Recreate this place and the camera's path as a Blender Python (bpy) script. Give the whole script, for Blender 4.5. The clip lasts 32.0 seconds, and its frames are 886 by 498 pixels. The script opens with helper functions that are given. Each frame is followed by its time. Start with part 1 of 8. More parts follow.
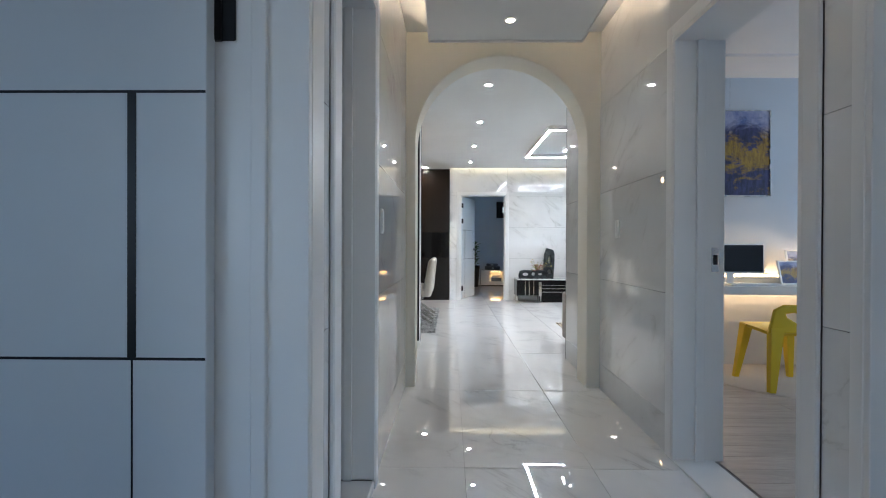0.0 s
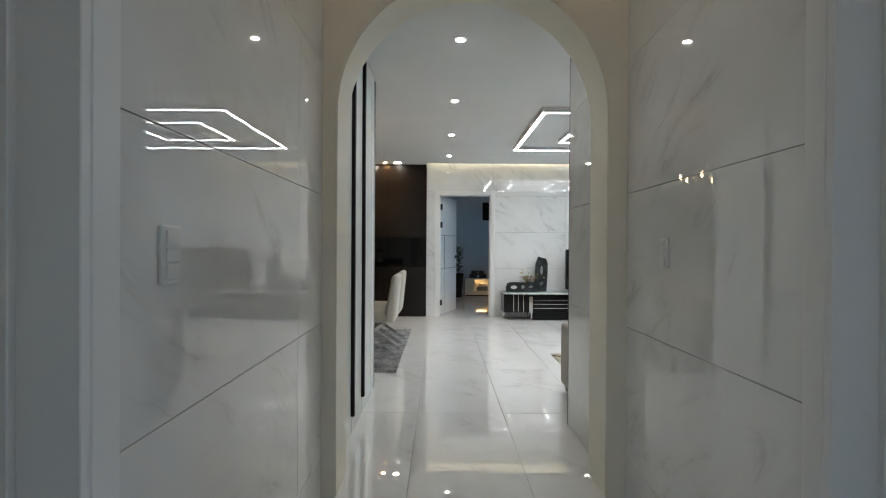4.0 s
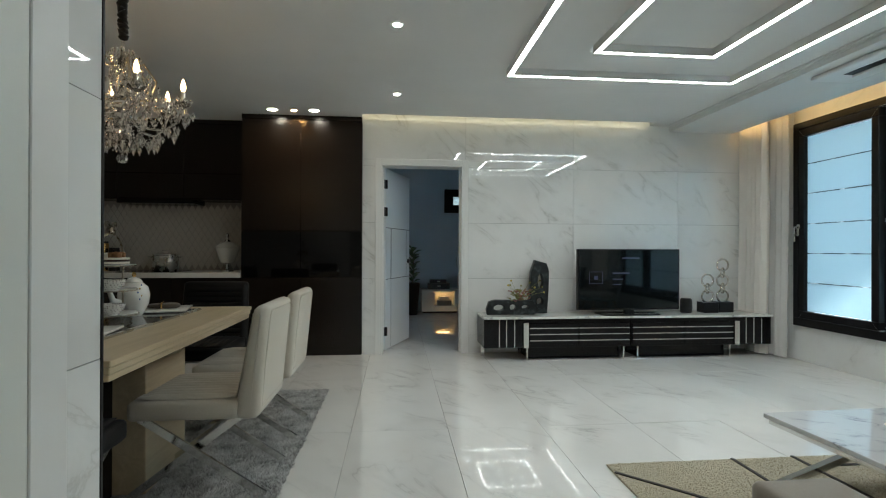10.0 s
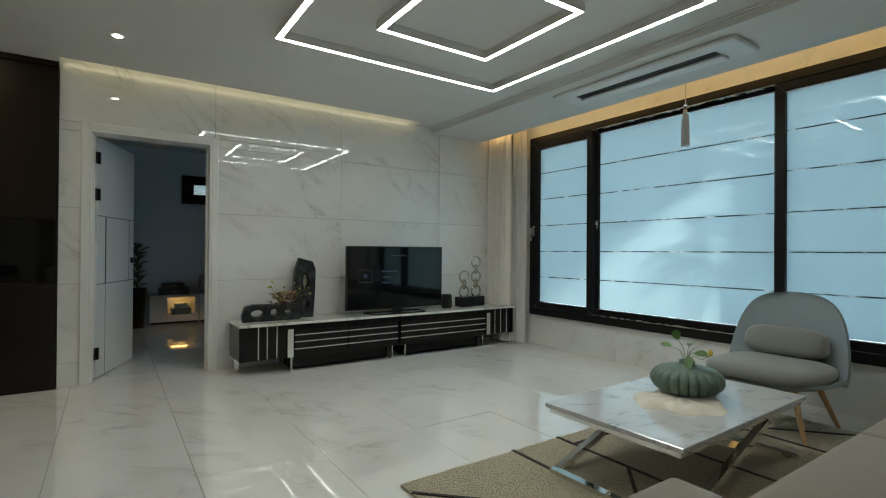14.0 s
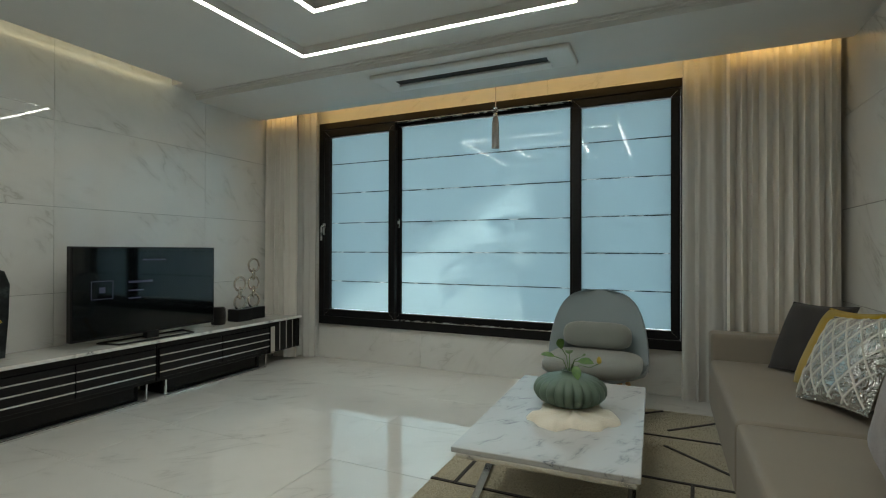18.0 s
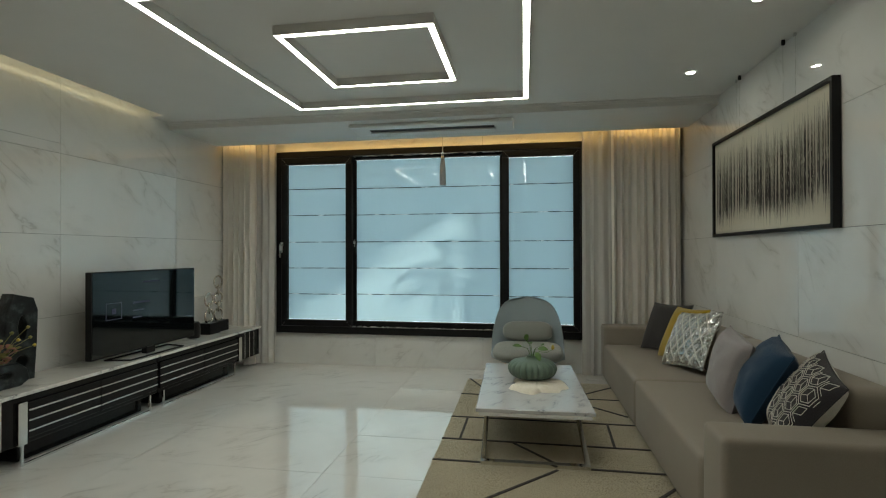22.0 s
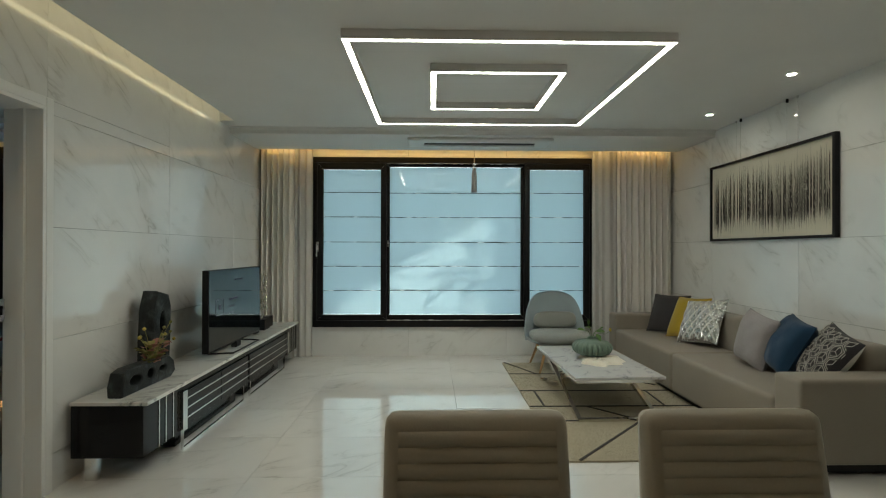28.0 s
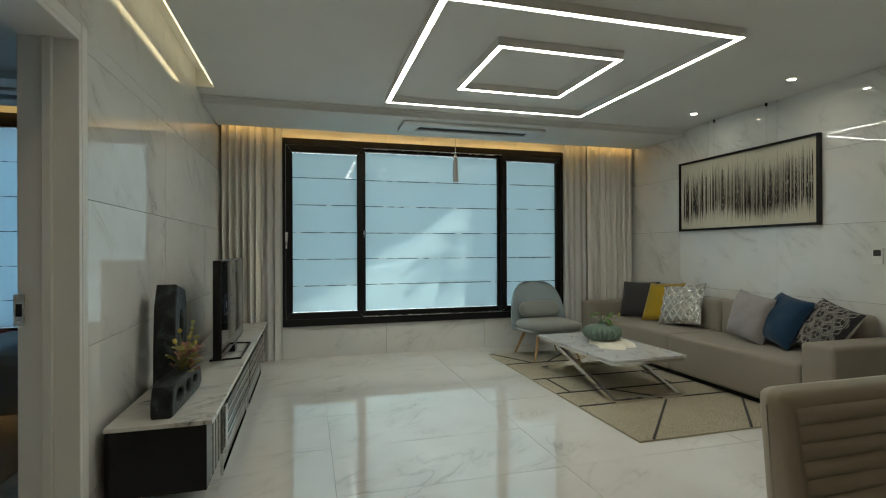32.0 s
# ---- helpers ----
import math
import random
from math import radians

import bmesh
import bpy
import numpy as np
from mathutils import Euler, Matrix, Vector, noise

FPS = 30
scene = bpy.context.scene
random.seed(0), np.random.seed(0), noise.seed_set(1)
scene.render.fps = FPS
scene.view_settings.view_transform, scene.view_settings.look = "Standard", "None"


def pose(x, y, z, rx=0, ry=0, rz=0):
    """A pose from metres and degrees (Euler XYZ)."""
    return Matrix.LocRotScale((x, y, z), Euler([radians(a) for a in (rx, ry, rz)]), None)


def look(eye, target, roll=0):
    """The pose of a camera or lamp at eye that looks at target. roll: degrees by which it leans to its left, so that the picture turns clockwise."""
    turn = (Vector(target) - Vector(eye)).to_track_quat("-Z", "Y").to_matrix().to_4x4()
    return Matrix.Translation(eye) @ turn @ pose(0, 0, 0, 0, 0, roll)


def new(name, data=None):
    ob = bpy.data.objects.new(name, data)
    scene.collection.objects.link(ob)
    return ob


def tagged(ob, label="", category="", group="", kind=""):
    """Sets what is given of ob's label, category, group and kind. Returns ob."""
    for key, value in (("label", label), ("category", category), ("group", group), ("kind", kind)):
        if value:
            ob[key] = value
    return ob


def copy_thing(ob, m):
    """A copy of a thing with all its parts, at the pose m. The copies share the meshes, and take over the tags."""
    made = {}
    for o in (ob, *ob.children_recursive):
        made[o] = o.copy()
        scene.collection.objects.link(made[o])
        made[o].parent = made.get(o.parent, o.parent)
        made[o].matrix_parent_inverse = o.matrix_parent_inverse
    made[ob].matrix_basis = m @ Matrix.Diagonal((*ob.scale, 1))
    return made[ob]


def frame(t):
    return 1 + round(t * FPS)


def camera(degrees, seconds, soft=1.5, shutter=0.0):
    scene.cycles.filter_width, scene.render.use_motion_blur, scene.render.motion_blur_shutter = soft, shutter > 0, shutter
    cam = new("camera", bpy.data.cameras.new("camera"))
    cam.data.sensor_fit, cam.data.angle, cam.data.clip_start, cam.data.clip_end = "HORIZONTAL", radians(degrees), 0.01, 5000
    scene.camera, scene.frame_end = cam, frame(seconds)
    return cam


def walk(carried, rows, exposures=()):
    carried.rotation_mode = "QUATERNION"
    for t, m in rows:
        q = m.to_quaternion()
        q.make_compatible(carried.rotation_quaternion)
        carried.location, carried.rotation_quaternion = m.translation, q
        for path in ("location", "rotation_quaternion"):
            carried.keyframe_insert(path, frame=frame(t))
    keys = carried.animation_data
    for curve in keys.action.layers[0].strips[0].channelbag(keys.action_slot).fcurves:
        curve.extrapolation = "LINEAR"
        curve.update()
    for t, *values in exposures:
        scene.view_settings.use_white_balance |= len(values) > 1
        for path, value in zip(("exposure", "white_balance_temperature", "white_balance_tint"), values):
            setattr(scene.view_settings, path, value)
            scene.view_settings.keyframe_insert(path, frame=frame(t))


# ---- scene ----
cam = camera(84.2, 32.0, 1.1)
METRES, EYE, TILT, LEAN, TURN = 10.2, 1.055, 0.0, 0.0, 0.9
ROWS = [
    (0.0, 0.0, 0.0, 0.0, 0.0, -0.28, -0.22),
    (0.5, 0.0027, 0.0174, 0.0012, -0.06, -0.36, -0.22),
    (1.0, 0.0091, 0.029, 0.0018, -0.17, -0.36, -0.18),
    (1.5, 0.0117, 0.0465, 0.0024, -0.26, -0.31, -0.26),
    (2.0, 0.0125, 0.0652, 0.0075, -0.55, -0.37, -0.33),
    (2.5, 0.0126, 0.0799, 0.0112, -0.81, -0.31, -0.41),
    (3.0, 0.0138, 0.0925, 0.0142, -0.99, -0.31, -0.3),
    (3.5, 0.0195, 0.1102, 0.0139, -1.07, -0.3, -0.32),
    (5.5, 0.0294, 0.2101, 0.0142, -1.64, -0.41, -0.33),
    (6.0, 0.0306, 0.2393, 0.0141, -1.94, -0.35, -0.38),
    (6.5, 0.032, 0.2666, 0.0134, -2.11, -0.27, -0.44),
    (7.0, 0.0329, 0.2937, 0.0129, -2.11, -0.25, -0.42),
    (7.5, 0.0362, 0.3196, 0.0127, -2.31, -0.2, -0.39),
    (8.0, 0.0392, 0.344, 0.0103, -2.56, -0.1, -0.54),
    (8.5, 0.04, 0.365, 0.0102, -2.86, -0.06, -0.58),
    (9.0, 0.0418, 0.3863, 0.0098, -3.29, 0.02, -0.47),
    (9.5, 0.0417, 0.4038, 0.0089, -4.3, 0.09, -0.41),
    (10.0, 0.0405, 0.4199, 0.0082, -6.39, 0.14, -0.19),
    (10.5, 0.0373, 0.4297, 0.008, -9.8, 0.14, -0.1),
    (11.0, 0.036, 0.4364, 0.0067, -13.4, 0.23, -0.35),
    (11.5, 0.0371, 0.4427, 0.0061, -16.85, 0.3, -0.18),
    (12.0, 0.0385, 0.4492, 0.0057, -20.24, 0.35, -0.42),
    (12.5, 0.0407, 0.4544, 0.0051, -23.64, 0.37, -0.15),
    (13.0, 0.041, 0.4599, 0.0047, -27.4, 0.33, -0.38),
    (13.5, 0.0394, 0.4638, 0.0045, -31.35, 0.32, -0.34),
    (14.0, 0.0387, 0.4673, 0.0046, -35.1, 0.35, -0.39),
    (14.5, 0.0392, 0.4728, 0.0057, -38.6, 0.35, -0.07),
    (16.5, 0.0441, 0.524, 0.0051, -53.85, 0.22, 0.13),
    (17.0, 0.0433, 0.5378, 0.0053, -57.98, 0.24, -0.1),
    (17.5, 0.0437, 0.55, 0.0064, -62.16, 0.22, 0.28),
    (18.0, 0.0411, 0.5612, 0.0077, -66.39, 0.22, -0.16),
    (18.5, 0.0339, 0.5727, 0.0094, -70.17, 0.23, 0.3),
    (19.0, 0.0274, 0.5809, 0.0117, -73.85, 0.26, 0.11),
    (19.5, 0.0202, 0.5845, 0.0113, -76.91, 0.34, -0.06),
    (20.0, 0.0066, 0.5849, 0.0159, -79.35, 0.22, 0.4),
    (20.5, -0.0098, 0.5886, 0.0167, -81.0, 0.2, -0.15),
    (21.0, -0.0309, 0.5932, 0.0183, -81.36, 0.27, 0.06),
    (21.5, -0.0529, 0.6002, 0.0221, -81.41, 0.23, 0.15),
    (22.0, -0.0729, 0.6112, 0.0241, -81.53, 0.36, 0.13),
    (22.5, -0.0886, 0.6145, 0.0244, -81.47, 0.32, 0.35),
    (23.0, -0.1059, 0.618, 0.024, -81.19, 0.28, 0.36),
    (23.5, -0.1204, 0.6276, 0.0252, -81.08, 0.29, 0.44),
    (24.0, -0.128, 0.6396, 0.0263, -81.02, 0.25, 0.48),
    (24.5, -0.1328, 0.6532, 0.0284, -81.2, 0.19, 0.49),
    (26.5, -0.14, 0.7045, 0.0276, -86.93, 0.14, 0.05),
    (27.0, -0.1404, 0.7166, 0.0264, -88.75, 0.13, 0.25),
    (27.5, -0.1424, 0.732, 0.0264, -90.6, 0.12, 0.32),
    (28.0, -0.1428, 0.7479, 0.0258, -92.19, 0.17, -0.13),
    (28.5, -0.1388, 0.7672, 0.0243, -92.81, 0.16, -0.12),
    (29.0, -0.1341, 0.7868, 0.0234, -93.02, 0.18, 0.01),
    (29.5, -0.1303, 0.8054, 0.0228, -93.18, 0.11, 0.1),
    (30.0, -0.1254, 0.8206, 0.0207, -93.84, 0.01, 0.24),
    (30.5, -0.1189, 0.8334, 0.0199, -95.7, 0.0, 0.31),
    (31.0, -0.1118, 0.8457, 0.0177, -98.7, 0.02, 0.47),
    (31.5, -0.1071, 0.8567, 0.0175, -102.51, 0.04, 0.36),
    (32.0, -0.1032, 0.8639, 0.0167, -106.33, 0.04, 0.22),
]
EXPOSURES = [(0.0, 1.97, 5700, 13), (1.0, 1.74, 5850, 13), (2.0, 1.6, 5950, 12), (3.0, 1.55, 6000, 11), (6.0, 1.3, 5950, 7), (9.0, 0.93, 5850, 3), (10.5, 0.92, 6250, 3), (12.0, 0.82, 6450, 3), (13.5, 0.55, 6450, 2), (17.0, 0.26, 6650, 1), (21.0, 0.26, 6850, 1), (24.5, 0.32, 6950, 1), (27.0, 0.42, 6950, 1), (29.0, 0.46, 6950, 1), (32.0, 0.36, 6900, 1)]
walk(cam, [(t, pose(0, 0, EYE, TILT, LEAN, TURN) @ pose(METRES * x, METRES * y, METRES * z, 90 + pitch, roll, yaw)) for t, x, y, z, yaw, pitch, roll in ROWS], EXPOSURES)

# ---- world, sun, window daylight ----
SUN_DIR = Vector((0.80, -0.22, 0.56)).normalized()
world = bpy.data.worlds.new("sky")
scene.world = world
world.use_nodes = True
wn = world.node_tree
sky = wn.nodes.new("ShaderNodeTexSky")
sky.sky_type = "NISHITA"
sky.sun_disc = False
sky.sun_elevation = math.asin(SUN_DIR.z)
sky.sun_rotation = math.atan2(SUN_DIR.x, SUN_DIR.y)
wn.links.new(sky.outputs[0], wn.nodes["Background"].inputs[0])
wn.nodes["Background"].inputs[1].default_value = 0.15
sun_data = bpy.data.lights.new("sun", "SUN")
sun_data.energy, sun_data.angle, sun_data.color = 1.3, radians(1.2), (1.0, 0.95, 0.88)
sun = new("sun", sun_data)
sun.matrix_world = look((12, 0, 9), Vector((12, 0, 9)) - SUN_DIR)


def area_lamp(name, eye, target, w, h, watts, colour):
    d = bpy.data.lights.new(name, "AREA")
    d.shape, d.size, d.size_y, d.energy, d.color = "RECTANGLE", w, h, watts, colour
    ob = new(name, d)
    ob.matrix_world = look(eye, target)
    return ob


# daylight standing in the window openings
area_lamp("added_daylight", (4.735, 7.35, 1.42), (0, 7.35, 1.42), 3.4, 2.05, 44.0, (0.78, 0.90, 1.0))
# daylight standing in the window of the bedroom that opens off the corridor
area_lamp("added_daylight", (-2.6, -2.44, 1.5), (-2.6, 0, 1.5), 1.6, 1.3, 2.1, (0.50, 0.74, 1.0))
# fill lamps added for study and corridor, in unseen openings made for them
area_lamp("added_daylight", (5.25, 2.8, 1.55), (3, 2.8, 1.55), 1.4, 1.2, 8.5, (0.66, 0.83, 1.0))
area_lamp("added_daylight", (0.39, -2.3, 1.3), (0.39, 2, 1.3), 0.9, 1.7, 0.35, (1.0, 0.93, 0.82))


# ---- materials ----
class Mat:
    """A small wrapper that chains shader nodes."""

    def __init__(self, name, base=(0.8, 0.8, 0.8), rough=0.5, metal=0.0, spec=0.5):
        self.m = bpy.data.materials.new(name)
        self.m.use_nodes = True
        self.t = self.m.node_tree
        self.b = self.t.nodes["Principled BSDF"]
        self.b.inputs["Base Color"].default_value = (*base, 1)
        self.b.inputs["Roughness"].default_value = rough
        self.b.inputs["Metallic"].default_value = metal
        self.b.inputs["Specular IOR Level"].default_value = spec
        self.c = None

    def n(self, kind, **kw):
        node = self.t.nodes.new(kind)
        for k, v in kw.items():
            node.inputs[k.replace("_", " ")].default_value = v
        return node

    def link(self, a, b):
        self.t.links.new(a, b)

    def coords(self, scale=(1, 1, 1), turn=(0, 0, 0), by_object=False):
        tc = self.n("ShaderNodeTexCoord")
        mp = self.n("ShaderNodeMapping")
        mp.inputs["Scale"].default_value = scale
        mp.inputs["Rotation"].default_value = turn
        src = tc.outputs["Object"]
        if by_object:
            oi = self.n("ShaderNodeObjectInfo")
            mul = self.n("ShaderNodeVectorMath")
            mul.operation = "MULTIPLY_ADD"
            cx = self.n("ShaderNodeCombineXYZ")
            for i in range(3):
                self.link(oi.outputs["Random"], cx.inputs[i])
            self.link(cx.outputs[0], mul.inputs[0])
            mul.inputs[1].default_value = (37.0, 61.0, 23.0)
            self.link(src, mul.inputs[2])
            src = mul.outputs[0]
        self.link(src, mp.inputs[0])
        return mp.outputs[0]

    def noise(self, co, scale, detail=4.0, rough=0.55, dist=0.0):
        nd = self.n("ShaderNodeTexNoise", Scale=scale, Detail=detail, Roughness=rough, Distortion=dist)
        self.link(co, nd.inputs["Vector"])
        return nd.outputs["Fac"]

    def ramp(self, fac, stops):
        r = self.n("ShaderNodeValToRGB")
        e = r.color_ramp.elements
        while len(e) < len(stops):
            e.new(0.5)
        for el, (p, c) in zip(e, stops):
            el.position = p
            el.color = (*c, 1) if len(c) == 3 else c
        self.link(fac, r.inputs[0])
        return r.outputs[0]

    def grey(self, fac, a, b, lo=0.3, hi=0.7):
        r = self.n("ShaderNodeMapRange")
        r.inputs["From Min"].default_value, r.inputs["From Max"].default_value = lo, hi
        r.inputs["To Min"].default_value, r.inputs["To Max"].default_value = a, b
        self.link(fac, r.inputs["Value"])
        return r.outputs[0]

    def mix(self, fac, a, b, mode="MIX"):
        x = self.n("ShaderNodeMix")
        x.data_type, x.blend_type = "RGBA", mode
        for s, v in ((0, fac), (6, a), (7, b)):
            if isinstance(v, (int, float)):
                x.inputs[s].default_value = v
            elif isinstance(v, tuple):
                x.inputs[s].default_value = (*v, 1)
            else:
                self.link(v, x.inputs[s])
        return x.outputs[2]

    def math(self, op, a, b=0.0):
        x = self.n("ShaderNodeMath")
        x.operation = op
        for s, v in ((0, a), (1, b)):
            if isinstance(v, (int, float)):
                x.inputs[s].default_value = v
            else:
                self.link(v, x.inputs[s])
        return x.outputs[0]

    def colour(self, out):
        self.link(out, self.b.inputs["Base Color"])
        return self

    def rough(self, out):
        self.link(out, self.b.inputs["Roughness"])
        return self

    def bump(self, height, dist=0.001, strength=1.0, before=None):
        bp = self.n("ShaderNodeBump", Strength=strength, Distance=dist)
        self.link(height, bp.inputs["Height"])
        if before is not None:
            self.link(before, bp.inputs["Normal"])
        self.link(bp.outputs[0], self.b.inputs["Normal"])
        return bp.outputs[0]


def marble(name, base, vein, turn, rough=0.05, wave=0.0004, vein_scale=1.5, amount=0.9, ior=1.62, ripple=0.05):
    m = Mat(name, base, rough)
    m.b.inputs["IOR"].default_value = ior
    co = m.coords((1, 1, 1), turn, True)
    mp = m.n("ShaderNodeMapping")
    mp.inputs["Scale"].default_value = (0.60, 1.8, 1.8)
    m.link(co, mp.inputs[0])
    st = mp.outputs[0]
    n1 = m.noise(st, 1.15 * vein_scale, 7, 0.55, 1.1)
    ridge = m.math("ABSOLUTE", m.math("SUBTRACT", n1, 0.5))
    thin = m.grey(ridge, 1.0, 0.0, 0.0, 0.014)
    soft = m.grey(ridge, 1.0, 0.0, 0.0, 0.085)
    mask = m.grey(m.noise(co, 1.7 * vein_scale, 3), 0.0, 1.0, 0.47, 0.66)
    veins = m.math("MULTIPLY", m.math("ADD", m.math("MULTIPLY", thin, 0.55), m.math("MULTIPLY", soft, 0.35)), mask)
    cloud = m.noise(co, 2.6, 3)
    body = m.mix(m.grey(cloud, 0.0, 1.0), base, tuple(c * 0.94 for c in base))
    m.colour(m.mix(m.math("MULTIPLY", veins, amount), body, vein))
    m.rough(m.grey(m.noise(co, 5.0, 3), rough * 0.8, rough * 1.5))
    flat = m.bump(m.noise(co, 2.2, 1, 0.4), wave)
    m.bump(m.noise(co, 6.5, 1, 0.4), wave * ripple, 1.0, flat)
    return m.m


def paint(name, base, rough=0.5, grain=260.0, depth=0.0002, vary=0.05):
    m = Mat(name, base, rough)
    co = m.coords()
    m.colour(m.mix(m.grey(m.noise(co, 1.7, 3), 0.0, 1.0), base, tuple(c * (1 - vary) for c in base)))
    m.bump(m.noise(co, grain, 3), depth)
    return m.m


def fabric(name, base, weave=900.0, rough=0.9, vary=0.12, depth=0.0008, sheen=0.2):
    m = Mat(name, base, rough, 0.0, 0.25)
    co = m.coords()
    a = m.noise(co, weave, 2)
    big = m.noise(co, 3.0, 4)
    col = m.mix(m.grey(a, 0.0, 1.0), tuple(c * (1 - vary) for c in base), tuple(min(1, c * (1 + vary)) for c in base))
    m.colour(m.mix(m.grey(big, 0.0, 0.35), col, tuple(c * 0.8 for c in base)))
    m.b.inputs["Sheen Weight"].default_value = sheen
    m.bump(a, depth)
    return m.m


def metal(name, base, rough, vary=0.5):
    m = Mat(name, base, rough, 1.0)
    co = m.coords()
    m.rough(m.grey(m.noise(co, 14.0, 4), rough * (1 - vary), rough * (1 + vary)))
    return m.m


def wood(name, dark, light, grain=(3.0, 30.0, 30.0), rough=0.4, depth=0.0003):
    m = Mat(name, light, rough)
    co = m.coords(grain, (0, 0, 0), True)
    a = m.noise(co, 1.0, 6, 0.65, 1.2)
    b = m.noise(co, 6.0, 3, 0.6)
    m.colour(m.ramp(m.math("ADD", m.math("MULTIPLY", a, 0.75), m.math("MULTIPLY", b, 0.25)), [(0.32, dark), (0.68, light)]))
    m.bump(b, depth)
    return m.m


def pile(name, dark, mid, light, patch=7.0):
    """Carpet yarn: each blade has its own shade, with brushed patches."""
    m = Mat(name, mid, 0.9, 0.0, 0.2)
    geo = m.n("ShaderNodeNewGeometry")
    big = m.noise(m.coords(), patch, 3, 0.6, 0.6)
    f = m.math("ADD", m.math("MULTIPLY", geo.outputs["Random Per Island"], 0.35), m.math("MULTIPLY", m.grey(big, 0.0, 1.0, 0.35, 0.65), 0.65))
    m.colour(m.ramp(f, [(0.1, dark), (0.5, mid), (0.95, light)]))
    m.b.inputs["Sheen Weight"].default_value = 0.3
    return m.m


def glow(name, colour, strength, base=(0.8, 0.8, 0.8)):
    m = bpy.data.materials.new(name)
    m.use_nodes = True
    b = m.node_tree.nodes["Principled BSDF"]
    b.inputs["Base Color"].default_value = (*base, 1)
    b.inputs["Emission Color"].default_value = (*colour, 1)
    b.inputs["Emission Strength"].default_value = strength
    m.cycles.emission_sampling = "FRONT"
    return m


def frosted(name, tint, gloss=0.004):
    m = bpy.data.materials.new(name)
    m.use_nodes = True
    t = m.node_tree
    t.nodes.remove(t.nodes["Principled BSDF"])
    out = t.nodes["Material Output"]
    tr = t.nodes.new("ShaderNodeBsdfTranslucent")
    tr.inputs[0].default_value = (*tint, 1)
    df = t.nodes.new("ShaderNodeBsdfDiffuse")
    df.inputs[0].default_value = (0.55, 0.6, 0.62, 1)
    gl = t.nodes.new("ShaderNodeBsdfGlossy")
    gl.inputs["Roughness"].default_value = gloss
    m1, m2 = t.nodes.new("ShaderNodeMixShader"), t.nodes.new("ShaderNodeMixShader")
    m1.inputs[0].default_value = 0.12
    fr = t.nodes.new("ShaderNodeFresnel")
    fr.inputs[0].default_value = 1.5
    t.links.new(tr.outputs[0], m1.inputs[1])
    t.links.new(df.outputs[0], m1.inputs[2])
    t.links.new(fr.outputs[0], m2.inputs[0])
    t.links.new(m1.outputs[0], m2.inputs[1])
    t.links.new(gl.outputs[0], m2.inputs[2])
    t.links.new(m2.outputs[0], out.inputs[0])
    return m


def clear_glass(name, tint=(1, 1, 1), rough=0.0, ior=1.5):
    m = Mat(name, tint, rough)
    m.b.inputs["Transmission Weight"].default_value = 1.0
    m.b.inputs["IOR"].default_value = ior
    return m.m


M_WALL = marble("marble_wall_tile", (0.80, 0.80, 0.78), (0.44, 0.43, 0.40), (0.0, -0.62, 0.0), 0.004, 0.00014, 1.5, 0.85, 1.8, 0.5)
M_WALLX = marble("marble_side_tile", (0.80, 0.80, 0.78), (0.44, 0.43, 0.40), (0.62, 0.0, -1.57), 0.008, 0.0003, 1.5, 0.62, 1.8, 0.8)
M_WALLS = marble("marble_sofa_tile", (0.80, 0.80, 0.78), (0.42, 0.41, 0.38), (0.0, 0.75, 0.0), 0.008, 0.0003, 1.5, 0.75, 1.8, 0.3)
M_FLOOR = marble("marble_floor_tile", (0.87, 0.86, 0.83), (0.44, 0.43, 0.41), (0.0, 0.0, 0.9), 0.0, 0.00012, 1.3, 0.70, 3.1, 0.5)
M_TOP = marble("marble_top", (0.72, 0.715, 0.68), (0.15, 0.155, 0.165), (0.0, 0.0, 0.9), 0.03, 0.0, 2.4, 1.25)
M_TABLE = marble("carrara_table_top", (0.60, 0.61, 0.62), (0.20, 0.21, 0.24), (0.0, 0.0, 0.6), 0.02, 0.00005, 4.2, 1.25, 1.7)
M_GROUT = paint("grey_grout", (0.30, 0.30, 0.29), 0.8)
M_FGROUT = paint("pale_floor_grout", (0.46, 0.45, 0.43), 0.7)
M_CEIL = paint("white_ceiling_paint", (0.76, 0.76, 0.74), 0.75, 180, 0.0002)
M_WHITE = paint("white_satin_paint", (0.78, 0.78, 0.76), 0.35, 120, 0.00008)
M_CREAM = paint("cream_wall_paint", (0.80, 0.76, 0.65), 0.55, 160, 0.0002)
M_DOOR = paint("pale_grey_door_film", (0.70, 0.73, 0.74), 0.42, 300, 0.00008)
M_ROOM = paint("grey_blue_wallpaper", (0.60, 0.63, 0.65), 0.75, 220, 0.0004)
M_BLACK = paint("black_film", (0.012, 0.012, 0.013), 0.35)
M_FRAME = paint("black_window_frame", (0.010, 0.010, 0.011), 0.38, 90, 0.00005)
for black in (M_BLACK, M_FRAME):
    black.node_tree.nodes["Principled BSDF"].inputs["Specular IOR Level"].default_value = 0.22
M_CHROME = metal("polished_steel", (0.72, 0.71, 0.68), 0.09)
M_STEEL = metal("brushed_steel", (0.60, 0.60, 0.58), 0.25)
M_FROST = frosted("frosted_glass", (0.66, 0.79, 0.84))
M_CLEAR = clear_glass("clear_glass")
M_LED = glow("white_led_diffuser", (1.0, 0.985, 0.95), 19.5)
M_LEDW = glow("warm_led_strip", (1.0, 0.60, 0.20), 4.2)
M_COVE = glow("cove_led_strip", (1.0, 0.83, 0.52), 1.7)
M_HALL = glow("hall_led_strip", (1.0, 0.74, 0.46), 4.5)
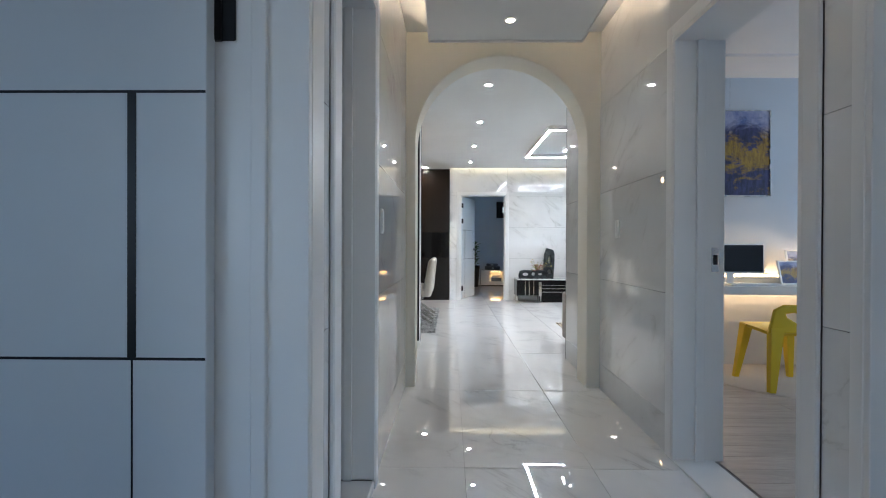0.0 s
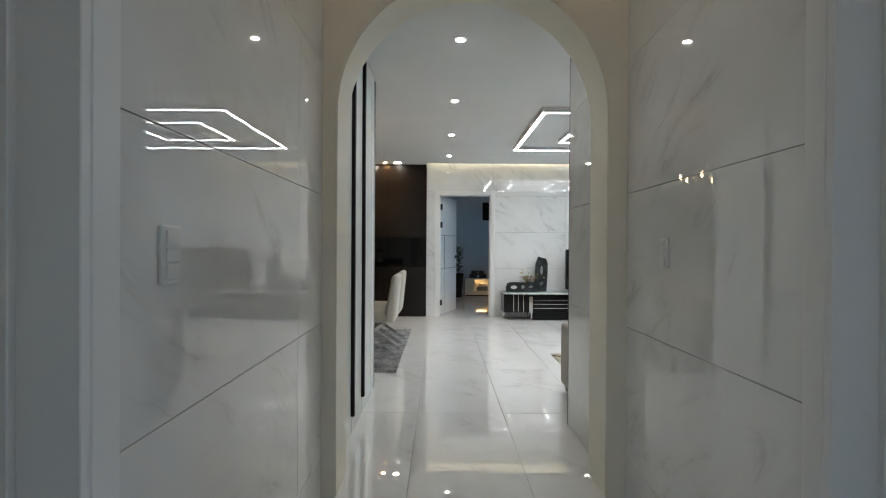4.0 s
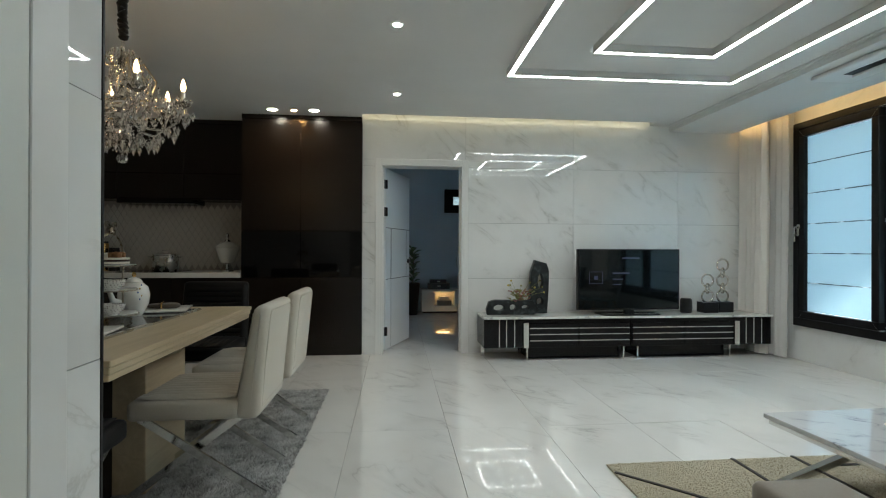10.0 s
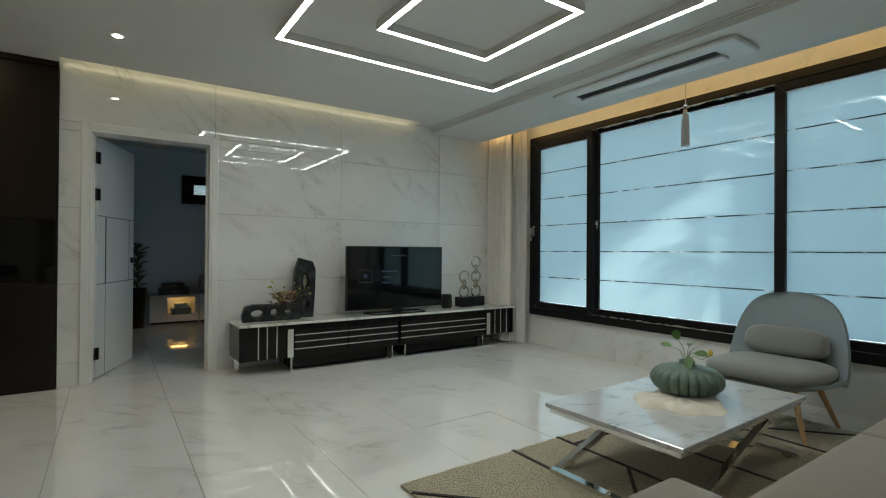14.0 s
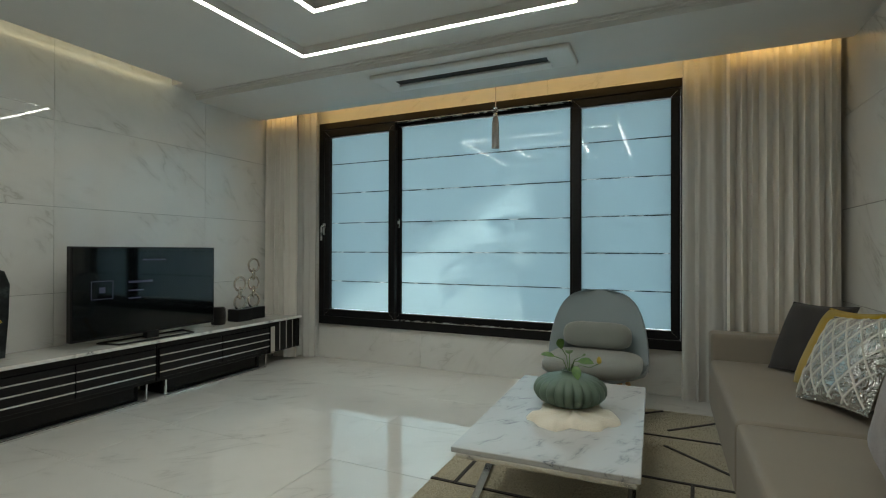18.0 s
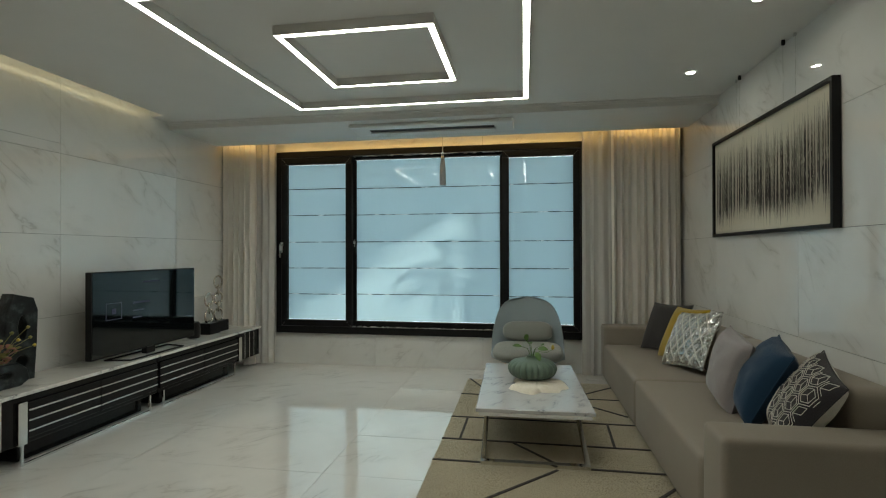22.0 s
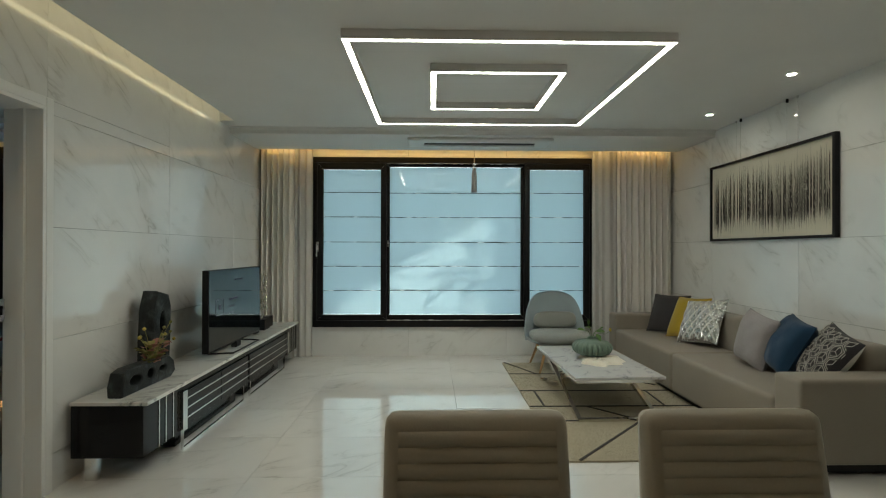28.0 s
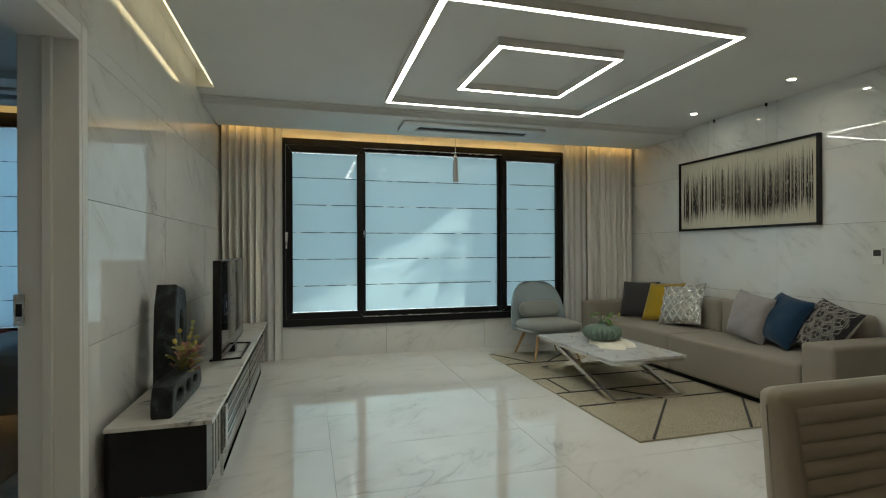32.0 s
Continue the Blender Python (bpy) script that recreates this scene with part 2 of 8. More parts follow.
M_DOWN = glow("downlight_lens", (1.0, 0.95, 0.86), 110.0)


# ---- mesh helpers ----
def box(bm, x0, y0, z0, x1, y1, z1, bev=0.0, seg=1):
    v = [bm.verts.new((x, y, z)) for z in (z0, z1) for y in (y0, y1) for x in (x0, x1)]
    fs = [bm.faces.new([v[i] for i in f]) for f in ((0, 2, 3, 1), (4, 5, 7, 6), (0, 1, 5, 4), (2, 6, 7, 3), (0, 4, 6, 2), (1, 3, 7, 5))]
    if bev > 0:
        edges = list({e for f in fs for e in f.edges})
        bmesh.ops.bevel(bm, geom=edges, offset=bev, segments=seg, affect="EDGES", profile=0.6)
    return bm


def tube(bm, pts, r, n=8, closed=False, caps=True):
    """A round bar of radius r along the points; r may be a list."""
    pts = [Vector(p) for p in pts]
    rs = r if isinstance(r, (list, tuple)) else [r] * len(pts)
    rings, up = [], None
    for i, p in enumerate(pts):
        a = pts[i - 1] if (i > 0 or closed) else p
        b = pts[(i + 1) % len(pts)] if (i < len(pts) - 1 or closed) else p
        d = (b - a).normalized()
        if up is None:
            up = Vector((0, 0, 1)) if abs(d.z) < 0.9 else Vector((1, 0, 0))
        side = d.cross(up).normalized()
        up = side.cross(d).normalized()
        rings.append([bm.verts.new(p + rs[i] * (math.cos(k * math.tau / n) * side + math.sin(k * math.tau / n) * up)) for k in range(n)])
    last = len(rings) if closed else len(rings) - 1
    for i in range(last):
        a, b = rings[i], rings[(i + 1) % len(rings)]
        for k in range(n):
            bm.faces.new((a[k], a[(k + 1) % n], b[(k + 1) % n], b[k]))
    if caps and not closed:
        bm.faces.new(rings[0][::-1])
        bm.faces.new(rings[-1])
    return bm


def bar(bm, a, b, w, h, up=(0, 0, 1)):
    """A rectangular bar from a to b, w across and h along up."""
    a, b, u = Vector(a), Vector(b), Vector(up)
    d = (b - a).normalized()
    s = d.cross(u).normalized()
    u = s.cross(d).normalized()
    v = [bm.verts.new(p + s * i * w / 2 + u * j * h / 2) for p in (a, b) for i, j in ((-1, -1), (1, -1), (1, 1), (-1, 1))]
    for f in ((0, 1, 2, 3), (7, 6, 5, 4), (0, 4, 5, 1), (1, 5, 6, 2), (2, 6, 7, 3), (3, 7, 4, 0)):
        bm.faces.new([v[i] for i in f])
    return bm


def lathe(bm, prof, n=24, at=(0, 0, 0), ripple=None):
    """A turned body from (radius, height) pairs; ripple(angle, height) scales the radius."""
    rings = []
    for r, z in prof:
        if r < 1e-5:
            rings.append([bm.verts.new((at[0], at[1], at[2] + z))])
        else:
            rings.append([bm.verts.new((at[0] + r * (ripple(k * math.tau / n, z) if ripple else 1) * math.cos(k * math.tau / n),
                                        at[1] + r * (ripple(k * math.tau / n, z) if ripple else 1) * math.sin(k * math.tau / n), at[2] + z)) for k in range(n)])
    for a, b in zip(rings, rings[1:]):
        for k in range(n):
            k2 = (k + 1) % n
            if len(a) == 1 and len(b) == 1:
                continue
            if len(a) == 1:
                bm.faces.new((a[0], b[k2], b[k]))
            elif len(b) == 1:
                bm.faces.new((a[k], a[k2], b[0]))
            else:
                bm.faces.new((a[k], a[k2], b[k2], b[k]))
    return bm


def puff(bm, w, d, h, p=0.28, n=20, m=10, at=(0, 0, 0), wrinkle=0.0):
    """A stuffed rounded block, w by d by h."""
    def se(c, e):
        return math.copysign(abs(c) ** e, c)
    rings = []
    for j in range(1, m):
        t = -math.pi / 2 + math.pi * j / m
        ring = []
        for i in range(n):
            a = math.tau * i / n
            v = Vector((se(math.cos(t), 0.45) * se(math.cos(a), p) * w / 2, se(math.cos(t), 0.45) * se(math.sin(a), p) * d / 2, se(math.sin(t), 0.8) * h / 2))
            if wrinkle:
                v *= 1 + wrinkle * noise.noise(v * 9)
            ring.append(bm.verts.new(v + Vector(at)))
        rings.append(ring)
    lo, hi = bm.verts.new(Vector(at) - Vector((0, 0, h / 2))), bm.verts.new(Vector(at) + Vector((0, 0, h / 2)))
    for a, b in zip(rings, rings[1:]):
        for k in range(n):
            bm.faces.new((a[k], a[(k + 1) % n], b[(k + 1) % n], b[k]))
    for k in range(n):
        bm.faces.new((lo, rings[0][(k + 1) % n], rings[0][k]))
        bm.faces.new((hi, rings[-1][k], rings[-1][(k + 1) % n]))
    return bm


def mesh_of(name, bm, mat, smooth=None):
    bmesh.ops.recalc_face_normals(bm, faces=bm.faces)
    me = bpy.data.meshes.new(name)
    if smooth:
        for f in bm.faces:
            f.smooth = True
        for e in bm.edges:
            if len(e.link_faces) == 2 and e.calc_face_angle(0) > radians(smooth):
                e.smooth = False
    bm.to_mesh(me)
    bm.free()
    me.materials.append(mat)
    return me


def part(name, bm, mat, parent, label="", smooth=None):
    ob = new(name, mesh_of(name, bm, mat, smooth))
    ob.parent = parent
    return tagged(ob, label)


def thing(name, at, label, category, group="", turn=0.0):
    ob = new(name)
    ob.empty_display_size = 0.1
    ob.matrix_world = pose(*at, 0, 0, turn)
    return tagged(ob, label, category, group)


def solid(name, bm, mat, label, category="", kind="", at=(0, 0, 0), smooth=None, group="", turn=0.0):
    ob = new(name, mesh_of(name, bm, mat, smooth))
    ob.matrix_world = pose(*at, 0, 0, turn)
    return tagged(ob, label, category, group, kind)


def boxes(*lots, bev=0.0):
    bm = bmesh.new()
    for b in lots:
        box(bm, *b, bev)
    return bm


def tufts(x0, y0, x1, y1, z, count, h, spread, width, seed, fringe=0.0):
    """A field of pile: single blades, leaning at random, as one mesh."""
    r = np.random.default_rng(seed)
    base = np.stack([r.uniform(x0 - fringe, x1 + fringe, count), r.uniform(y0 - fringe, y1 + fringe, count), np.full(count, z)], 1)
    a = r.uniform(0, math.tau, count)
    lean = np.stack([r.normal(0, spread, count), r.normal(0, spread, count), r.uniform(0.6, 1.2, count) * h], 1)
    side = np.stack([np.cos(a), np.sin(a), np.zeros(count)], 1) * width / 2
    v = np.concatenate([base - side, base + side, base + lean], 1).reshape(-1, 3)
    me = bpy.data.meshes.new("tuft_field")
    me.from_pydata(v.tolist(), [], np.arange(3 * count).reshape(-1, 3).tolist())
    return me


# ---- plan: corridor runs along +y, living room opens to +x, dining and kitchen to -x ----
XL, XR = -0.337, 1.112          # corridor faces
XE = 1.090                      # tiled wall end between arch and sofa
XC = -0.334                     # closet face behind the arch
XW = 4.57                       # window wall face
YT, YS = 9.68, 4.64             # television wall and sofa wall faces
CEIL = 2.58
ARCH_Y0, ARCH_Y1 = 3.675, 3.943
ST = "structure"
T = 0.008                       # tile thickness

wall_tv = solid("wall_north", boxes((-0.02, YT + T, 0, 0.173, 9.845, 2.75), (1.091, YT + T, 0, 4.75, 9.845, 2.75), (0.173, YT + T, 2.085, 1.091, 9.845, 2.75)),
                M_GROUT, "white marble tiled television wall with an open doorway", kind=ST)
wall_window = solid("wall_east", boxes((XW + T, YS - 0.14, 0, 4.80, YT + 0.2, 0.365), (XW + T, YS - 0.14, 2.47, 4.80, YT + 0.2, 2.75),
                                       (XW + T, YS - 0.14, 0.365, 4.80, 5.615, 2.47), (XW + T, 9.09, 0.365, 4.80, YT + 0.2, 2.47)),
                    M_GROUT, "white marble wall with a wide window", kind=ST)
wall_sofa = solid("wall_south", boxes((XR + T, 4.50, 0, 4.75, YS - T, 2.75)), M_GROUT, "white marble tiled wall behind the sofa", kind=ST)
wall_hall_r = solid("wall_corridor_east", boxes((XR + T, 1.37, 0, 1.338, 1.55, 2.75), (XR + T, 2.455, 0, 1.338, 4.50, 2.75), (XR + T, 1.55, 2.09, 1.338, 2.455, 2.75),
                                                (XR + T, 0.36, 2.09, 1.338, 1.37, 2.75), (XR + T, -2.2, 0, 1.338, 0.36, 2.75)),
                    M_GROUT, "white marble tiled corridor wall with two doorways", kind=ST)
wall_hall_l = solid("wall_corridor_west", boxes((-0.535, 1.135, 0, XL - T, 1.425, 2.75), (-0.535, 2.12, 0, XL - T, 3.95, 2.75), (-0.535, 3.95, 0, XC - T, 5.49, 2.75), (-0.535, 1.425, 2.09, XL - T, 2.12, 2.75),
                                                (-0.535, 0.25, 2.12, XL - T, 1.135, 2.75), (-0.535, -2.2, 0, XL - T, 0.25, 2.75), (-0.535, 1.425, 0, XL - T, 2.12, 0.03)),
                    M_GROUT, "white marble tiled corridor wall with two doorways", kind=ST)
# opening added for the unseen fill lamp behind the corridor
solid("wall_entry", boxes((-0.535, -2.4, 0, -0.09, -2.2, 2.75), (0.87, -2.4, 0, 1.338, -2.2, 2.75), (-0.09, -2.4, 0, 0.87, -2.2, 0.42), (-0.09, -2.4, 2.18, 0.87, -2.2, 2.75)), M_WHITE, "white painted entrance wall with an unseen opening for an added lamp", kind=ST)

# dining and kitchen shell
solid("wall_dining_south", boxes((-4.7, 5.29, 0, -0.535, 5.49, 2.75)), M_WHITE, "white painted dining room wall", kind=ST)
solid("wall_dining_west", boxes((-4.9, 5.29, 0, -4.7, 10.5, 2.75)), M_WHITE, "white painted dining room wall", kind=ST)
solid("wall_kitchen_north", boxes((-4.7, 10.30, 0, -0.02, 10.5, 2.75)), M_WHITE, "white painted kitchen wall", kind=ST)

# study shell
solid("wall_study_north", boxes((1.338, 4.46, 0, 5.2, 4.496, 2.75)), M_ROOM, "pale blue wallpapered study wall", kind=ST)
# opening added for the study's fill lamp
solid("wall_study_east", boxes((5.2, 0.9, 0, 5.3, 2.08, 2.75), (5.2, 3.52, 0, 5.3, 4.5, 2.75), (5.2, 2.08, 0, 5.3, 3.52, 0.93), (5.2, 2.08, 2.17, 5.3, 3.52, 2.75)), M_ROOM, "pale blue wallpapered study wall with an unseen opening for an added lamp", kind=ST)
solid("wall_study_south", boxes((1.338, 0.85, 0, 5.3, 1.0, 2.75)), M_ROOM, "pale blue wallpapered study wall", kind=ST)
solid("wall_side_room", boxes((1.338, 0.2, 0, 2.4, 0.3, 2.75), (2.4, 0.2, 0, 2.5, 0.85, 2.75)), M_ROOM, "pale wallpapered wall of a side room", kind=ST)

# west bedroom shell
solid("wall_bedroom_west", boxes((-4.6, -2.4, 0, -4.5, 1.3, 2.75)), M_ROOM, "pale wallpapered bedroom wall", kind=ST)
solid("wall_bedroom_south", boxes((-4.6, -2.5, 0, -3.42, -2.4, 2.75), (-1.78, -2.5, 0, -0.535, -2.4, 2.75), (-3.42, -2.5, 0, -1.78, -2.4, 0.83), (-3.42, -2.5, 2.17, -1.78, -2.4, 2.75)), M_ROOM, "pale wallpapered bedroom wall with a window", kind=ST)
solid("wall_bedroom_north", boxes((-4.6, 1.22, 0, -0.535, 1.32, 2.75)), M_ROOM, "pale wallpapered bedroom wall", kind=ST)

# north bedroom shell
M_BATH = marble("bathroom_wall_tile", (0.62, 0.66, 0.68), (0.4, 0.43, 0.45), (0.0, 0.5, 0.0), 0.12, 0.0003)
solid("wall_room_north", boxes((-0.2, 13.5, 0, 1.25, 13.7, 2.75), (1.25, 13.5, 0, 2.25, 13.7, 1.84), (1.25, 13.5, 2.29, 2.25, 13.7, 2.75), (2.25, 13.5, 0, 5.0, 13.7, 2.75)),
      M_ROOM, "grey wallpapered bedroom wall with a small window", kind=ST)
solid("wall_room_west", boxes((-0.2, 9.846, 0, -0.02, 13.5, 2.75)), M_ROOM, "grey wallpapered bedroom wall", kind=ST)
solid("wall_room_south", boxes((1.091, 9.846, 0, 4.62, 9.86, 2.75), (-0.02, 9.846, 0, 0.173, 9.86, 2.75), (0.173, 9.846, 2.085, 1.091, 9.86, 2.75)), M_ROOM, "grey wallpapered bedroom wall", kind=ST)
solid("wall_room_east", boxes((4.60, 9.90, 0, 4.8, 13.5, 0.42), (4.60, 9.90, 2.56, 4.8, 13.5, 2.75), (4.60, 9.90, 0.42, 4.8, 10.3, 2.56), (4.60, 12.95, 0.42, 4.8, 13.5, 2.56)),
      M_ROOM, "grey wallpapered bedroom wall with a wide window", kind=ST)

# bathroom shell
solid("wall_bathroom_west", boxes((-1.85, 1.33, -0.05, -1.72, 3.9, 2.6)), M_BATH, "pale grey tiled bathroom wall", kind=ST)
solid("wall_bathroom_north", boxes((-1.72, 3.8, -0.05, -0.545, 3.9, 2.6)), M_BATH, "pale grey tiled bathroom wall", kind=ST)
solid("wall_bathroom_south", boxes((-1.72, 1.325, -0.05, -0.545, 1.37, 2.6)), M_BATH, "pale grey tiled bathroom wall", kind=ST)


# ---- floors and ceilings ----
floor = solid("floor", boxes((-4.75, -2.4, -0.15, 4.75, 13.7, -0.008)), M_FGROUT, "glossy white marble tiled floor", kind=ST)
M_PLANK = wood("grey_oak_plank", (0.30, 0.27, 0.25), (0.47, 0.43, 0.40), (2.0, 14.0, 14.0), 0.35)
M_DARKTILE = paint("dark_bathroom_tile", (0.035, 0.038, 0.042), 0.3, 60, 0.0003)
floor_study = solid("floor_study", boxes((1.20, 0.2, -0.05, 5.25, 4.48, -0.004)), M_GROUT, "grey oak plank study floor", kind=ST)
floor_bath = solid("floor_bathroom", boxes((-2.5, 1.35, -0.1, -0.50, 3.85, -0.05)), M_GROUT, "dark tiled bathroom floor", kind=ST)
solid("floor_bedroom", boxes((-4.55, -2.45, -0.05, -0.40, 1.25, 0.0)), M_PLANK, "grey oak bedroom floor", kind=ST)

solid("ceiling", boxes((-4.75, 3.95, CEIL, 3.49, 9.535, 2.80), (3.25, 9.535, CEIL, 3.49, YT, 2.80), (-0.02, 9.535, 2.72, 3.25, YT, 2.80), (-4.75, 9.535, CEIL, -0.02, 10.4, 2.80),
                       (3.49, YS - 0.1, 2.515, 4.27, YT, 2.80), (4.27, YS - 0.1, 2.70, 4.75, YT, 2.80)), M_CEIL,
      "white painted ceiling with a lit recess and a window soffit", kind=ST)
bm = boxes((3.478, YS, CEIL - 0.028, 3.49, YT, CEIL), (3.462, YS, CEIL - 0.012, 3.478, YT, CEIL))
solid("ceiling_moulding", bm, M_WHITE, "thin white moulding along the window soffit", kind=ST)
solid("ceiling_corridor", boxes((-0.54, -2.4, 2.66, 1.34, 3.95, 2.80)), M_CEIL, "white painted corridor ceiling", kind=ST)
solid("ceiling_study", boxes((1.3, 0.2, 2.60, 5.3, 4.5, 2.75)), M_CEIL, "white painted study ceiling", kind=ST)
solid("ceiling_bathroom", boxes((-1.85, 1.325, 2.39, -0.545, 3.9, 2.5)), M_WHITE, "white bathroom ceiling", kind=ST)
solid("ceiling_bedroom", boxes((-4.6, -2.5, 2.6, -0.535, 1.32, 2.75)), M_CEIL, "white bedroom ceiling", kind=ST)
solid("ceiling_room", boxes((-0.2, 9.86, 2.66, 3.5, 13.7, 2.8), (3.5, 9.86, 2.60, 4.38, 13.7, 2.8), (4.38, 9.86, 2.74, 4.8, 13.7, 2.8)), M_CEIL, "white bedroom ceiling", kind=ST)

# dropped panel in the corridor ceiling, lit from behind along both sides
tray = thing("ceiling_panel", (0, 0, 2.49), "white dropped ceiling panel with hidden lights", "ceiling panel")
tagged(tray, kind=ST)
part("panel", boxes((-0.15, -2.2, 0, 0.90, 3.42, 0.05), (-0.16, -2.2, -0.012, -0.15, 3.43, 0.052), (0.90, -2.2, -0.012, 0.91, 3.43, 0.052), (-0.15, 3.42, -0.012, 0.90, 3.43, 0.052)), M_CEIL, tray)
part("hanger", boxes((0.25, -2.0, 0.05, 0.50, 3.3, 0.17)), M_CEIL, tray)
for x in (-0.12, 0.84):
    part("light_strip", boxes((x, 0.5, 0.052, x + 0.025, 3.38, 0.064)), M_HALL, tray, "glowing white light strip")

# LED strips: television wall recess and window pocket
led = thing("cove_light", (0, 9.545, 2.60), "warm light strip hidden in the ceiling recess", "light strip")
part("strip", boxes((0.0, 0, 0, 3.22, 0.012, 0.02)), M_COVE, led)
led = thing("cove_light", (4.29, 0, 2.56), "golden light strip hidden above the curtains", "light strip")
part("strip", boxes((0, 4.7, 0, 0.012, 9.6, 0.02)), M_LEDW, led)


# ---- arch between corridor and living room ----
def arch_mesh():
    bm = bmesh.new()
    cx, r, spring, top = 0.3755, 0.6425, 1.84, 2.70
    x0, x1 = XL - 0.02, XR + 0.02
    n = 40
    turns = sorted([math.pi * k / n for k in range(n + 1)] + [math.atan2(top - spring, x1 - cx), math.pi - math.atan2(top - spring, cx - x0)], reverse=True)
    inner = [(cx - r, 0.0), (cx - r, spring * 0.5)] + [(cx + r * math.cos(a), spring + r * math.sin(a)) for a in turns] + [(cx + r, spring * 0.5), (cx + r, 0.0)]
    outer = []
    for x, z in inner:
        if z < spring:
            outer.append((x0 if x < cx else x1, z))
        else:
            a = math.atan2(z - spring, x - cx)
            dx, dz = math.cos(a), math.sin(a)
            s = min(((x1 - cx) / dx if dx > 1e-6 else 1e9), ((x0 - cx) / dx if dx < -1e-6 else 1e9), ((top - spring) / dz if dz > 1e-6 else 1e9))
            outer.append((cx + dx * s, spring + dz * s))
    rows = []
    for y in (ARCH_Y0, ARCH_Y1):
        rows.append(([bm.verts.new((x, y, z)) for x, z in inner], [bm.verts.new((x, y, z)) for x, z in outer]))
    (i0, o0), (i1, o1) = rows
    for k in range(len(inner) - 1):
        bm.faces.new((i0[k], i0[k + 1], o0[k + 1], o0[k]))
        bm.faces.new((i1[k], o1[k], o1[k + 1], i1[k + 1]))
        bm.faces.new((i0[k], i1[k], i1[k + 1], i0[k + 1]))
        bm.faces.new((o0[k], o0[k + 1], o1[k + 1], o1[k]))
    bm.faces.new((i0[0], o0[0], o1[0], i1[0]))
    bm.faces.new((i0[-1], i1[-1], o1[-1], o0[-1]))
    rim = [e for e in bm.edges if all(v in set(i0) for v in e.verts)]
    bmesh.ops.bevel(bm, geom=rim, offset=0.006, segments=2, affect="EDGES")
    return bm


solid("wall_arch", arch_mesh(), M_CREAM, "cream painted archway between corridor and living room", kind=ST, smooth=35)
solid("wall_arch_head", boxes((XL - 0.01, ARCH_Y0 + 0.004, 2.705, XR + 0.01, ARCH_Y1 - 0.004, 2.78)), M_CREAM, "cream painted head above the archway", kind=ST)


# ---- door frames and doors ----
def door_frame(name, axis, face, depth, a0, a1, top, side, label, casing=0.07, both=True, sill=0.0):
    """A lined opening: axis 'x' for a wall along y, with the room face at 'face', reaching depth behind it; side is the outward sign."""
    fr = thing(name, (0, 0, 0), label, "door frame")
    tagged(fr, kind=ST)

    def b(p0, p1, q0, q1, z0, z1, bev=0.004):
        p0, p1 = min(p0, p1), max(p0, p1)
        return box(bmesh.new(), p0, q0, z0, p1, q1, z1, bev) if axis == "x" else box(bmesh.new(), q0, p0, z0, q1, p1, z1, bev)

    out, back = face + side * 0.014, face - side * depth
    if both:
        back -= side * 0.014
    for q0, q1 in ((a0 - 0.004, a0 + 0.018), (a1 - 0.018, a1 + 0.004)):
        part("jamb", b(out, back, q0, q1, sill, top, 0.002), M_WHITE, fr)
        mid = (q0 + q1) / 2
        inn = 0.018 if q0 < (a0 + a1) / 2 else -0.018
        part("door_stop", b(face - side * depth * 0.42, face - side * depth * 0.60, mid + inn - 0.009, mid + inn + 0.009, sill, top - 0.018, 0.002), M_WHITE, fr)
    part("head", b(out, back, a0 - 0.004, a1 + 0.004, top - 0.018, top + 0.004, 0.002), M_WHITE, fr)
    faces = [(face, face + side * 0.016)] + ([(face - side * depth, face - side * (depth + 0.016))] if both else [])
    for f0, f1 in faces:
        part("casing", b(f0, f1, a0 - casing, a0 - 0.002, 0, top + casing), M_WHITE, fr)
        part("casing", b(f0, f1, a1 + 0.002, a1 + casing, 0, top + casing), M_WHITE, fr)
        part("casing", b(f0, f1 - 0.001 * side, a0 - 0.002, a1 + 0.002, top + 0.002, top + casing), M_WHITE, fr)
    return fr


frame_room = door_frame("door_1", "y", YT, 0.18, 0.178, 1.086, 2.08, -1, "white wooden door frame in the marble wall", 0.056)
frame_study = door_frame("door_2", "x", XR, 0.22, 1.555, 2.45, 2.09, -1, "white wooden door frame of the study")
frame_bath = door_frame("door_3", "x", XL, 0.20, 1.43, 2.115, 2.09, 1, "white wooden door frame of the bathroom", 0.075, True, 0.05)
door_frame("door_4", "x", XL, 0.19, 0.26, 1.13, 2.11, 1, "white wooden door frame of a bedroom", 0.11)
door_frame("door_5", "x", XR, 0.22, 0.37, 1.315, 2.09, -1, "white wooden door frame of a side room", 0.05)
solid("threshold", box(bmesh.new(), -0.53, 1.45, 0, XL + 0.012, 2.095, 0.05, 0.006), M_WHITE, "white stone bathroom threshold", kind=ST)
solid("threshold", box(bmesh.new(), XR - 0.01, 1.57, -0.003, 1.30, 2.435, 0.006, 0.002), M_WHITE, "white study door threshold", kind=ST)


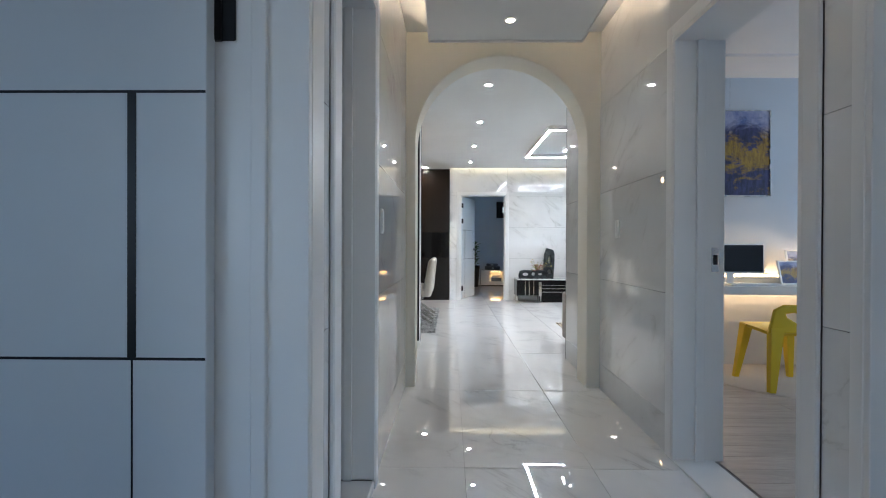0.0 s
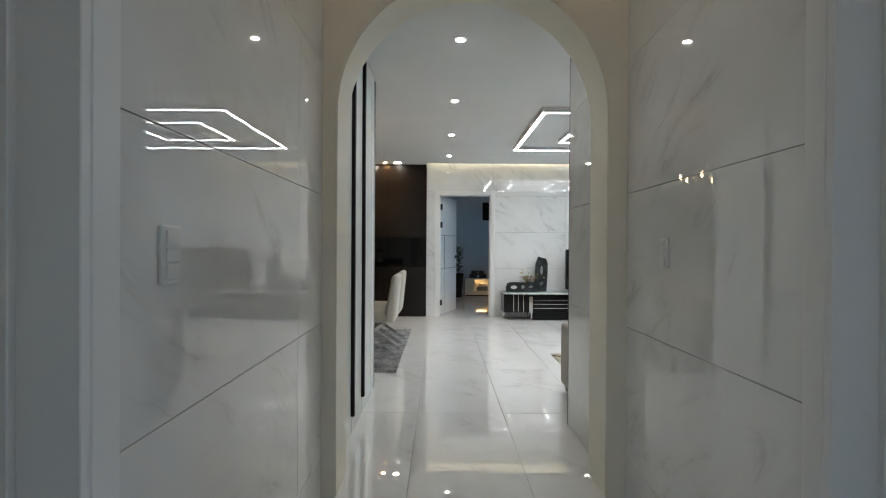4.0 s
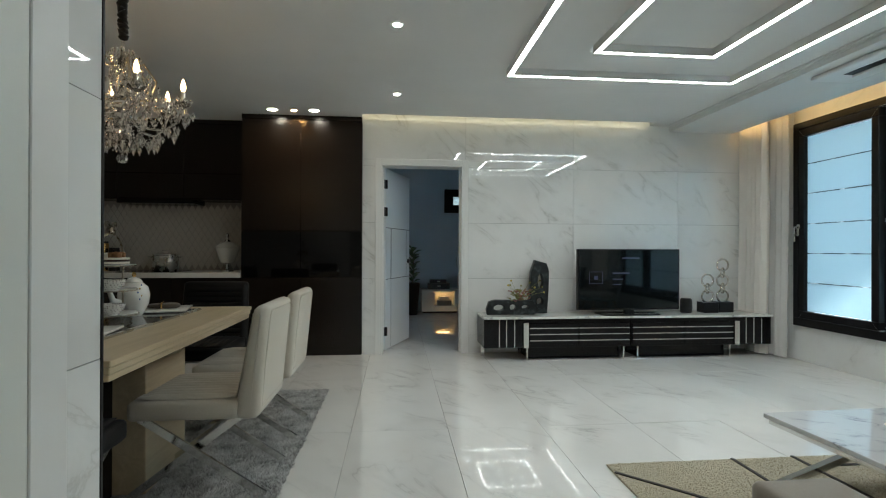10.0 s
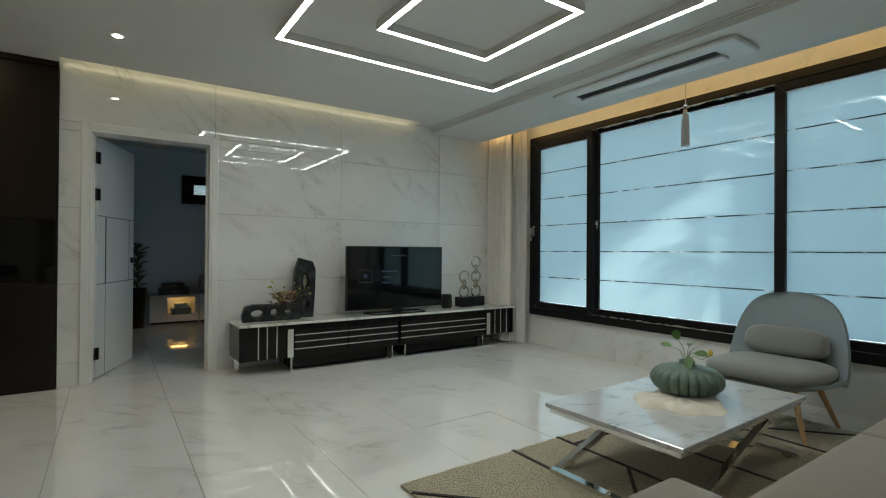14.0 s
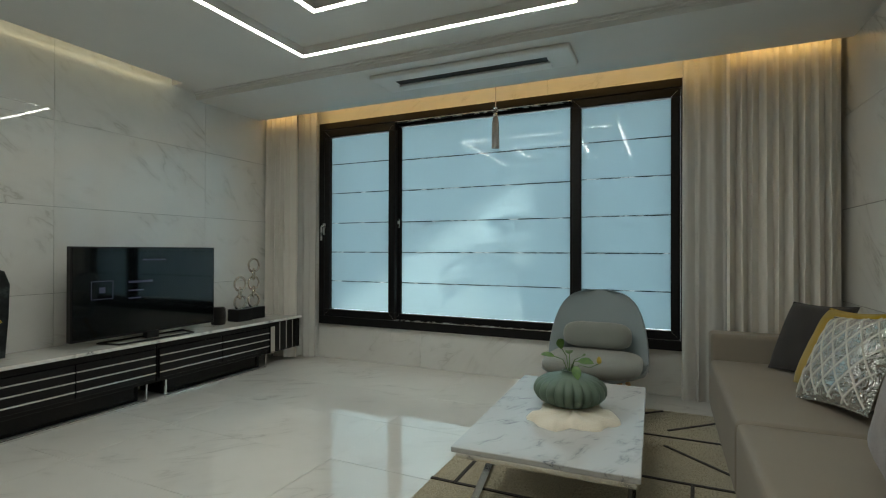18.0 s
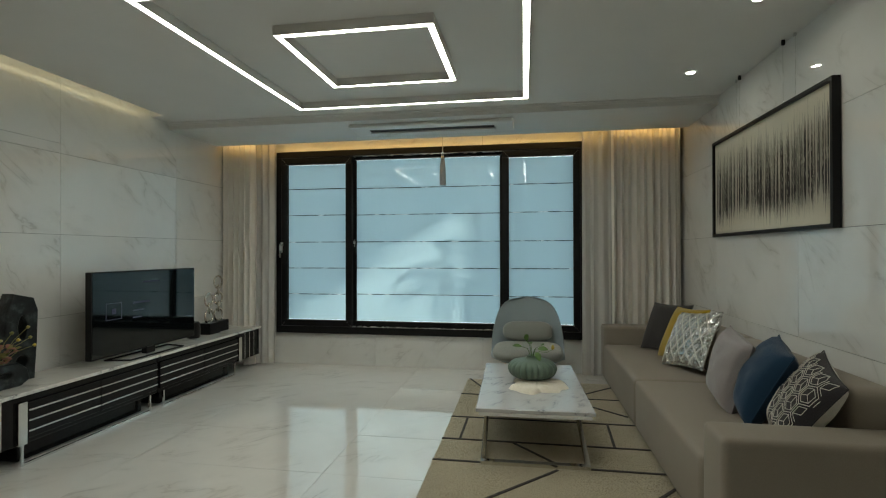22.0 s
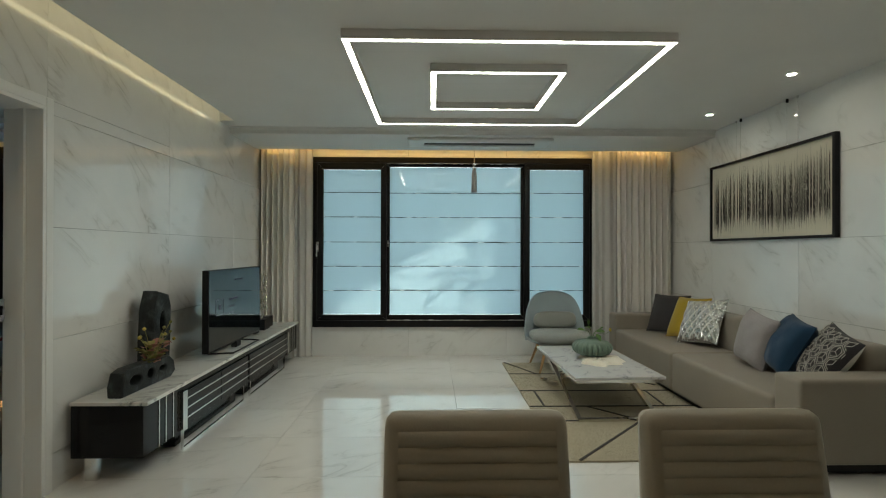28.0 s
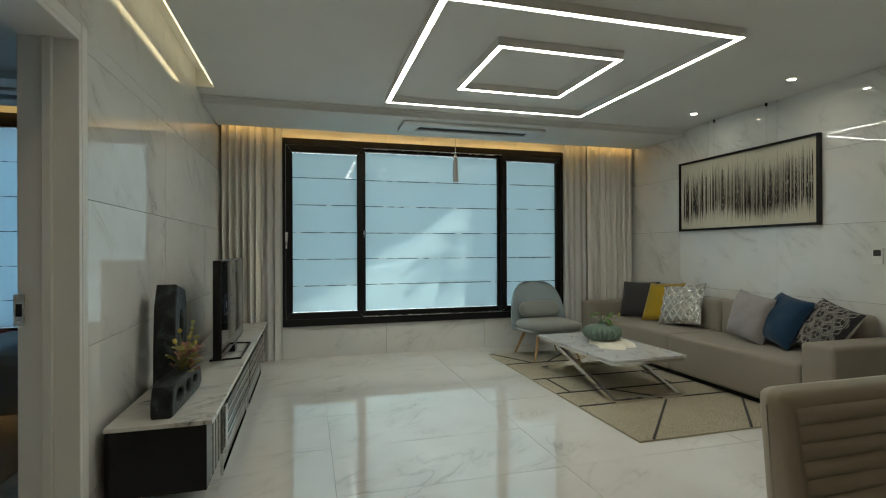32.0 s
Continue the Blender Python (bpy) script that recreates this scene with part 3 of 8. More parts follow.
def strike(frame_ob, x, y, z, along):
    """A latch plate let into a door jamb, facing along +y or -y."""
    s = part("strike_plate", box(bmesh.new(), x - 0.018, y - 0.002, z - 0.06, x + 0.018, y + 0.002, z + 0.06, 0.0015) if along == "y" else
             box(bmesh.new(), x - 0.002, y - 0.018, z - 0.06, x + 0.002, y + 0.018, z + 0.06, 0.0015), M_STEEL, frame_ob, "steel latch plate")
    part("latch_hole", boxes((x - 0.010, y - 0.0035, z - 0.024, x + 0.010, y + 0.0035, z + 0.024)) if along == "y" else
         boxes((x - 0.0035, y - 0.010, z - 0.024, x + 0.0035, y + 0.010, z + 0.024)), M_BLACK, s)
    for dz in (-0.045, 0.045):
        part("screw", tube(bmesh.new(), [(x, y - 0.0035, z + dz), (x, y + 0.0035, z + dz)] if along == "y" else [(x - 0.0035, y, z + dz), (x + 0.0035, y, z + dz)], 0.004, 8), M_CHROME, s)


strike(frame_study, 1.30, 2.431, 0.995, "y")
strike(frame_bath, -0.517, 2.095, 1.035, "y")
strike(frame_room, 1.034, 9.852, 1.0, "x")


def door_leaf(name, hinge, angle, width, label, z0=0.012, height=2.05, hand=1):
    """A flush door with black inlaid lines; the leaf runs along local +x from its hinge."""
    d = thing(name, hinge, label, "door", turn=angle)
    part("panel", box(bmesh.new(), 0, -0.02, z0, width, 0.02, z0 + height, 0.002), M_DOOR, d)
    za, zb = 0.806, 1.392
    for s in (-1, 1):
        y0, y1 = (0.0195, 0.0212) if s > 0 else (-0.0212, -0.0195)
        part("inlay", boxes((0.002, y0, za - 0.003, width - 0.002, y1, za + 0.003)), M_BLACK, d, "thin black inlaid line")
        part("inlay", boxes((0.002, y0, zb - 0.003, width - 0.002, y1, zb + 0.003)), M_BLACK, d, "thin black inlaid line")
        part("inlay", boxes((0.155, y0, za, 0.174, y1 + 0.0004 * s, zb)), M_BLACK, d, "broad black inlaid strip")
        part("inlay", boxes((width - 0.12, y0, za, width - 0.114, y1, zb)), M_BLACK, d, "thin black inlaid line")
        part("inlay", boxes((0.162, y0, z0 + 0.002, 0.166, y1, za)), M_BLACK, d, "thin black inlaid line")
    for z in (0.22, 1.57, 1.88):
        part("hinge", boxes((-0.014, -0.026 * hand - 0.014, z - 0.05, 0.012, -0.026 * hand + 0.012, z + 0.05), (-0.046, -0.022 * hand - 0.002, z - 0.05, 0.0, -0.022 * hand + 0.002, z + 0.05), bev=0.002), M_BLACK, d, "black steel hinge")
    hx = width - 0.055
    for s in (-1, 1):
        hd = part("handle", tube(bmesh.new(), [(hx, 0.02 * s, 1.0), (hx, 0.055 * s, 1.0), (hx - 0.02, 0.062 * s, 1.0), (hx - 0.12, 0.062 * s, 1.0)], 0.009, 8), M_BLACK, d, "black lever handle", 40)
        part("rose", boxes((hx - 0.026, min(0.02 * s, 0.027 * s), 0.974, hx + 0.026, max(0.02 * s, 0.027 * s), 1.026), bev=0.002), M_BLACK, hd)
    return d


door_leaf("door", (0.212, 9.872, 0), 69.0, 0.80, "pale grey flush door with black lines, standing open", hand=1)
door_leaf("door", (-0.535, 1.085, 0), 180.0, 0.82, "pale blue-grey flush door with black lines, standing open", hand=1)


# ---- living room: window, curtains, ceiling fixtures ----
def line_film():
    """Clear stripe of the pane: noise in its colour paints the outdoor light as dark and bright flecks."""
    m = frosted("flecked_stripe", (0.2, 0.2, 0.2), 0.0)
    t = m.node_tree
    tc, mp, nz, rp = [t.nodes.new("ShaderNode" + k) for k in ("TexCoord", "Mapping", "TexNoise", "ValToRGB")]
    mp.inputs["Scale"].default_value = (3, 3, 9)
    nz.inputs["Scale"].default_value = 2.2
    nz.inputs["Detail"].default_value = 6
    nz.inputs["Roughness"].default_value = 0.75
    # bright and dark outdoors put into the stripe's colour
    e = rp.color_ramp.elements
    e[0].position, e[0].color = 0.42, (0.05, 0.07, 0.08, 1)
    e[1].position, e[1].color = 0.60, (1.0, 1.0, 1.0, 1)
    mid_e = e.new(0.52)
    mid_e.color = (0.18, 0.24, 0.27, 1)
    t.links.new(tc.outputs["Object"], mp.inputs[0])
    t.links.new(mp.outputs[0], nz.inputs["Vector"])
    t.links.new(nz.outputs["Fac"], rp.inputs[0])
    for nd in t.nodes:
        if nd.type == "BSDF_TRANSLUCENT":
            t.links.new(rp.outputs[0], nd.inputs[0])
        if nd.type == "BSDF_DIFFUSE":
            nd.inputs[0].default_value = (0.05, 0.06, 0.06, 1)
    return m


M_STRIPE = line_film()


def glazing(parent, y0, y1, z0, z1, x, bands):
    """One frosted pane: film bands with fleck-painted clear lines between, in front of the glass."""
    pn = part("pane", boxes((x, y0 - 0.01, z0 - 0.01, x + 0.006, y1 + 0.01, z1 + 0.01)), M_CLEAR, parent, "clear glass pane")
    pn.visible_shadow = False
    edges = [z0] + [z for z in bands if z0 + 0.02 < z < z1 - 0.02] + [z1]
    for a, b in zip(edges, edges[1:]):
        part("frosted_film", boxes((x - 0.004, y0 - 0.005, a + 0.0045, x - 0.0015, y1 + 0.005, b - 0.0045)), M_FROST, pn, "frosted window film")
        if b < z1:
            part("flecked_stripe", boxes((x - 0.0013, y0 - 0.005, b - 0.0049, x - 0.0004, y1 + 0.005, b + 0.0049)), M_STRIPE, pn, "narrow clear stripe with painted bright and dark flecks")
    return pn


M_BEAD = paint("dark_grey_gasket", (0.03, 0.03, 0.032), 0.6)
win = thing("window_1", (0, 0, 0), "wide black framed window with frosted striped glass", "window")
tagged(win, kind=ST)
X0 = 4.52
BANDS = (0.815, 1.118, 1.421, 1.734, 2.04)
part("window_frame", box(bmesh.new(), X0, 5.60, 0.365, 4.70, 9.09, 0.445, 0.004), M_FRAME, win)
part("window_frame", box(bmesh.new(), X0, 5.60, 2.405, 4.70, 9.09, 2.475, 0.004), M_FRAME, win)
part("window_frame", box(bmesh.new(), X0, 9.03, 0.445, 4.70, 9.09, 2.405, 0.004), M_FRAME, win)
part("window_frame", box(bmesh.new(), X0, 5.60, 0.445, 4.70, 5.63, 2.405, 0.004), M_FRAME, win)


def sash(name, y0, y1, z0, z1, w, wt, x0, x1):
    s = part(name, box(bmesh.new(), x0, y0, z0, x1, y1, z0 + w, 0.005), M_FRAME, win, "black sash")
    part("rail", box(bmesh.new(), x0, y0, z1 - wt, x1, y1, z1, 0.005), M_FRAME, s)
    part("stile", box(bmesh.new(), x0, y0, z0 + w, x1, y0 + w, z1 - wt, 0.005), M_FRAME, s)
    part("stile", box(bmesh.new(), x0, y1 - w, z0 + w, x1, y1, z1 - wt, 0.005), M_FRAME, s)
    for yc, zc, sy, sz, ww in ((y0, z0, 1, 1, w), (y1, z0, -1, 1, w), (y0, z1, 1, -1, wt), (y1, z1, -1, -1, wt)):
        part("mitre_joint", bar(bmesh.new(), (x0 - 0.0002, yc + sy * 0.004, zc + sz * 0.004), (x0 - 0.0002, yc + sy * (w - 0.004), zc + sz * (ww - 0.004)), 0.0014, 0.0008, (1, 0, 0)), M_STEEL, s, "thin corner joint")
    return s


s1 = sash("sash", 8.17, 9.028, 0.447, 2.403, 0.072, 0.08, X0 + 0.006, X0 + 0.07)
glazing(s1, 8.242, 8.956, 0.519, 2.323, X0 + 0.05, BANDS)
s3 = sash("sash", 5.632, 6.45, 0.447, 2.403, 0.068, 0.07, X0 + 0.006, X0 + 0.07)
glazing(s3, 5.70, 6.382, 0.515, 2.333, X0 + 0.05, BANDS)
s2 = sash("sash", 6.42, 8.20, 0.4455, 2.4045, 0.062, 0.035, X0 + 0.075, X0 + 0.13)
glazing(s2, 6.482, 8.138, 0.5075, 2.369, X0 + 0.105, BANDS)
part("gasket", boxes((X0 + 0.001, 6.46, 0.4455, X0 + 0.05, 8.165, 0.453)), M_STEEL, win, "thin steel track")
part("gasket", boxes((X0 + 0.001, 6.46, 2.3975, X0 + 0.05, 8.165, 2.404)), M_STEEL, win, "thin steel track")
hd = part("handle", box(bmesh.new(), X0 - 0.010, 9.005, 1.30, X0 + 0.006, 9.035, 1.42, 0.004), M_STEEL, win, "silver window handle")
part("lever", tube(bmesh.new(), [(X0 - 0.008, 9.02, 1.39), (X0 - 0.042, 9.02, 1.39), (X0 - 0.048, 9.02, 1.375), (X0 - 0.048, 9.02, 1.24)], 0.009, 8), M_STEEL, hd, "", 40)
part("lock", box(bmesh.new(), X0 + 0.055, 8.145, 1.36, X0 + 0.074, 8.165, 1.45, 0.003), M_STEEL, win, "small steel sash lock")

M_DRAPE = fabric("ivory_drape", (0.82, 0.79, 0.74), 700, 0.85, 0.06, 0.0006)
M_SHEER = Mat("sheer_voile", (0.80, 0.79, 0.76), 0.8)
M_SHEER.b.inputs["Transmission Weight"].default_value = 0.0
M_SHEER.b.inputs["Alpha"].default_value = 0.55
M_SHEER.bump(M_SHEER.noise(M_SHEER.coords((900, 900, 60)), 1.0, 2), 0.0004)
M_SHEER = M_SHEER.m


def drape(y0, y1, x, folds, amp, z0, z1, seed, thick=0.003, nz=22):
    """A hanging pleated cloth with gathered head and uneven folds."""
    rnd = random.Random(seed)
    bm = bmesh.new()
    ph = [rnd.uniform(-0.5, 0.5) for _ in range(folds + 2)]
    am = [rnd.uniform(0.65, 1.25) for _ in range(folds + 2)]
    n = folds * 8
    sheets = []
    for off in (0.0, thick):
        rows = []
        for j in range(nz + 1):
            v = j / nz
            z = z1 + (z0 - z1) * v
            row = []
            for i in range(n + 1):
                u = i / n
                f = u * folds
                k = int(min(f, folds - 1))
                w = math.sin(math.tau * f + ph[k] * 0.6 * v)
                a = amp * (am[k] * (1 - (f - k)) + am[k + 1] * (f - k)) * (0.55 + 0.45 * min(1, v * 3))
                y = y0 + (y1 - y0) * u + 0.012 * math.sin(math.tau * f * 0.5 + ph[k]) * v
                row.append(bm.verts.new((x + off + a * (w + 0.25 * math.sin(2 * math.tau * f + ph[k])) + 0.008 * math.sin(5 * v + ph[k]), y, z)))
            rows.append(row)
        for a, b in zip(rows, rows[1:]):
            for i in range(n):
                bm.faces.new((a[i], a[i + 1], b[i + 1], b[i]))
        sheets.append(rows)
    for j in range(nz):
        for i in (0, n):
            bm.faces.new((sheets[0][j][i], sheets[0][j + 1][i], sheets[1][j + 1][i], sheets[1][j][i]))
    for j in (0, nz):
        for i in range(n):
            bm.faces.new((sheets[0][j][i], sheets[0][j][i + 1], sheets[1][j][i + 1], sheets[1][j][i]))
    return bm


def curtain(name, label, y0, y1, ys0, ys1, folds, seed):
    c = thing(name, (0, 0, 0.02), label, "curtain", "curtains at the window")
    part("drape", drape(y0, y1, 4.36, folds, 0.042, 0.0, 2.655, seed), M_DRAPE, c, "ivory pleated drape", 60)
    part("voile", drape(ys0, ys1, 4.44, max(4, folds // 2), 0.02, 0.0, 2.655, seed + 9, 0.001), M_SHEER, c, "sheer white voile", 60)
    part("track", boxes((4.335, min(y0, ys0), 2.655, 4.375, max(y1, ys1), 2.68)), M_WHITE, c)


curtain("curtain", "ivory pleated curtain with sheer voile, drawn open beside the television", 9.26, 9.66, 9.06, 9.40, 6, 3)
curtain("curtain", "ivory pleated curtain with sheer voile, drawn open beside the sofa", 4.68, 5.34, 5.25, 5.62, 9, 5)

# tassel hanging at the window
M_TASSEL = fabric("silver_grey_cord", (0.42, 0.42, 0.42), 500, 0.7)
ts = thing("tassel", (4.41, 7.09, 2.03), "silver grey curtain tassel hanging before the window", "tassel")
part("cord", tube(bmesh.new(), [(0, 0, 0.36), (0.004, 0, 0.45), (0, 0, 0.67)], 0.005, 6), M_TASSEL, ts)
part("skirt", lathe(bmesh.new(), [(0.0, 0.0), (0.034, 0.0), (0.033, 0.12), (0.029, 0.22), (0.022, 0.27), (0.0, 0.275)], 28, ripple=lambda a, z: 1 + 0.05 * math.sin(14 * a)), M_TASSEL, ts, "", 50)
part("collar", lathe(bmesh.new(), [(0.0, 0.27), (0.02, 0.275), (0.024, 0.29), (0.018, 0.305), (0.0, 0.307)], 16), M_CHROME, ts, "silver collar", 50)
part("bead", lathe(bmesh.new(), [(0.0, 0.305), (0.015, 0.315), (0.021, 0.335), (0.015, 0.355), (0.0, 0.363)], 16), M_CLEAR, ts, "glass bead", 60)

# LED ceiling lamp: two square rings
lamp = thing("ceiling_lamp", (2.175, 7.155, 2.50), "white ceiling lamp of two glowing square rings", "ceiling lamp")


def swept(hx, hy, prof):
    """A closed square frame: the profile's (inset, height) points run round the rectangle hx by hy."""
    bm = bmesh.new()
    rings_v = [[bm.verts.new((sx * (hx - o), sy * (hy - o), z)) for o, z in prof] for sx, sy in ((-1, -1), (1, -1), (1, 1), (-1, 1))]
    n = len(prof)
    for a, b in zip(rings_v, rings_v[1:] + rings_v[:1]):
        for k in range(n):
            bm.faces.new((a[k], b[k], b[(k + 1) % n], a[(k + 1) % n]))
    return bm


for nm, hx, hy in (("outer_ring", 0.953, 0.972), ("inner_ring", 0.452, 0.462)):
    bm = swept(hx, hy, [(0, 0.024), (0.003, 0.024), (0.003, 0.0362), (0.039, 0.0362), (0.039, 0.024), (0.042, 0.024), (0.042, 0.08), (0, 0.08)])
    o = part(nm, bm, M_WHITE, lamp, "white lamp housing")
    df = part("diffuser", swept(hx - 0.0035, hy - 0.0035, [(0, 0.027), (0.035, 0.027), (0.035, 0.0357), (0, 0.0357)]), M_LED, o, "glowing white diffuser")
    df.data.materials.append(M_WHITE)
    for f in df.data.polygons:
        f.material_index = 0 if f.normal.z < -0.5 else 1

# ceiling air conditioner
M_PLASTIC = paint("white_plastic", (0.78, 0.78, 0.76), 0.3, 60, 0.00003)
ac = thing("air_conditioner", (3.79, 7.09, 2.515), "white ceiling air conditioner with a dark slot", "air conditioner")
part("panel", box(bmesh.new(), -0.19, -0.78, -0.036, 0.17, 0.78, 0.0, 0.024, 4), M_PLASTIC, ac, "", 40)
part("slot", box(bmesh.new(), -0.075, -0.60, -0.0385, 0.0, 0.60, -0.030), M_BLACK, ac, "dark air slot")
part("flap", box(bmesh.new(), 0.001, -0.61, -0.056, 0.10, 0.61, -0.033, 0.008, 2), M_PLASTIC, ac, "", 40)
part("sensor", box(bmesh.new(), 0.09, -0.03, -0.039, 0.11, 0.03, -0.034), M_BEAD, ac)


def downlight(x, y, z, r=0.045, label="small round recessed ceiling downlight"):
    d = thing("downlight", (x, y, z), label, "downlight", "ceiling downlights")
    part("trim", lathe(bmesh.new(), [(r, 0.0), (r + 0.014, 0.0), (r + 0.012, -0.004), (r, -0.006), (r - 0.002, 0.004)], 24), M_WHITE, d, "", 40)
    ln = part("lens", lathe(bmesh.new(), [(0.0, -0.002), (r - 0.001, -0.002), (r - 0.001, 0.003), (0.0, 0.003)], 24), M_DOWN, d, "glowing lens")
    ln.data.materials.append(M_WHITE)
    for f in ln.data.polygons:
        f.material_index = 0 if f.normal.z < -0.5 else 1
    return d


first = downlight(0.35, 4.63, CEIL, 0.028)
for x, y, z in ((0.35, 6.01, CEIL), (0.35, 7.43, CEIL), (0.35, 8.83, CEIL), (1.85, 5.05, CEIL), (2.89, 5.045, CEIL)):
    copy_thing(first, pose(x, y, z))
dim = downlight(0.372, 3.11, 2.489, 0.028, "small round downlight in the corridor ceiling")
for ob in dim.children:
    if ob.name.startswith("lens"):
        ob.data.materials[0] = glow("corridor_downlight_lens", (1.0, 0.78, 0.52), 22.0)
for y in (1.55, 0.0):
    copy_thing(dim, pose(0.372, y, 2.489))
warm = downlight(-0.705, 9.47, CEIL, 0.028, "small warm recessed kitchen downlight")
for ob in warm.children:
    if ob.name.startswith("lens"):
        ob.data.materials[0] = glow("warm_downlight_lens", (1.0, 0.52, 0.18), 170.0)
big = downlight(-0.92, 9.46, CEIL, 0.05, "round recessed kitchen downlight")
for ob in big.children:
    if ob.name.startswith("lens"):
        ob.data.materials[0] = glow("kitchen_downlight_lens", (1.0, 0.88, 0.70), 56.0)
copy_thing(big, pose(-0.50, 9.455, CEIL))

# ---- television wall ----
M_STAND = Mat("gloss_black_lacquer", (0.006, 0.006, 0.007), 0.14, 0.0, 0.25).m
st = thing("tv_stand", (0, -0.022, 0), "long black television stand with chrome lines and marble top", "tv stand")
part("top", box(bmesh.new(), 1.24, 9.235, 0.432, 4.40, 9.672, 0.455, 0.003), M_TOP, st, "white veined marble top")
SEC = [("body", 1.245, 2.805), ("body", 2.812, 4.395)]
for nm, a, b in SEC:
    part(nm, box(bmesh.new(), a, 9.262, 0.135, b, 9.668, 0.4315, 0.002), M_STAND, st)
for a, b in ((1.72, 2.24), (2.246, 2.79), (2.825, 3.40), (3.406, 3.95)):
    dr = part("drawer", box(bmesh.new(), a, 9.246, 0.165, b, 9.2615, 0.385, 0.002), M_STAND, st)
    for z in (0.335, 0.272, 0.208):
        part("trim_line", box(bmesh.new(), a + 0.001, 9.2425, z - 0.005, b - 0.001, 9.2465, z + 0.005, 0.001), M_CHROME, dr, "polished steel line")
for x in (1.655, 3.965):
    part("plate", box(bmesh.new(), x, 9.240, 0.135, x + 0.055, 9.2615, 0.392, 0.002), M_CHROME, st, "polished steel plate")
for x in (1.40, 1.475, 1.56, 4.10, 4.19, 4.28):
    part("trim_line", box(bmesh.new(), x, 9.2575, 0.137, x + 0.010, 9.2635, 0.43, 0.001), M_CHROME, st, "polished steel line")
for a, b in ((1.69, 2.74), (2.88, 3.93)):
    # black box added to darken the gap below the body like deep shade
    part("plinth", boxes((a + 0.03, 9.33, 0.012, b - 0.03, 9.60, 0.1345)), M_STAND, st, "black box standing in for the shade under the stand")
    for y in (9.262, 9.62):
        part("leg_frame", boxes((a, y, 0.0, b, y + 0.014, 0.014), (a, y, 0.014, a + 0.014, y + 0.014, 0.1345), (b - 0.014, y, 0.014, b, y + 0.014, 0.1345)), M_CHROME, st, "chrome leg frame")
for x in (1.26, 4.34):
    part("leg", box(bmesh.new(), x, 9.53, 0.0, x + 0.04, 9.60, 0.1345, 0.002), M_CHROME, st, "flat chrome leg")

M_SCREEN = Mat("dark_screen_glass", (0.004, 0.006, 0.007), 0.05).m
M_UI = glow("dim_screen_text", (0.32, 0.34, 0.75), 0.03, (0.01, 0.01, 0.012))
tv = thing("television", (2.841, 9.345, 0.455), "black flat television showing a dim menu", "television")
part("casing", box(bmesh.new(), -0.569, -0.006, 0.05, 0.569, 0.045, 0.702, 0.006, 2), M_BLACK, tv)
part("screen", boxes((-0.559, -0.0085, 0.067, 0.559, -0.0055, 0.694)), M_SCREEN, tv, "glossy black screen")
part("stand_foot", tube(bmesh.new(), [(-0.30, -0.09, 0.007), (0.30, -0.09, 0.007), (0.34, 0.10, 0.007), (-0.34, 0.10, 0.007)], 0.007, 8, True), M_BLACK, tv)
part("stand_neck", box(bmesh.new(), -0.05, -0.02, 0.006, 0.05, 0.03, 0.06, 0.004), M_BLACK, tv)
part("menu_icon", boxes((-0.445, -0.0105, 0.33, -0.295, -0.009, 0.335), (-0.445, -0.0105, 0.455, -0.295, -0.009, 0.46), (-0.445, -0.0105, 0.335, -0.44, -0.009, 0.455), (-0.30, -0.0105, 0.335, -0.295, -0.009, 0.455),
                          (-0.39, -0.0105, 0.375, -0.35, -0.009, 0.415)), M_UI, tv, "dim violet menu icon")
for a, b, z, h in ((-0.185, 0.0, 0.435, 0.016), (-0.185, -0.07, 0.375, 0.01), (-0.185, -0.09, 0.318, 0.01), (-0.08, 0.11, 0.60, 0.012)):
    part("menu_line", boxes((a, -0.0105, z, b, -0.009, z + h)), M_UI, tv, "dim violet line of text")

# sculptures of dark bronze-look stone
M_BRONZE = Mat("patinated_bronze", (0.05, 0.06, 0.06), 0.42, 0.35)
_c = M_BRONZE.coords()
M_BRONZE.colour(M_BRONZE.ramp(M_BRONZE.noise(_c, 14, 6), [(0.3, (0.006, 0.0075, 0.008)), (0.55, (0.022, 0.028, 0.030)), (0.78, (0.10, 0.12, 0.125))]))
M_BRONZE.bump(M_BRONZE.noise(_c, 60, 4), 0.002)
M_BRONZE = M_BRONZE.m


def slab_with_holes(outline, holes, thick, n=48):
    """A slab standing in the local xz plane: outline and oval holes joined by a fan of strips."""
    bm = bmesh.new()
    me_c = bpy.data.curves.new("outline", "CURVE")
    me_c.dimensions = "2D"
    me_c.fill_mode = "BOTH"
    me_c.extrude = thick / 2
    me_c.bevel_depth = 0.012
    me_c.bevel_resolution = 3
    for pts in [outline] + holes:
        sp = me_c.splines.new("POLY")
        sp.points.add(len(pts) - 1)
        for q, (x, z) in zip(sp.points, pts):
            q.co = (x, z, 0, 1)
        sp.use_cyclic_u = True
    tmp = bpy.data.objects.new("outline", me_c)
    me = bpy.data.meshes.new_from_object(tmp)
    bpy.data.objects.remove(tmp)
    bm.from_mesh(me)
    bpy.data.meshes.remove(me)
    bmesh.ops.rotate(bm, verts=bm.verts, matrix=Matrix.Rotation(math.pi / 2, 3, "X"))
    return bm


def oval(cx, cz, rx, rz, n=20, tilt=0.0, egg=0.0):
    c, s = math.cos(tilt), math.sin(tilt)
    out = []
    for k in range(n):
        a = math.tau * k / n
        x, z = rx * math.cos(a), rz * math.sin(a) * (1 + egg * math.cos(a))
        out.append((cx + c * x - s * z, cz + s * x + c * z))
    return out


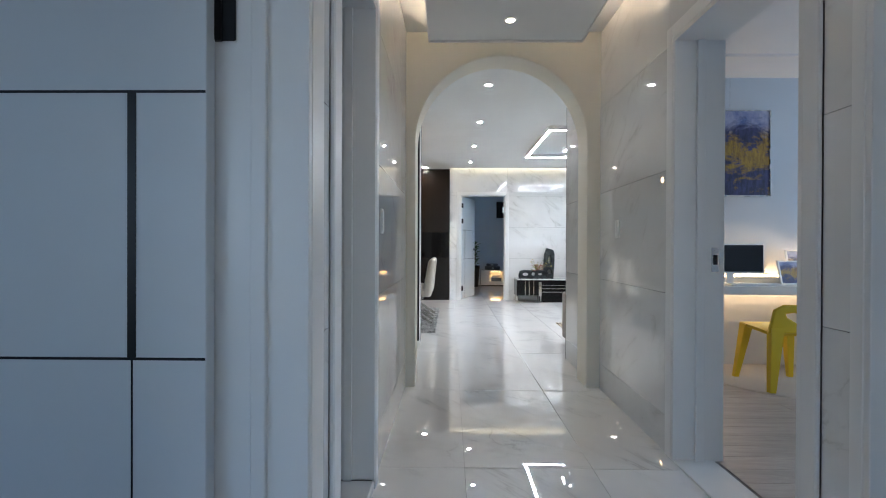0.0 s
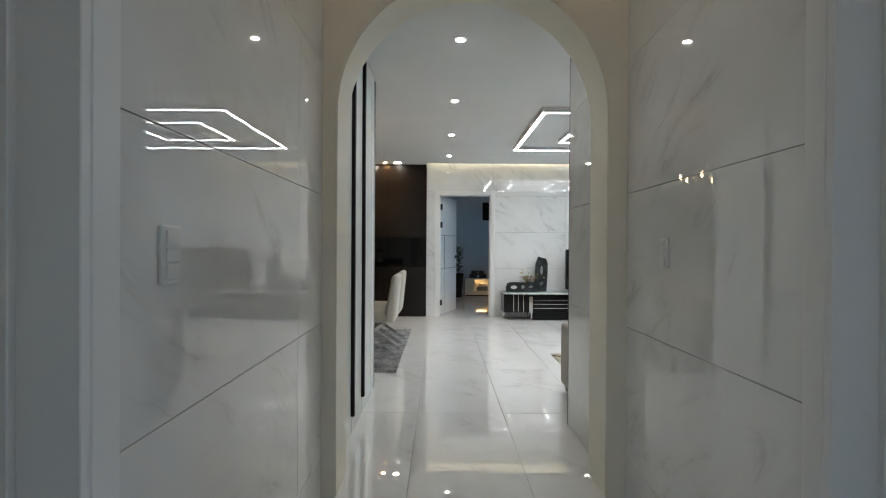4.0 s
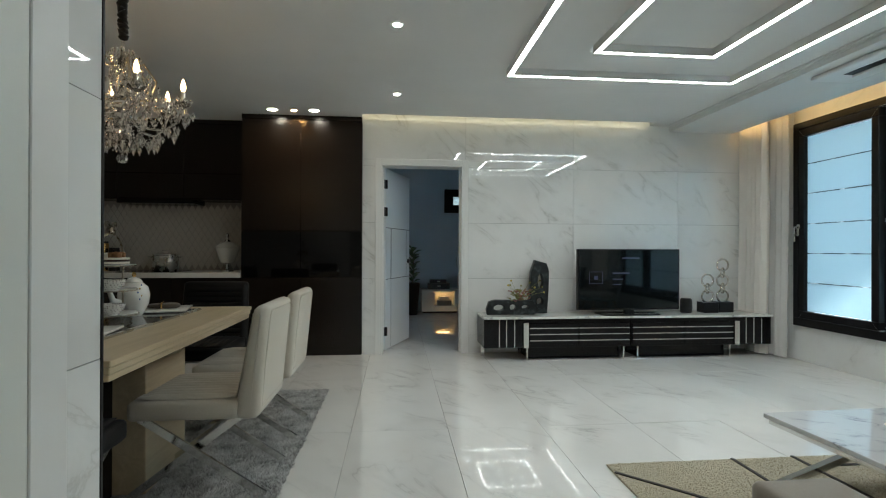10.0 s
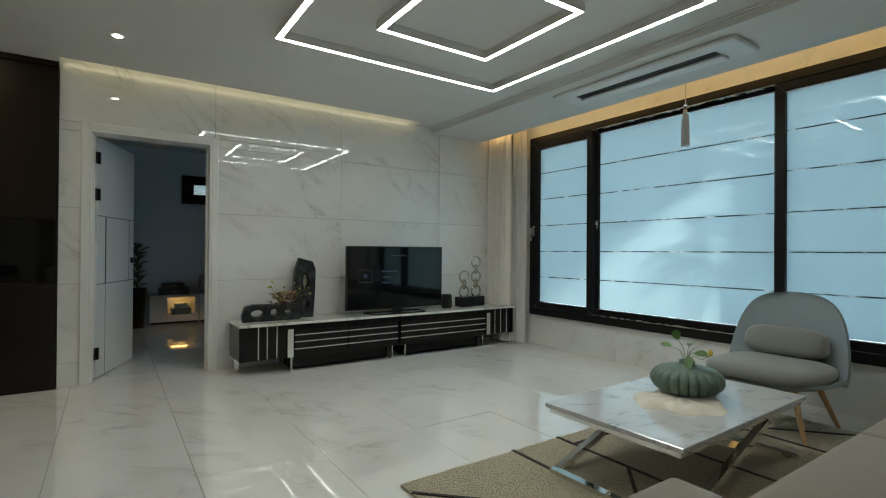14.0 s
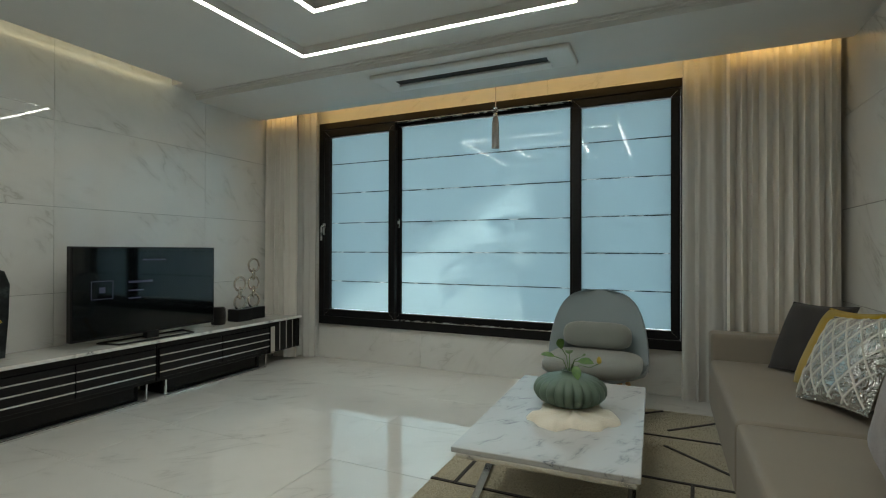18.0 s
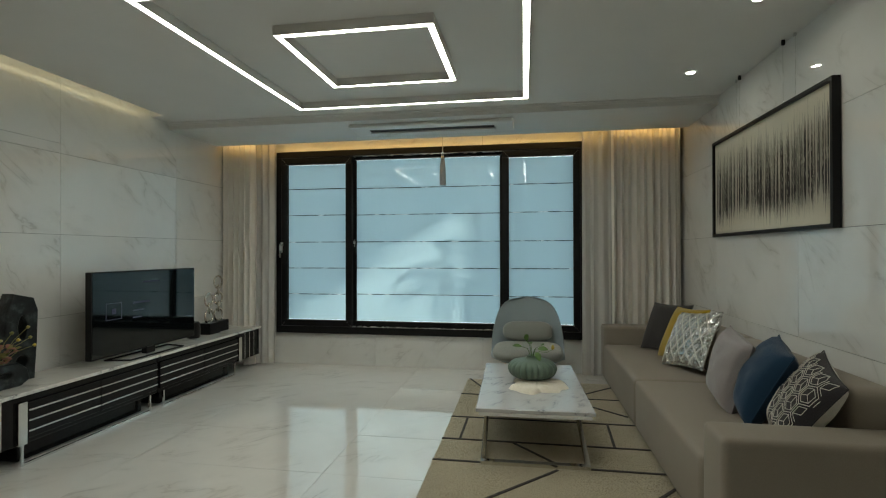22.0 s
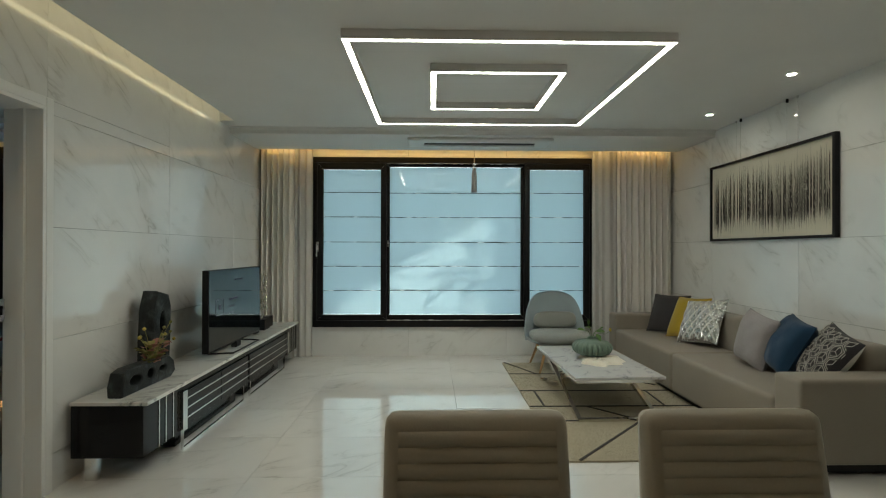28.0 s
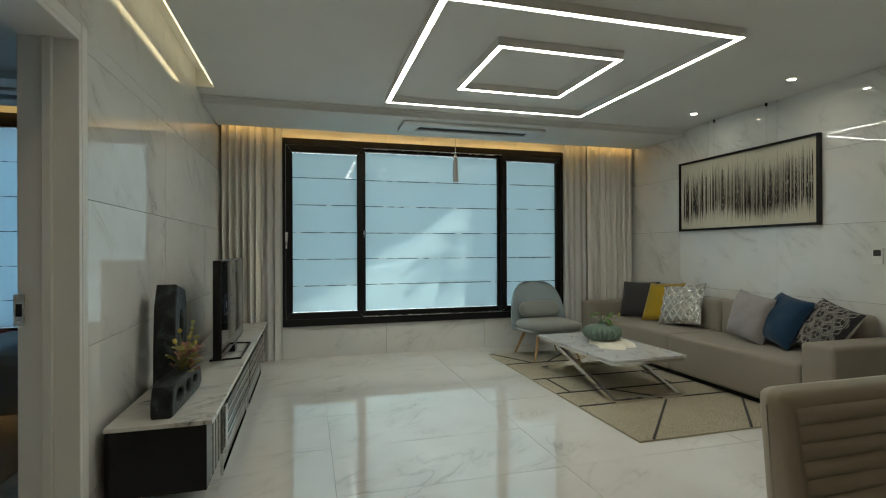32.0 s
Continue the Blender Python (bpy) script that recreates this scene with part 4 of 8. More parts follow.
bm = slab_with_holes([(-0.085, 0.012), (0.085, 0.012), (0.10, 0.25), (0.105, 0.46), (0.08, 0.535), (-0.03, 0.565), (-0.068, 0.45), (-0.082, 0.25)],
                     [oval(0.02, 0.35, 0.038, 0.095), oval(0.015, 0.13, 0.046, 0.05)], 0.088)
sc = thing("sculpture", (1.895, 9.548, 0.455), "tall dark bronze sculpture with two holes", "sculpture", turn=-5)
part("body", bm, M_BRONZE, sc, "", 40)
bm = slab_with_holes([(-0.265, 0.012), (0.22, 0.012), (0.265, 0.04), (0.25, 0.10), (0.20, 0.14), (-0.19, 0.145), (-0.245, 0.13), (-0.27, 0.06)],
                     [oval(-0.15, 0.075, 0.068, 0.043), oval(0.0, 0.08, 0.046, 0.043), oval(0.13, 0.083, 0.05, 0.032)], 0.07)
sl = thing("sculpture_planter", (1.585, 9.432, 0.455), "low dark bronze planter with three holes", "planter", turn=-2)
part("body", bm, M_BRONZE, sl, "", 40)

# ring sculptures and speaker
M_SILVER = metal("champagne_silver", (0.66, 0.62, 0.55), 0.18)


def rings(name, x, y, h, count, r, label):
    t = thing(name, (x, y, 0.455), label, "ornament")
    part("base", box(bmesh.new(), -0.085, -0.07, 0.0, 0.085, 0.07, 0.115, 0.003), M_BLACK, t, "black block base")
    z = 0.115 + r - 0.004
    for i in range(count):
        big = i % 2 == 0
        rr = r if big else r * 0.78
        pts = []
        for k in range(28):
            a = math.tau * k / 28
            pts.append((rr * math.cos(a), 0, rr * math.sin(a)) if big else (rr * math.cos(a) * 0.8, rr * math.cos(a) * 0.6, rr * math.sin(a)))
        part("link", tube(bmesh.new(), [(p[0], p[1], p[2] + z) for p in pts], r * 0.16, 8, True), M_SILVER, t, "silver ring", 60)
        z += r * 1.30
    return t


rings("ring_sculpture", 3.82, 9.47, 0.46, 3, 0.067, "champagne silver chain of rings on a black block")
rings("ring_sculpture", 4.02, 9.50, 0.65, 5, 0.067, "taller champagne silver chain of rings on a black block")
sp = thing("speaker", (3.56, 9.46, 0.455), "small black fabric loudspeaker on the stand", "speaker")
part("body", lathe(bmesh.new(), [(0.0, 0.0), (0.055, 0.0), (0.062, 0.01), (0.064, 0.08), (0.060, 0.145), (0.05, 0.158), (0.0, 0.16)], 28), fabric("black_speaker_cloth", (0.012, 0.012, 0.013), 700), sp, "", 40)

# ---- sofa group ----
M_SOFA = fabric("taupe_sofa_leather", (0.300, 0.265, 0.222), 240, 0.55, 0.05, 0.0004, 0.1)
SX0, SX1, SY1 = 1.235, 4.34, 5.455
sofa = thing("sofa", (0, 0, 0), "long taupe upholstered sofa with low arms", "sofa")


def pad(x0, y0, z0, x1, y1, z1, r=0.035, seg=4):
    return box(bmesh.new(), x0, y0, z0, x1, y1, z1, r, seg)


part("plinth", boxes((SX0 + 0.03, YS + 0.03, 0.015, SX1 - 0.03, SY1 - 0.06, 0.065)), M_BLACK, sofa, "dark plinth")
part("arm", pad(SX0, YS + 0.012, 0.06, SX0 + 0.235, SY1, 0.565), M_SOFA, sofa, "", 50)
part("arm", pad(SX1 - 0.215, YS + 0.012, 0.06, SX1, SY1, 0.575), M_SOFA, sofa, "", 50)
mid = 2.775
part("seat", pad(SX0 + 0.238, YS + 0.20, 0.062, mid - 0.002, SY1 + 0.005, 0.405, 0.04), M_SOFA, sofa, "", 50)
part("seat", pad(mid + 0.002, YS + 0.20, 0.062, SX1 - 0.218, SY1 + 0.005, 0.405, 0.04), M_SOFA, sofa, "", 50)
for a, b in ((SX0 + 0.24, mid - 0.003), (mid + 0.003, SX1 - 0.22)):
    part("backrest", pad(a, YS + 0.015, 0.30, b, YS + 0.215, 0.72, 0.06, 4), M_SOFA, sofa, "", 50)

for a, b in ((SX0 + 0.245, mid - 0.008), (mid + 0.008, SX1 - 0.225)):
    part("piping", tube(bmesh.new(), [(a + 0.03, SY1 - 0.006, 0.394), (b - 0.03, SY1 - 0.006, 0.394)], 0.0032, 6), M_SOFA, sofa, "", 60)
    part("piping", tube(bmesh.new(), [(a + 0.004, YS + 0.24, 0.394), (a + 0.004, SY1 - 0.035, 0.394)], 0.0032, 6), M_SOFA, sofa, "", 60)
for a, z in ((SX0, 0.565), (SX1 - 0.215, 0.575)):
    for x in (a + 0.011, a + 0.215 - 0.002):
        part("piping", tube(bmesh.new(), [(x, YS + 0.06, z - 0.010), (x, SY1 - 0.035, z - 0.010)], 0.003, 6), M_SOFA, sofa, "", 60)
    part("piping", tube(bmesh.new(), [(a + 0.035, SY1 - 0.010, z - 0.010), (a + 0.19, SY1 - 0.010, z - 0.010)], 0.003, 6), M_SOFA, sofa, "", 60)

M_RUG = fabric("beige_shag", (0.50, 0.445, 0.32), 130, 0.95, 0.45, 0.012, 0.3)
M_RUGLINE = fabric("charcoal_shag", (0.035, 0.032, 0.03), 320, 0.95, 0.3, 0.006)
rug = thing("rug", (0, 0, 0.0), "beige pile rug with charcoal geometric lines", "rug")
part("carpet", box(bmesh.new(), 1.455, 4.80, 0.0005, 4.12, 6.785, 0.014, 0.004, 2), M_RUG, rug)
LINES = [((2.16, 4.8), (2.16, 6.785)), ((2.51, 4.8), (2.51, 6.785)), ((2.965, 4.8), (2.965, 6.785)), ((3.585, 4.8), (3.585, 6.785)), ((2.51, 6.66), (2.965, 6.655)), ((1.455, 6.68), (2.12, 6.03)),
         ((1.455, 5.90), (2.0, 5.40)), ((2.50, 5.64), (2.965, 5.615)), ((2.50, 6.30), (2.16, 5.99)), ((3.70, 5.72), (4.0, 5.40)), ((3.43, 5.74), (3.15, 5.43)), ((3.585, 6.32), (4.10, 5.75)), ((3.585, 6.50), (4.12, 6.76))]
M_YARN = pile("beige_yarn", (0.30, 0.255, 0.17), (0.50, 0.44, 0.315), (0.70, 0.63, 0.49), 3.0)
ob = new("tuft_field", tufts(1.457, 4.802, 4.118, 6.783, 0.0125, 70000, 0.006, 0.004, 0.006, 3))
ob.data.materials.append(M_YARN)
ob.parent = rug
tagged(ob, "short beige pile", kind="stuff")
for a, b in LINES:
    part("pile_line", bar(bmesh.new(), (a[0], a[1], 0.0165), (b[0], b[1], 0.0165), 0.017, 0.006), M_RUGLINE, rug, "charcoal line")

ct = thing("coffee_table", (2.749, 6.175, 0.0145), "low marble topped coffee table with crossed steel frame", "coffee table", turn=1.36)
part("top", box(bmesh.new(), -0.616, -0.353, 0.318, 0.616, 0.353, 0.340, 0.003), M_TABLE, ct, "white veined marble top")
part("under_frame", boxes((-0.60, -0.335, 0.292, 0.60, -0.305, 0.3175), (-0.60, 0.305, 0.292, 0.60, 0.335, 0.3175), (-0.60, -0.305, 0.292, -0.57, 0.305, 0.3175), (0.57, -0.305, 0.292, 0.60, 0.305, 0.3175)), M_CHROME, ct, "polished steel frame")
for s in (-1, 1):
    y = 0.31 * s
    part("leg", bar(bmesh.new(), (-0.59, y, 0.0), (0.30, y, 0.292), 0.032, 0.032), M_CHROME, ct, "polished steel cross leg")
    part("leg", bar(bmesh.new(), (0.59, y - 0.034 * s, 0.0), (-0.30, y - 0.034 * s, 0.292), 0.032, 0.032), M_CHROME, ct, "polished steel cross leg")
for x in (-0.59, 0.59):
    part("foot_bar", boxes((x - 0.02, -0.325, 0.0, x + 0.02, 0.325, 0.022)), M_CHROME, ct, "polished steel foot bar")

M_SHELL = paint("blue_grey_shell", (0.31, 0.37, 0.395), 0.42, 90, 0.0001)
M_VELVET = fabric("grey_green_velvet", (0.25, 0.265, 0.25), 500, 0.85, 0.1, 0.0008, 0.5)
M_OAK = wood("honey_oak", (0.42, 0.24, 0.10), (0.60, 0.38, 0.19), (18, 18, 2.0), 0.4)
ch = thing("lounge_chair", (3.86, 6.19, 0.0), "blue-grey lounge chair with cushions and oak legs", "armchair", turn=180)


def shell(depth=0.60):
    """A tub shell: back rises behind, runs out into a shallow seat dish. Local +x is the way the chair faces."""
    bm = bmesh.new()
    knots = [(0.30, 0.315, 0.285), (0.18, 0.300, 0.325), (0.0, 0.295, 0.340), (-0.15, 0.305, 0.345), (-0.235, 0.36, 0.345), (-0.272, 0.47, 0.338), (-0.297, 0.60, 0.316), (-0.313, 0.71, 0.278), (-0.322, 0.785, 0.225), (-0.326, 0.828, 0.15), (-0.328, 0.845, 0.06)]
    path = []
    for i in range(len(knots) - 1):
        p0, p1, p2, p3 = [Vector(knots[min(max(k, 0), len(knots) - 1)]) for k in (i - 1, i, i + 1, i + 2)]
        for f in (0.0, 0.25, 0.5, 0.75):
            path.append(((2 * p1 + (p2 - p0) * f + (2 * p0 - 5 * p1 + 4 * p2 - p3) * f * f + (3 * p1 - p0 - 3 * p2 + p3) * f ** 3) * 0.5, i + f))
    path.append((Vector(knots[-1]), len(knots) - 1))
    rows = []
    for (x, z, w), i in path:
        row = []
        back = min(1.0, max(0.0, i - 2.5))
        for k in range(15):
            u = -1 + 2 * k / 14
            cup = abs(u) ** 3
            row.append((x - 0.04 * u * u * (1 - back) + 0.13 * cup * (1 - 0.055 * i) * back * (0.55 if i > 8.5 else 1.0 - 0.14 * max(0.0, i - 5.5)), w * u, z + 0.05 * cup * (1 - back)))
        rows.append(row)
    top = [[bm.verts.new(p) for p in r] for r in rows]
    low = []
    for i, r in enumerate(rows):
        low.append([bm.verts.new((p[0] - (0.022 if i >= 14 else 0.0), p[1] * 1.02, p[2] - (0.022 if i < 18 else 0.0))) for p in r])
    for g, flip in ((top, False), (low, True)):
        for a, b in zip(g, g[1:]):
            for k in range(14):
                bm.faces.new((a[k], a[k + 1], b[k + 1], b[k]))
    for k in range(14):
        bm.faces.new((top[0][k], top[0][k + 1], low[0][k + 1], low[0][k]))
        bm.faces.new((top[-1][k], top[-1][k + 1], low[-1][k + 1], low[-1][k]))
    for a, b, c, d in zip(top, top[1:], low, low[1:]):
        bm.faces.new((a[0], b[0], d[0], c[0]))
        bm.faces.new((a[14], b[14], d[14], c[14]))
    return bm


part("shell", shell(), M_SHELL, ch, "moulded blue-grey shell", 60)
part("seat_cushion", puff(bmesh.new(), 0.58, 0.64, 0.13, 0.5, 36, 14, (0.05, 0, 0.372), 0.02), M_VELVET, ch, "grey-green seat cushion", 80)
bm = puff(bmesh.new(), 0.16, 0.48, 0.19, 0.55, 32, 14, (0, 0, 0), 0.03)
bmesh.ops.rotate(bm, verts=bm.verts, matrix=Matrix.Rotation(-0.22, 3, "Y"))
bmesh.ops.translate(bm, verts=bm.verts, vec=(-0.175, 0, 0.525))
part("back_cushion", bm, M_VELVET, ch, "grey-green bolster cushion", 80)
for sx in (-1, 1):
    for sy in (-1, 1):
        part("leg", tube(bmesh.new(), [(0.16 * sx, 0.17 * sy, 0.315), (0.265 * sx, 0.27 * sy, 0.0145 if sx > 0 else 0.0)], [0.021, 0.011], 10), M_OAK, ch, "tapered oak leg", 50)

# picture above the sofa
M_PICBG = fabric("cream_canvas", (0.62, 0.58, 0.47), 400, 0.85, 0.05, 0.0003)
M_INK = fabric("brown_black_ink", (0.035, 0.028, 0.025), 300, 0.8)
pic = thing("picture", (2.715, YS + 0.005, 1.42), "black framed picture of dark vertical strokes on cream", "picture")
W2, HP = 0.80, 0.77
part("canvas", boxes((-W2 + 0.02, 0.004, 0.02, W2 - 0.02, 0.022, HP - 0.02)), M_PICBG, pic, "cream canvas")
part("frame", boxes((-W2, 0.0, 0.0, W2, 0.04, 0.022), (-W2, 0.0, HP - 0.022, W2, 0.04, HP), (-W2, 0.0, 0.022, -W2 + 0.022, 0.04, HP - 0.022), (W2 - 0.022, 0.0, 0.022, W2, 0.04, HP - 0.022)), M_BLACK, pic, "black frame")
for x in (-0.308, 0.3):
    wire = part("hanging_wire", tube(bmesh.new(), [(x, 0.03, HP - 0.005), (x, 0.03, CEIL - 1.425)], 0.0013, 6), M_STEEL, pic, "thin steel hanging wire")
    part("rail_hook", box(bmesh.new(), x - 0.007, 0.018, CEIL - 1.455, x + 0.007, 0.038, CEIL - 1.422, 0.003), M_BLACK, wire, "small black rail hook")
bm = bmesh.new()
rnd = random.Random(7)
for i in range(480):
    x = rnd.uniform(-W2 + 0.06, W2 - 0.06)
    mid_z = 0.36 + 0.03 * math.sin(x * 6)
    up, dn = 0.12 + abs(rnd.gauss(0.10, 0.06)), 0.10 + abs(rnd.gauss(0.06, 0.05))
    w = rnd.uniform(0.0012, 0.0035)
    d = 0.0225 + rnd.random() * 0.0012
    v = [bm.verts.new(p) for p in ((x - w, d, mid_z - dn * 0.7), (x + w, d, mid_z - dn * 0.7), (x + w * 0.2, d, min(HP - 0.03, mid_z + up)), (x - w * 0.2, d, min(HP - 0.03, mid_z + up)))]
    bm.faces.new(v)
    v2 = [bm.verts.new(p) for p in ((x - w, d, mid_z - dn * 0.7), (x + w, d, mid_z - dn * 0.7), (x, d, max(0.03, mid_z - dn - 0.06)))]
    bm.faces.new(v2)
tagged(part("brushwork", bm, M_INK, pic, "dark vertical brush strokes"), kind="stuff")
bm = bmesh.new()
for i in range(900):
    x, z = rnd.uniform(-W2 + 0.06, W2 - 0.06), rnd.gauss(0.38, 0.10)
    w, h, d = rnd.uniform(0.0008, 0.002), rnd.uniform(0.006, 0.025), 0.0242 + rnd.random() * 0.0008
    if 0.06 < z < HP - 0.08:
        bm.faces.new([bm.verts.new(p) for p in ((x - w, d, z), (x + w, d, z), (x + w, d, z + h), (x - w, d, z + h))])
tagged(part("pale_dash_field", bm, M_PICBG, pic, "short cream dashes"), kind="stuff")
for x in (-0.40, 0.40):
    part("hanging_wire", tube(bmesh.new(), [(x, 0.008, HP), (x, 0.008, CEIL - 1.44)], 0.0012, 5), M_STEEL, pic)
    part("wire_hook", box(bmesh.new(), x - 0.006, 0.002, CEIL - 1.44, x + 0.006, 0.016, CEIL - 1.42, 0.002), M_STEEL, pic)
th = thing("thermostat", (1.50, YS, 1.10), "white wall thermostat with a grey display", "thermostat")
part("body", box(bmesh.new(), -0.035, 0.0, 0.0, 0.035, 0.018, 0.12, 0.004, 2), M_PLASTIC, th)
part("display", boxes((-0.026, 0.018, 0.062, 0.026, 0.0195, 0.108)), M_BEAD, th, "grey display")
for z in (0.02, 0.04):
    part("button", box(bmesh.new(), -0.02, 0.017, z - 0.006, 0.02, 0.0205, z + 0.006, 0.001), M_WHITE, th)


# ---- dining ----
M_TRAV = wood("pale_travertine_wood", (0.50, 0.40, 0.25), (0.66, 0.55, 0.38), (16.0, 1.6, 16.0), 0.3, 0.0002)
tb = thing("dining_table", (-1.03, 6.933, 0.0), "pale wood-grain dining table with a layered edge", "dining table")
for i in range(3):
    z = 0.672 + i * 0.0265
    ins = (2 - i) * 0.006
    part("top_layer", box(bmesh.new(), -0.39 + ins, -0.838 + ins, z, 0.39 - ins, 0.838 - ins, z + 0.0245, 0.003), M_TRAV, tb)
part("core", boxes((-0.37, -0.82, 0.668, 0.37, 0.82, 0.748)), M_STAND, tb)
part("pedestal", box(bmesh.new(), -0.20, -0.60, 0.0165, 0.10, -0.285, 0.668, 0.004), M_STAND, tb, "dark recessed pedestal")
part("pedestal", box(bmesh.new(), -0.20, -0.28, 0.0165, 0.24, 0.14, 0.668, 0.004), M_TRAV, tb)

M_LEATHER = fabric("ivory_leather", (0.60, 0.56, 0.48), 160, 0.42, 0.03, 0.0003, 0.05)
M_LEATHERK = fabric("black_leather", (0.007, 0.007, 0.0075), 160, 0.5, 0.1, 0.0003, 0.0)


def ribbed(x0, x1, y0, y1, z0, z1, face, ribs, depth=0.011, r=0.03):
    """A padded block whose front face is sewn into ribs. face '+z': ribs along x; face '-x': ribs along y."""
    sink = depth * 0.5
    bm = box(bmesh.new(), x0 + (sink if face != "+z" else 0), y0, z0, x1, y1, z1 - (sink if face == "+z" else 0), r, 3)
    n = ribs * 6
    rows = []
    for i in range(n + 1):
        u = i / n
        lift = depth * (abs(math.sin(math.pi * u * ribs)) ** 0.6) - depth * 0.35
        row = []
        for k in range(7):
            v = k / 6
            fade = min(1.0, 9 * min(v, 1 - v))
            if face == "+z":
                row.append(bm.verts.new((x0 + r + (x1 - x0 - 2 * r) * v, y0 + r + (y1 - y0 - 2 * r) * u, z1 + lift * fade)))
            else:
                row.append(bm.verts.new((x0 - lift * fade, y0 + r + (y1 - y0 - 2 * r) * v, z0 + r + (z1 - z0 - 2 * r) * u)))
        rows.append(row)
    for a, b in zip(rows, rows[1:]):
        for k in range(6):
            bm.faces.new((a[k], a[k + 1], b[k + 1], b[k]))
    return bm


def dining_chair(at, turn, mat, label, group="dining chairs"):
    """Origin on the floor under the seat's middle; the back stands at local +x."""
    c = thing("dining_chair", at, label, "chair", group, turn)
    part("seat", ribbed(-0.285, 0.20, -0.247, 0.247, 0.378, 0.475, "+z", 10, 0.018), mat, c, "ribbed padded seat", 50)
    bm = ribbed(0.168, 0.285, -0.25, 0.25, 0.376, 0.887, "-x", 11, 0.010, 0.04)
    for v in bm.verts:
        if v.co.x < 0.226:
            v.co.x += 0.036 * min(1.0, max(0.0, (v.co.z - 0.46) / 0.4)) ** 0.7
        v.co.x += max(0.0, v.co.z - 0.45) * 0.10
        v.co.y *= 1.0 - 0.05 * max(0.0, v.co.z - 0.4)
    part("backrest", bm, mat, c, "ribbed padded back", 50)
    loop = [(-0.205, 0.43), (-0.215, 0.62), (-0.21, 0.84), (-0.19, 0.86), (0.19, 0.86), (0.21, 0.84), (0.215, 0.62), (0.205, 0.43)]
    part("piping", tube(bmesh.new(), [(0.2855 + max(0.0, z - 0.45) * 0.10, y, z) for y, z in loop], 0.0035, 6, True), mat, c, "", 60)
    for s in (-1, 1):
        y = 0.19 * s
        part("leg", bar(bmesh.new(), (-0.24, y, 0.374), (0.295, y, 0.0165), 0.012, 0.034), M_CHROME, c, "flat chrome cross leg")
        part("leg", bar(bmesh.new(), (0.18, y - 0.032 * s, 0.374), (-0.30, y - 0.032 * s, 0.0165), 0.012, 0.034), M_CHROME, c, "flat chrome cross leg")
    for x, z in ((-0.24, 0.369), (0.18, 0.369)):
        part("cross_bar", boxes((x - 0.012, -0.205, z - 0.006, x + 0.012, 0.205, z + 0.008)), M_CHROME, c, "chrome cross bar")
    return c


c1 = dining_chair((-0.545, 7.485, 0), 0, M_LEATHER, "ivory leather dining chair with crossed chrome legs")
copy_thing(c1, pose(-0.545, 6.797, 0))
k1 = dining_chair((-0.96, 6.08, 0), -90, M_LEATHERK, "black leather dining chair at the table's end")
copy_thing(k1, pose(-1.06, 8.03, 0, 0, 0, 90))
for y in (6.80, 7.48):
    copy_thing(k1, pose(-1.72, y, 0, 0, 0, 180))

M_SHAG = Mat("silver_grey_shag", (0.30, 0.30, 0.29), 0.9)
_c = M_SHAG.coords()
_f = M_SHAG.math("ADD", M_SHAG.math("MULTIPLY", M_SHAG.noise(_c, 11, 4, 0.7, 0.8), 0.7), M_SHAG.math("MULTIPLY", M_SHAG.noise(_c, 160, 3), 0.3))
M_SHAG.colour(M_SHAG.ramp(_f, [(0.36, (0.16, 0.16, 0.157)), (0.5, (0.40, 0.40, 0.39)), (0.66, (0.68, 0.68, 0.66))]))
M_SHAG.bump(_f, 0.02)
M_SHAG.b.inputs["Sheen Weight"].default_value = 0.4
M_SHAG = M_SHAG.m
rg = thing("rug", (0, 0, 0.0), "silver grey shag rug under the dining table", "rug")


def shag(x0, y0, x1, y1, h, nx, ny, seed):
    bm = bmesh.new()
    rnd = random.Random(seed)
    g = []
    for i in range(nx + 1):
        row = []
        for j in range(ny + 1):
            edge = i in (0, nx) or j in (0, ny)
            x, y = x0 + (x1 - x0) * i / nx, y0 + (y1 - y0) * j / ny
            jit = 0.008
            row.append(bm.verts.new((x + rnd.uniform(-jit, jit), y + rnd.uniform(-jit, jit), 0.001 if edge else h * (0.55 + 0.3 * noise.noise(Vector((x * 6, y * 6, 0))) + rnd.uniform(-0.15, 0.15)))))
        g.append(row)
    for a, b in zip(g, g[1:]):
        for k in range(ny):
            bm.faces.new((a[k], a[k + 1], b[k + 1], b[k]))
    return bm


M_SHAGYARN = pile("silver_yarn", (0.17, 0.17, 0.165), (0.44, 0.44, 0.43), (0.78, 0.78, 0.76), 9.0)
ob = new("tuft_field", tufts(-2.34, 5.96, -0.20, 8.32, 0.004, 120000, 0.020, 0.014, 0.005, 6, 0.010))
ob.data.materials.append(M_SHAGYARN)
ob.parent = rg
tagged(ob, "long silver grey pile", kind="stuff")
part("shag_carpet", shag(-2.35, 5.95, -0.19, 8.33, 0.016, 90, 100, 4), M_SHAG, rg, "long silver grey pile", 60)

# ---- kitchen ----
M_ESPRESSO = Mat("espresso_satin_lacquer", (0.010, 0.0065, 0.0042), 0.27, 0.0, 0.35)
M_ESPRESSO.bump(M_ESPRESSO.noise(M_ESPRESSO.coords(), 2.5, 2), 0.0003)
M_ESPRESSO = M_ESPRESSO.m
M_OVEN = Mat("black_appliance_glass", (0.003, 0.003, 0.003), 0.05, 0.0, 0.3).m


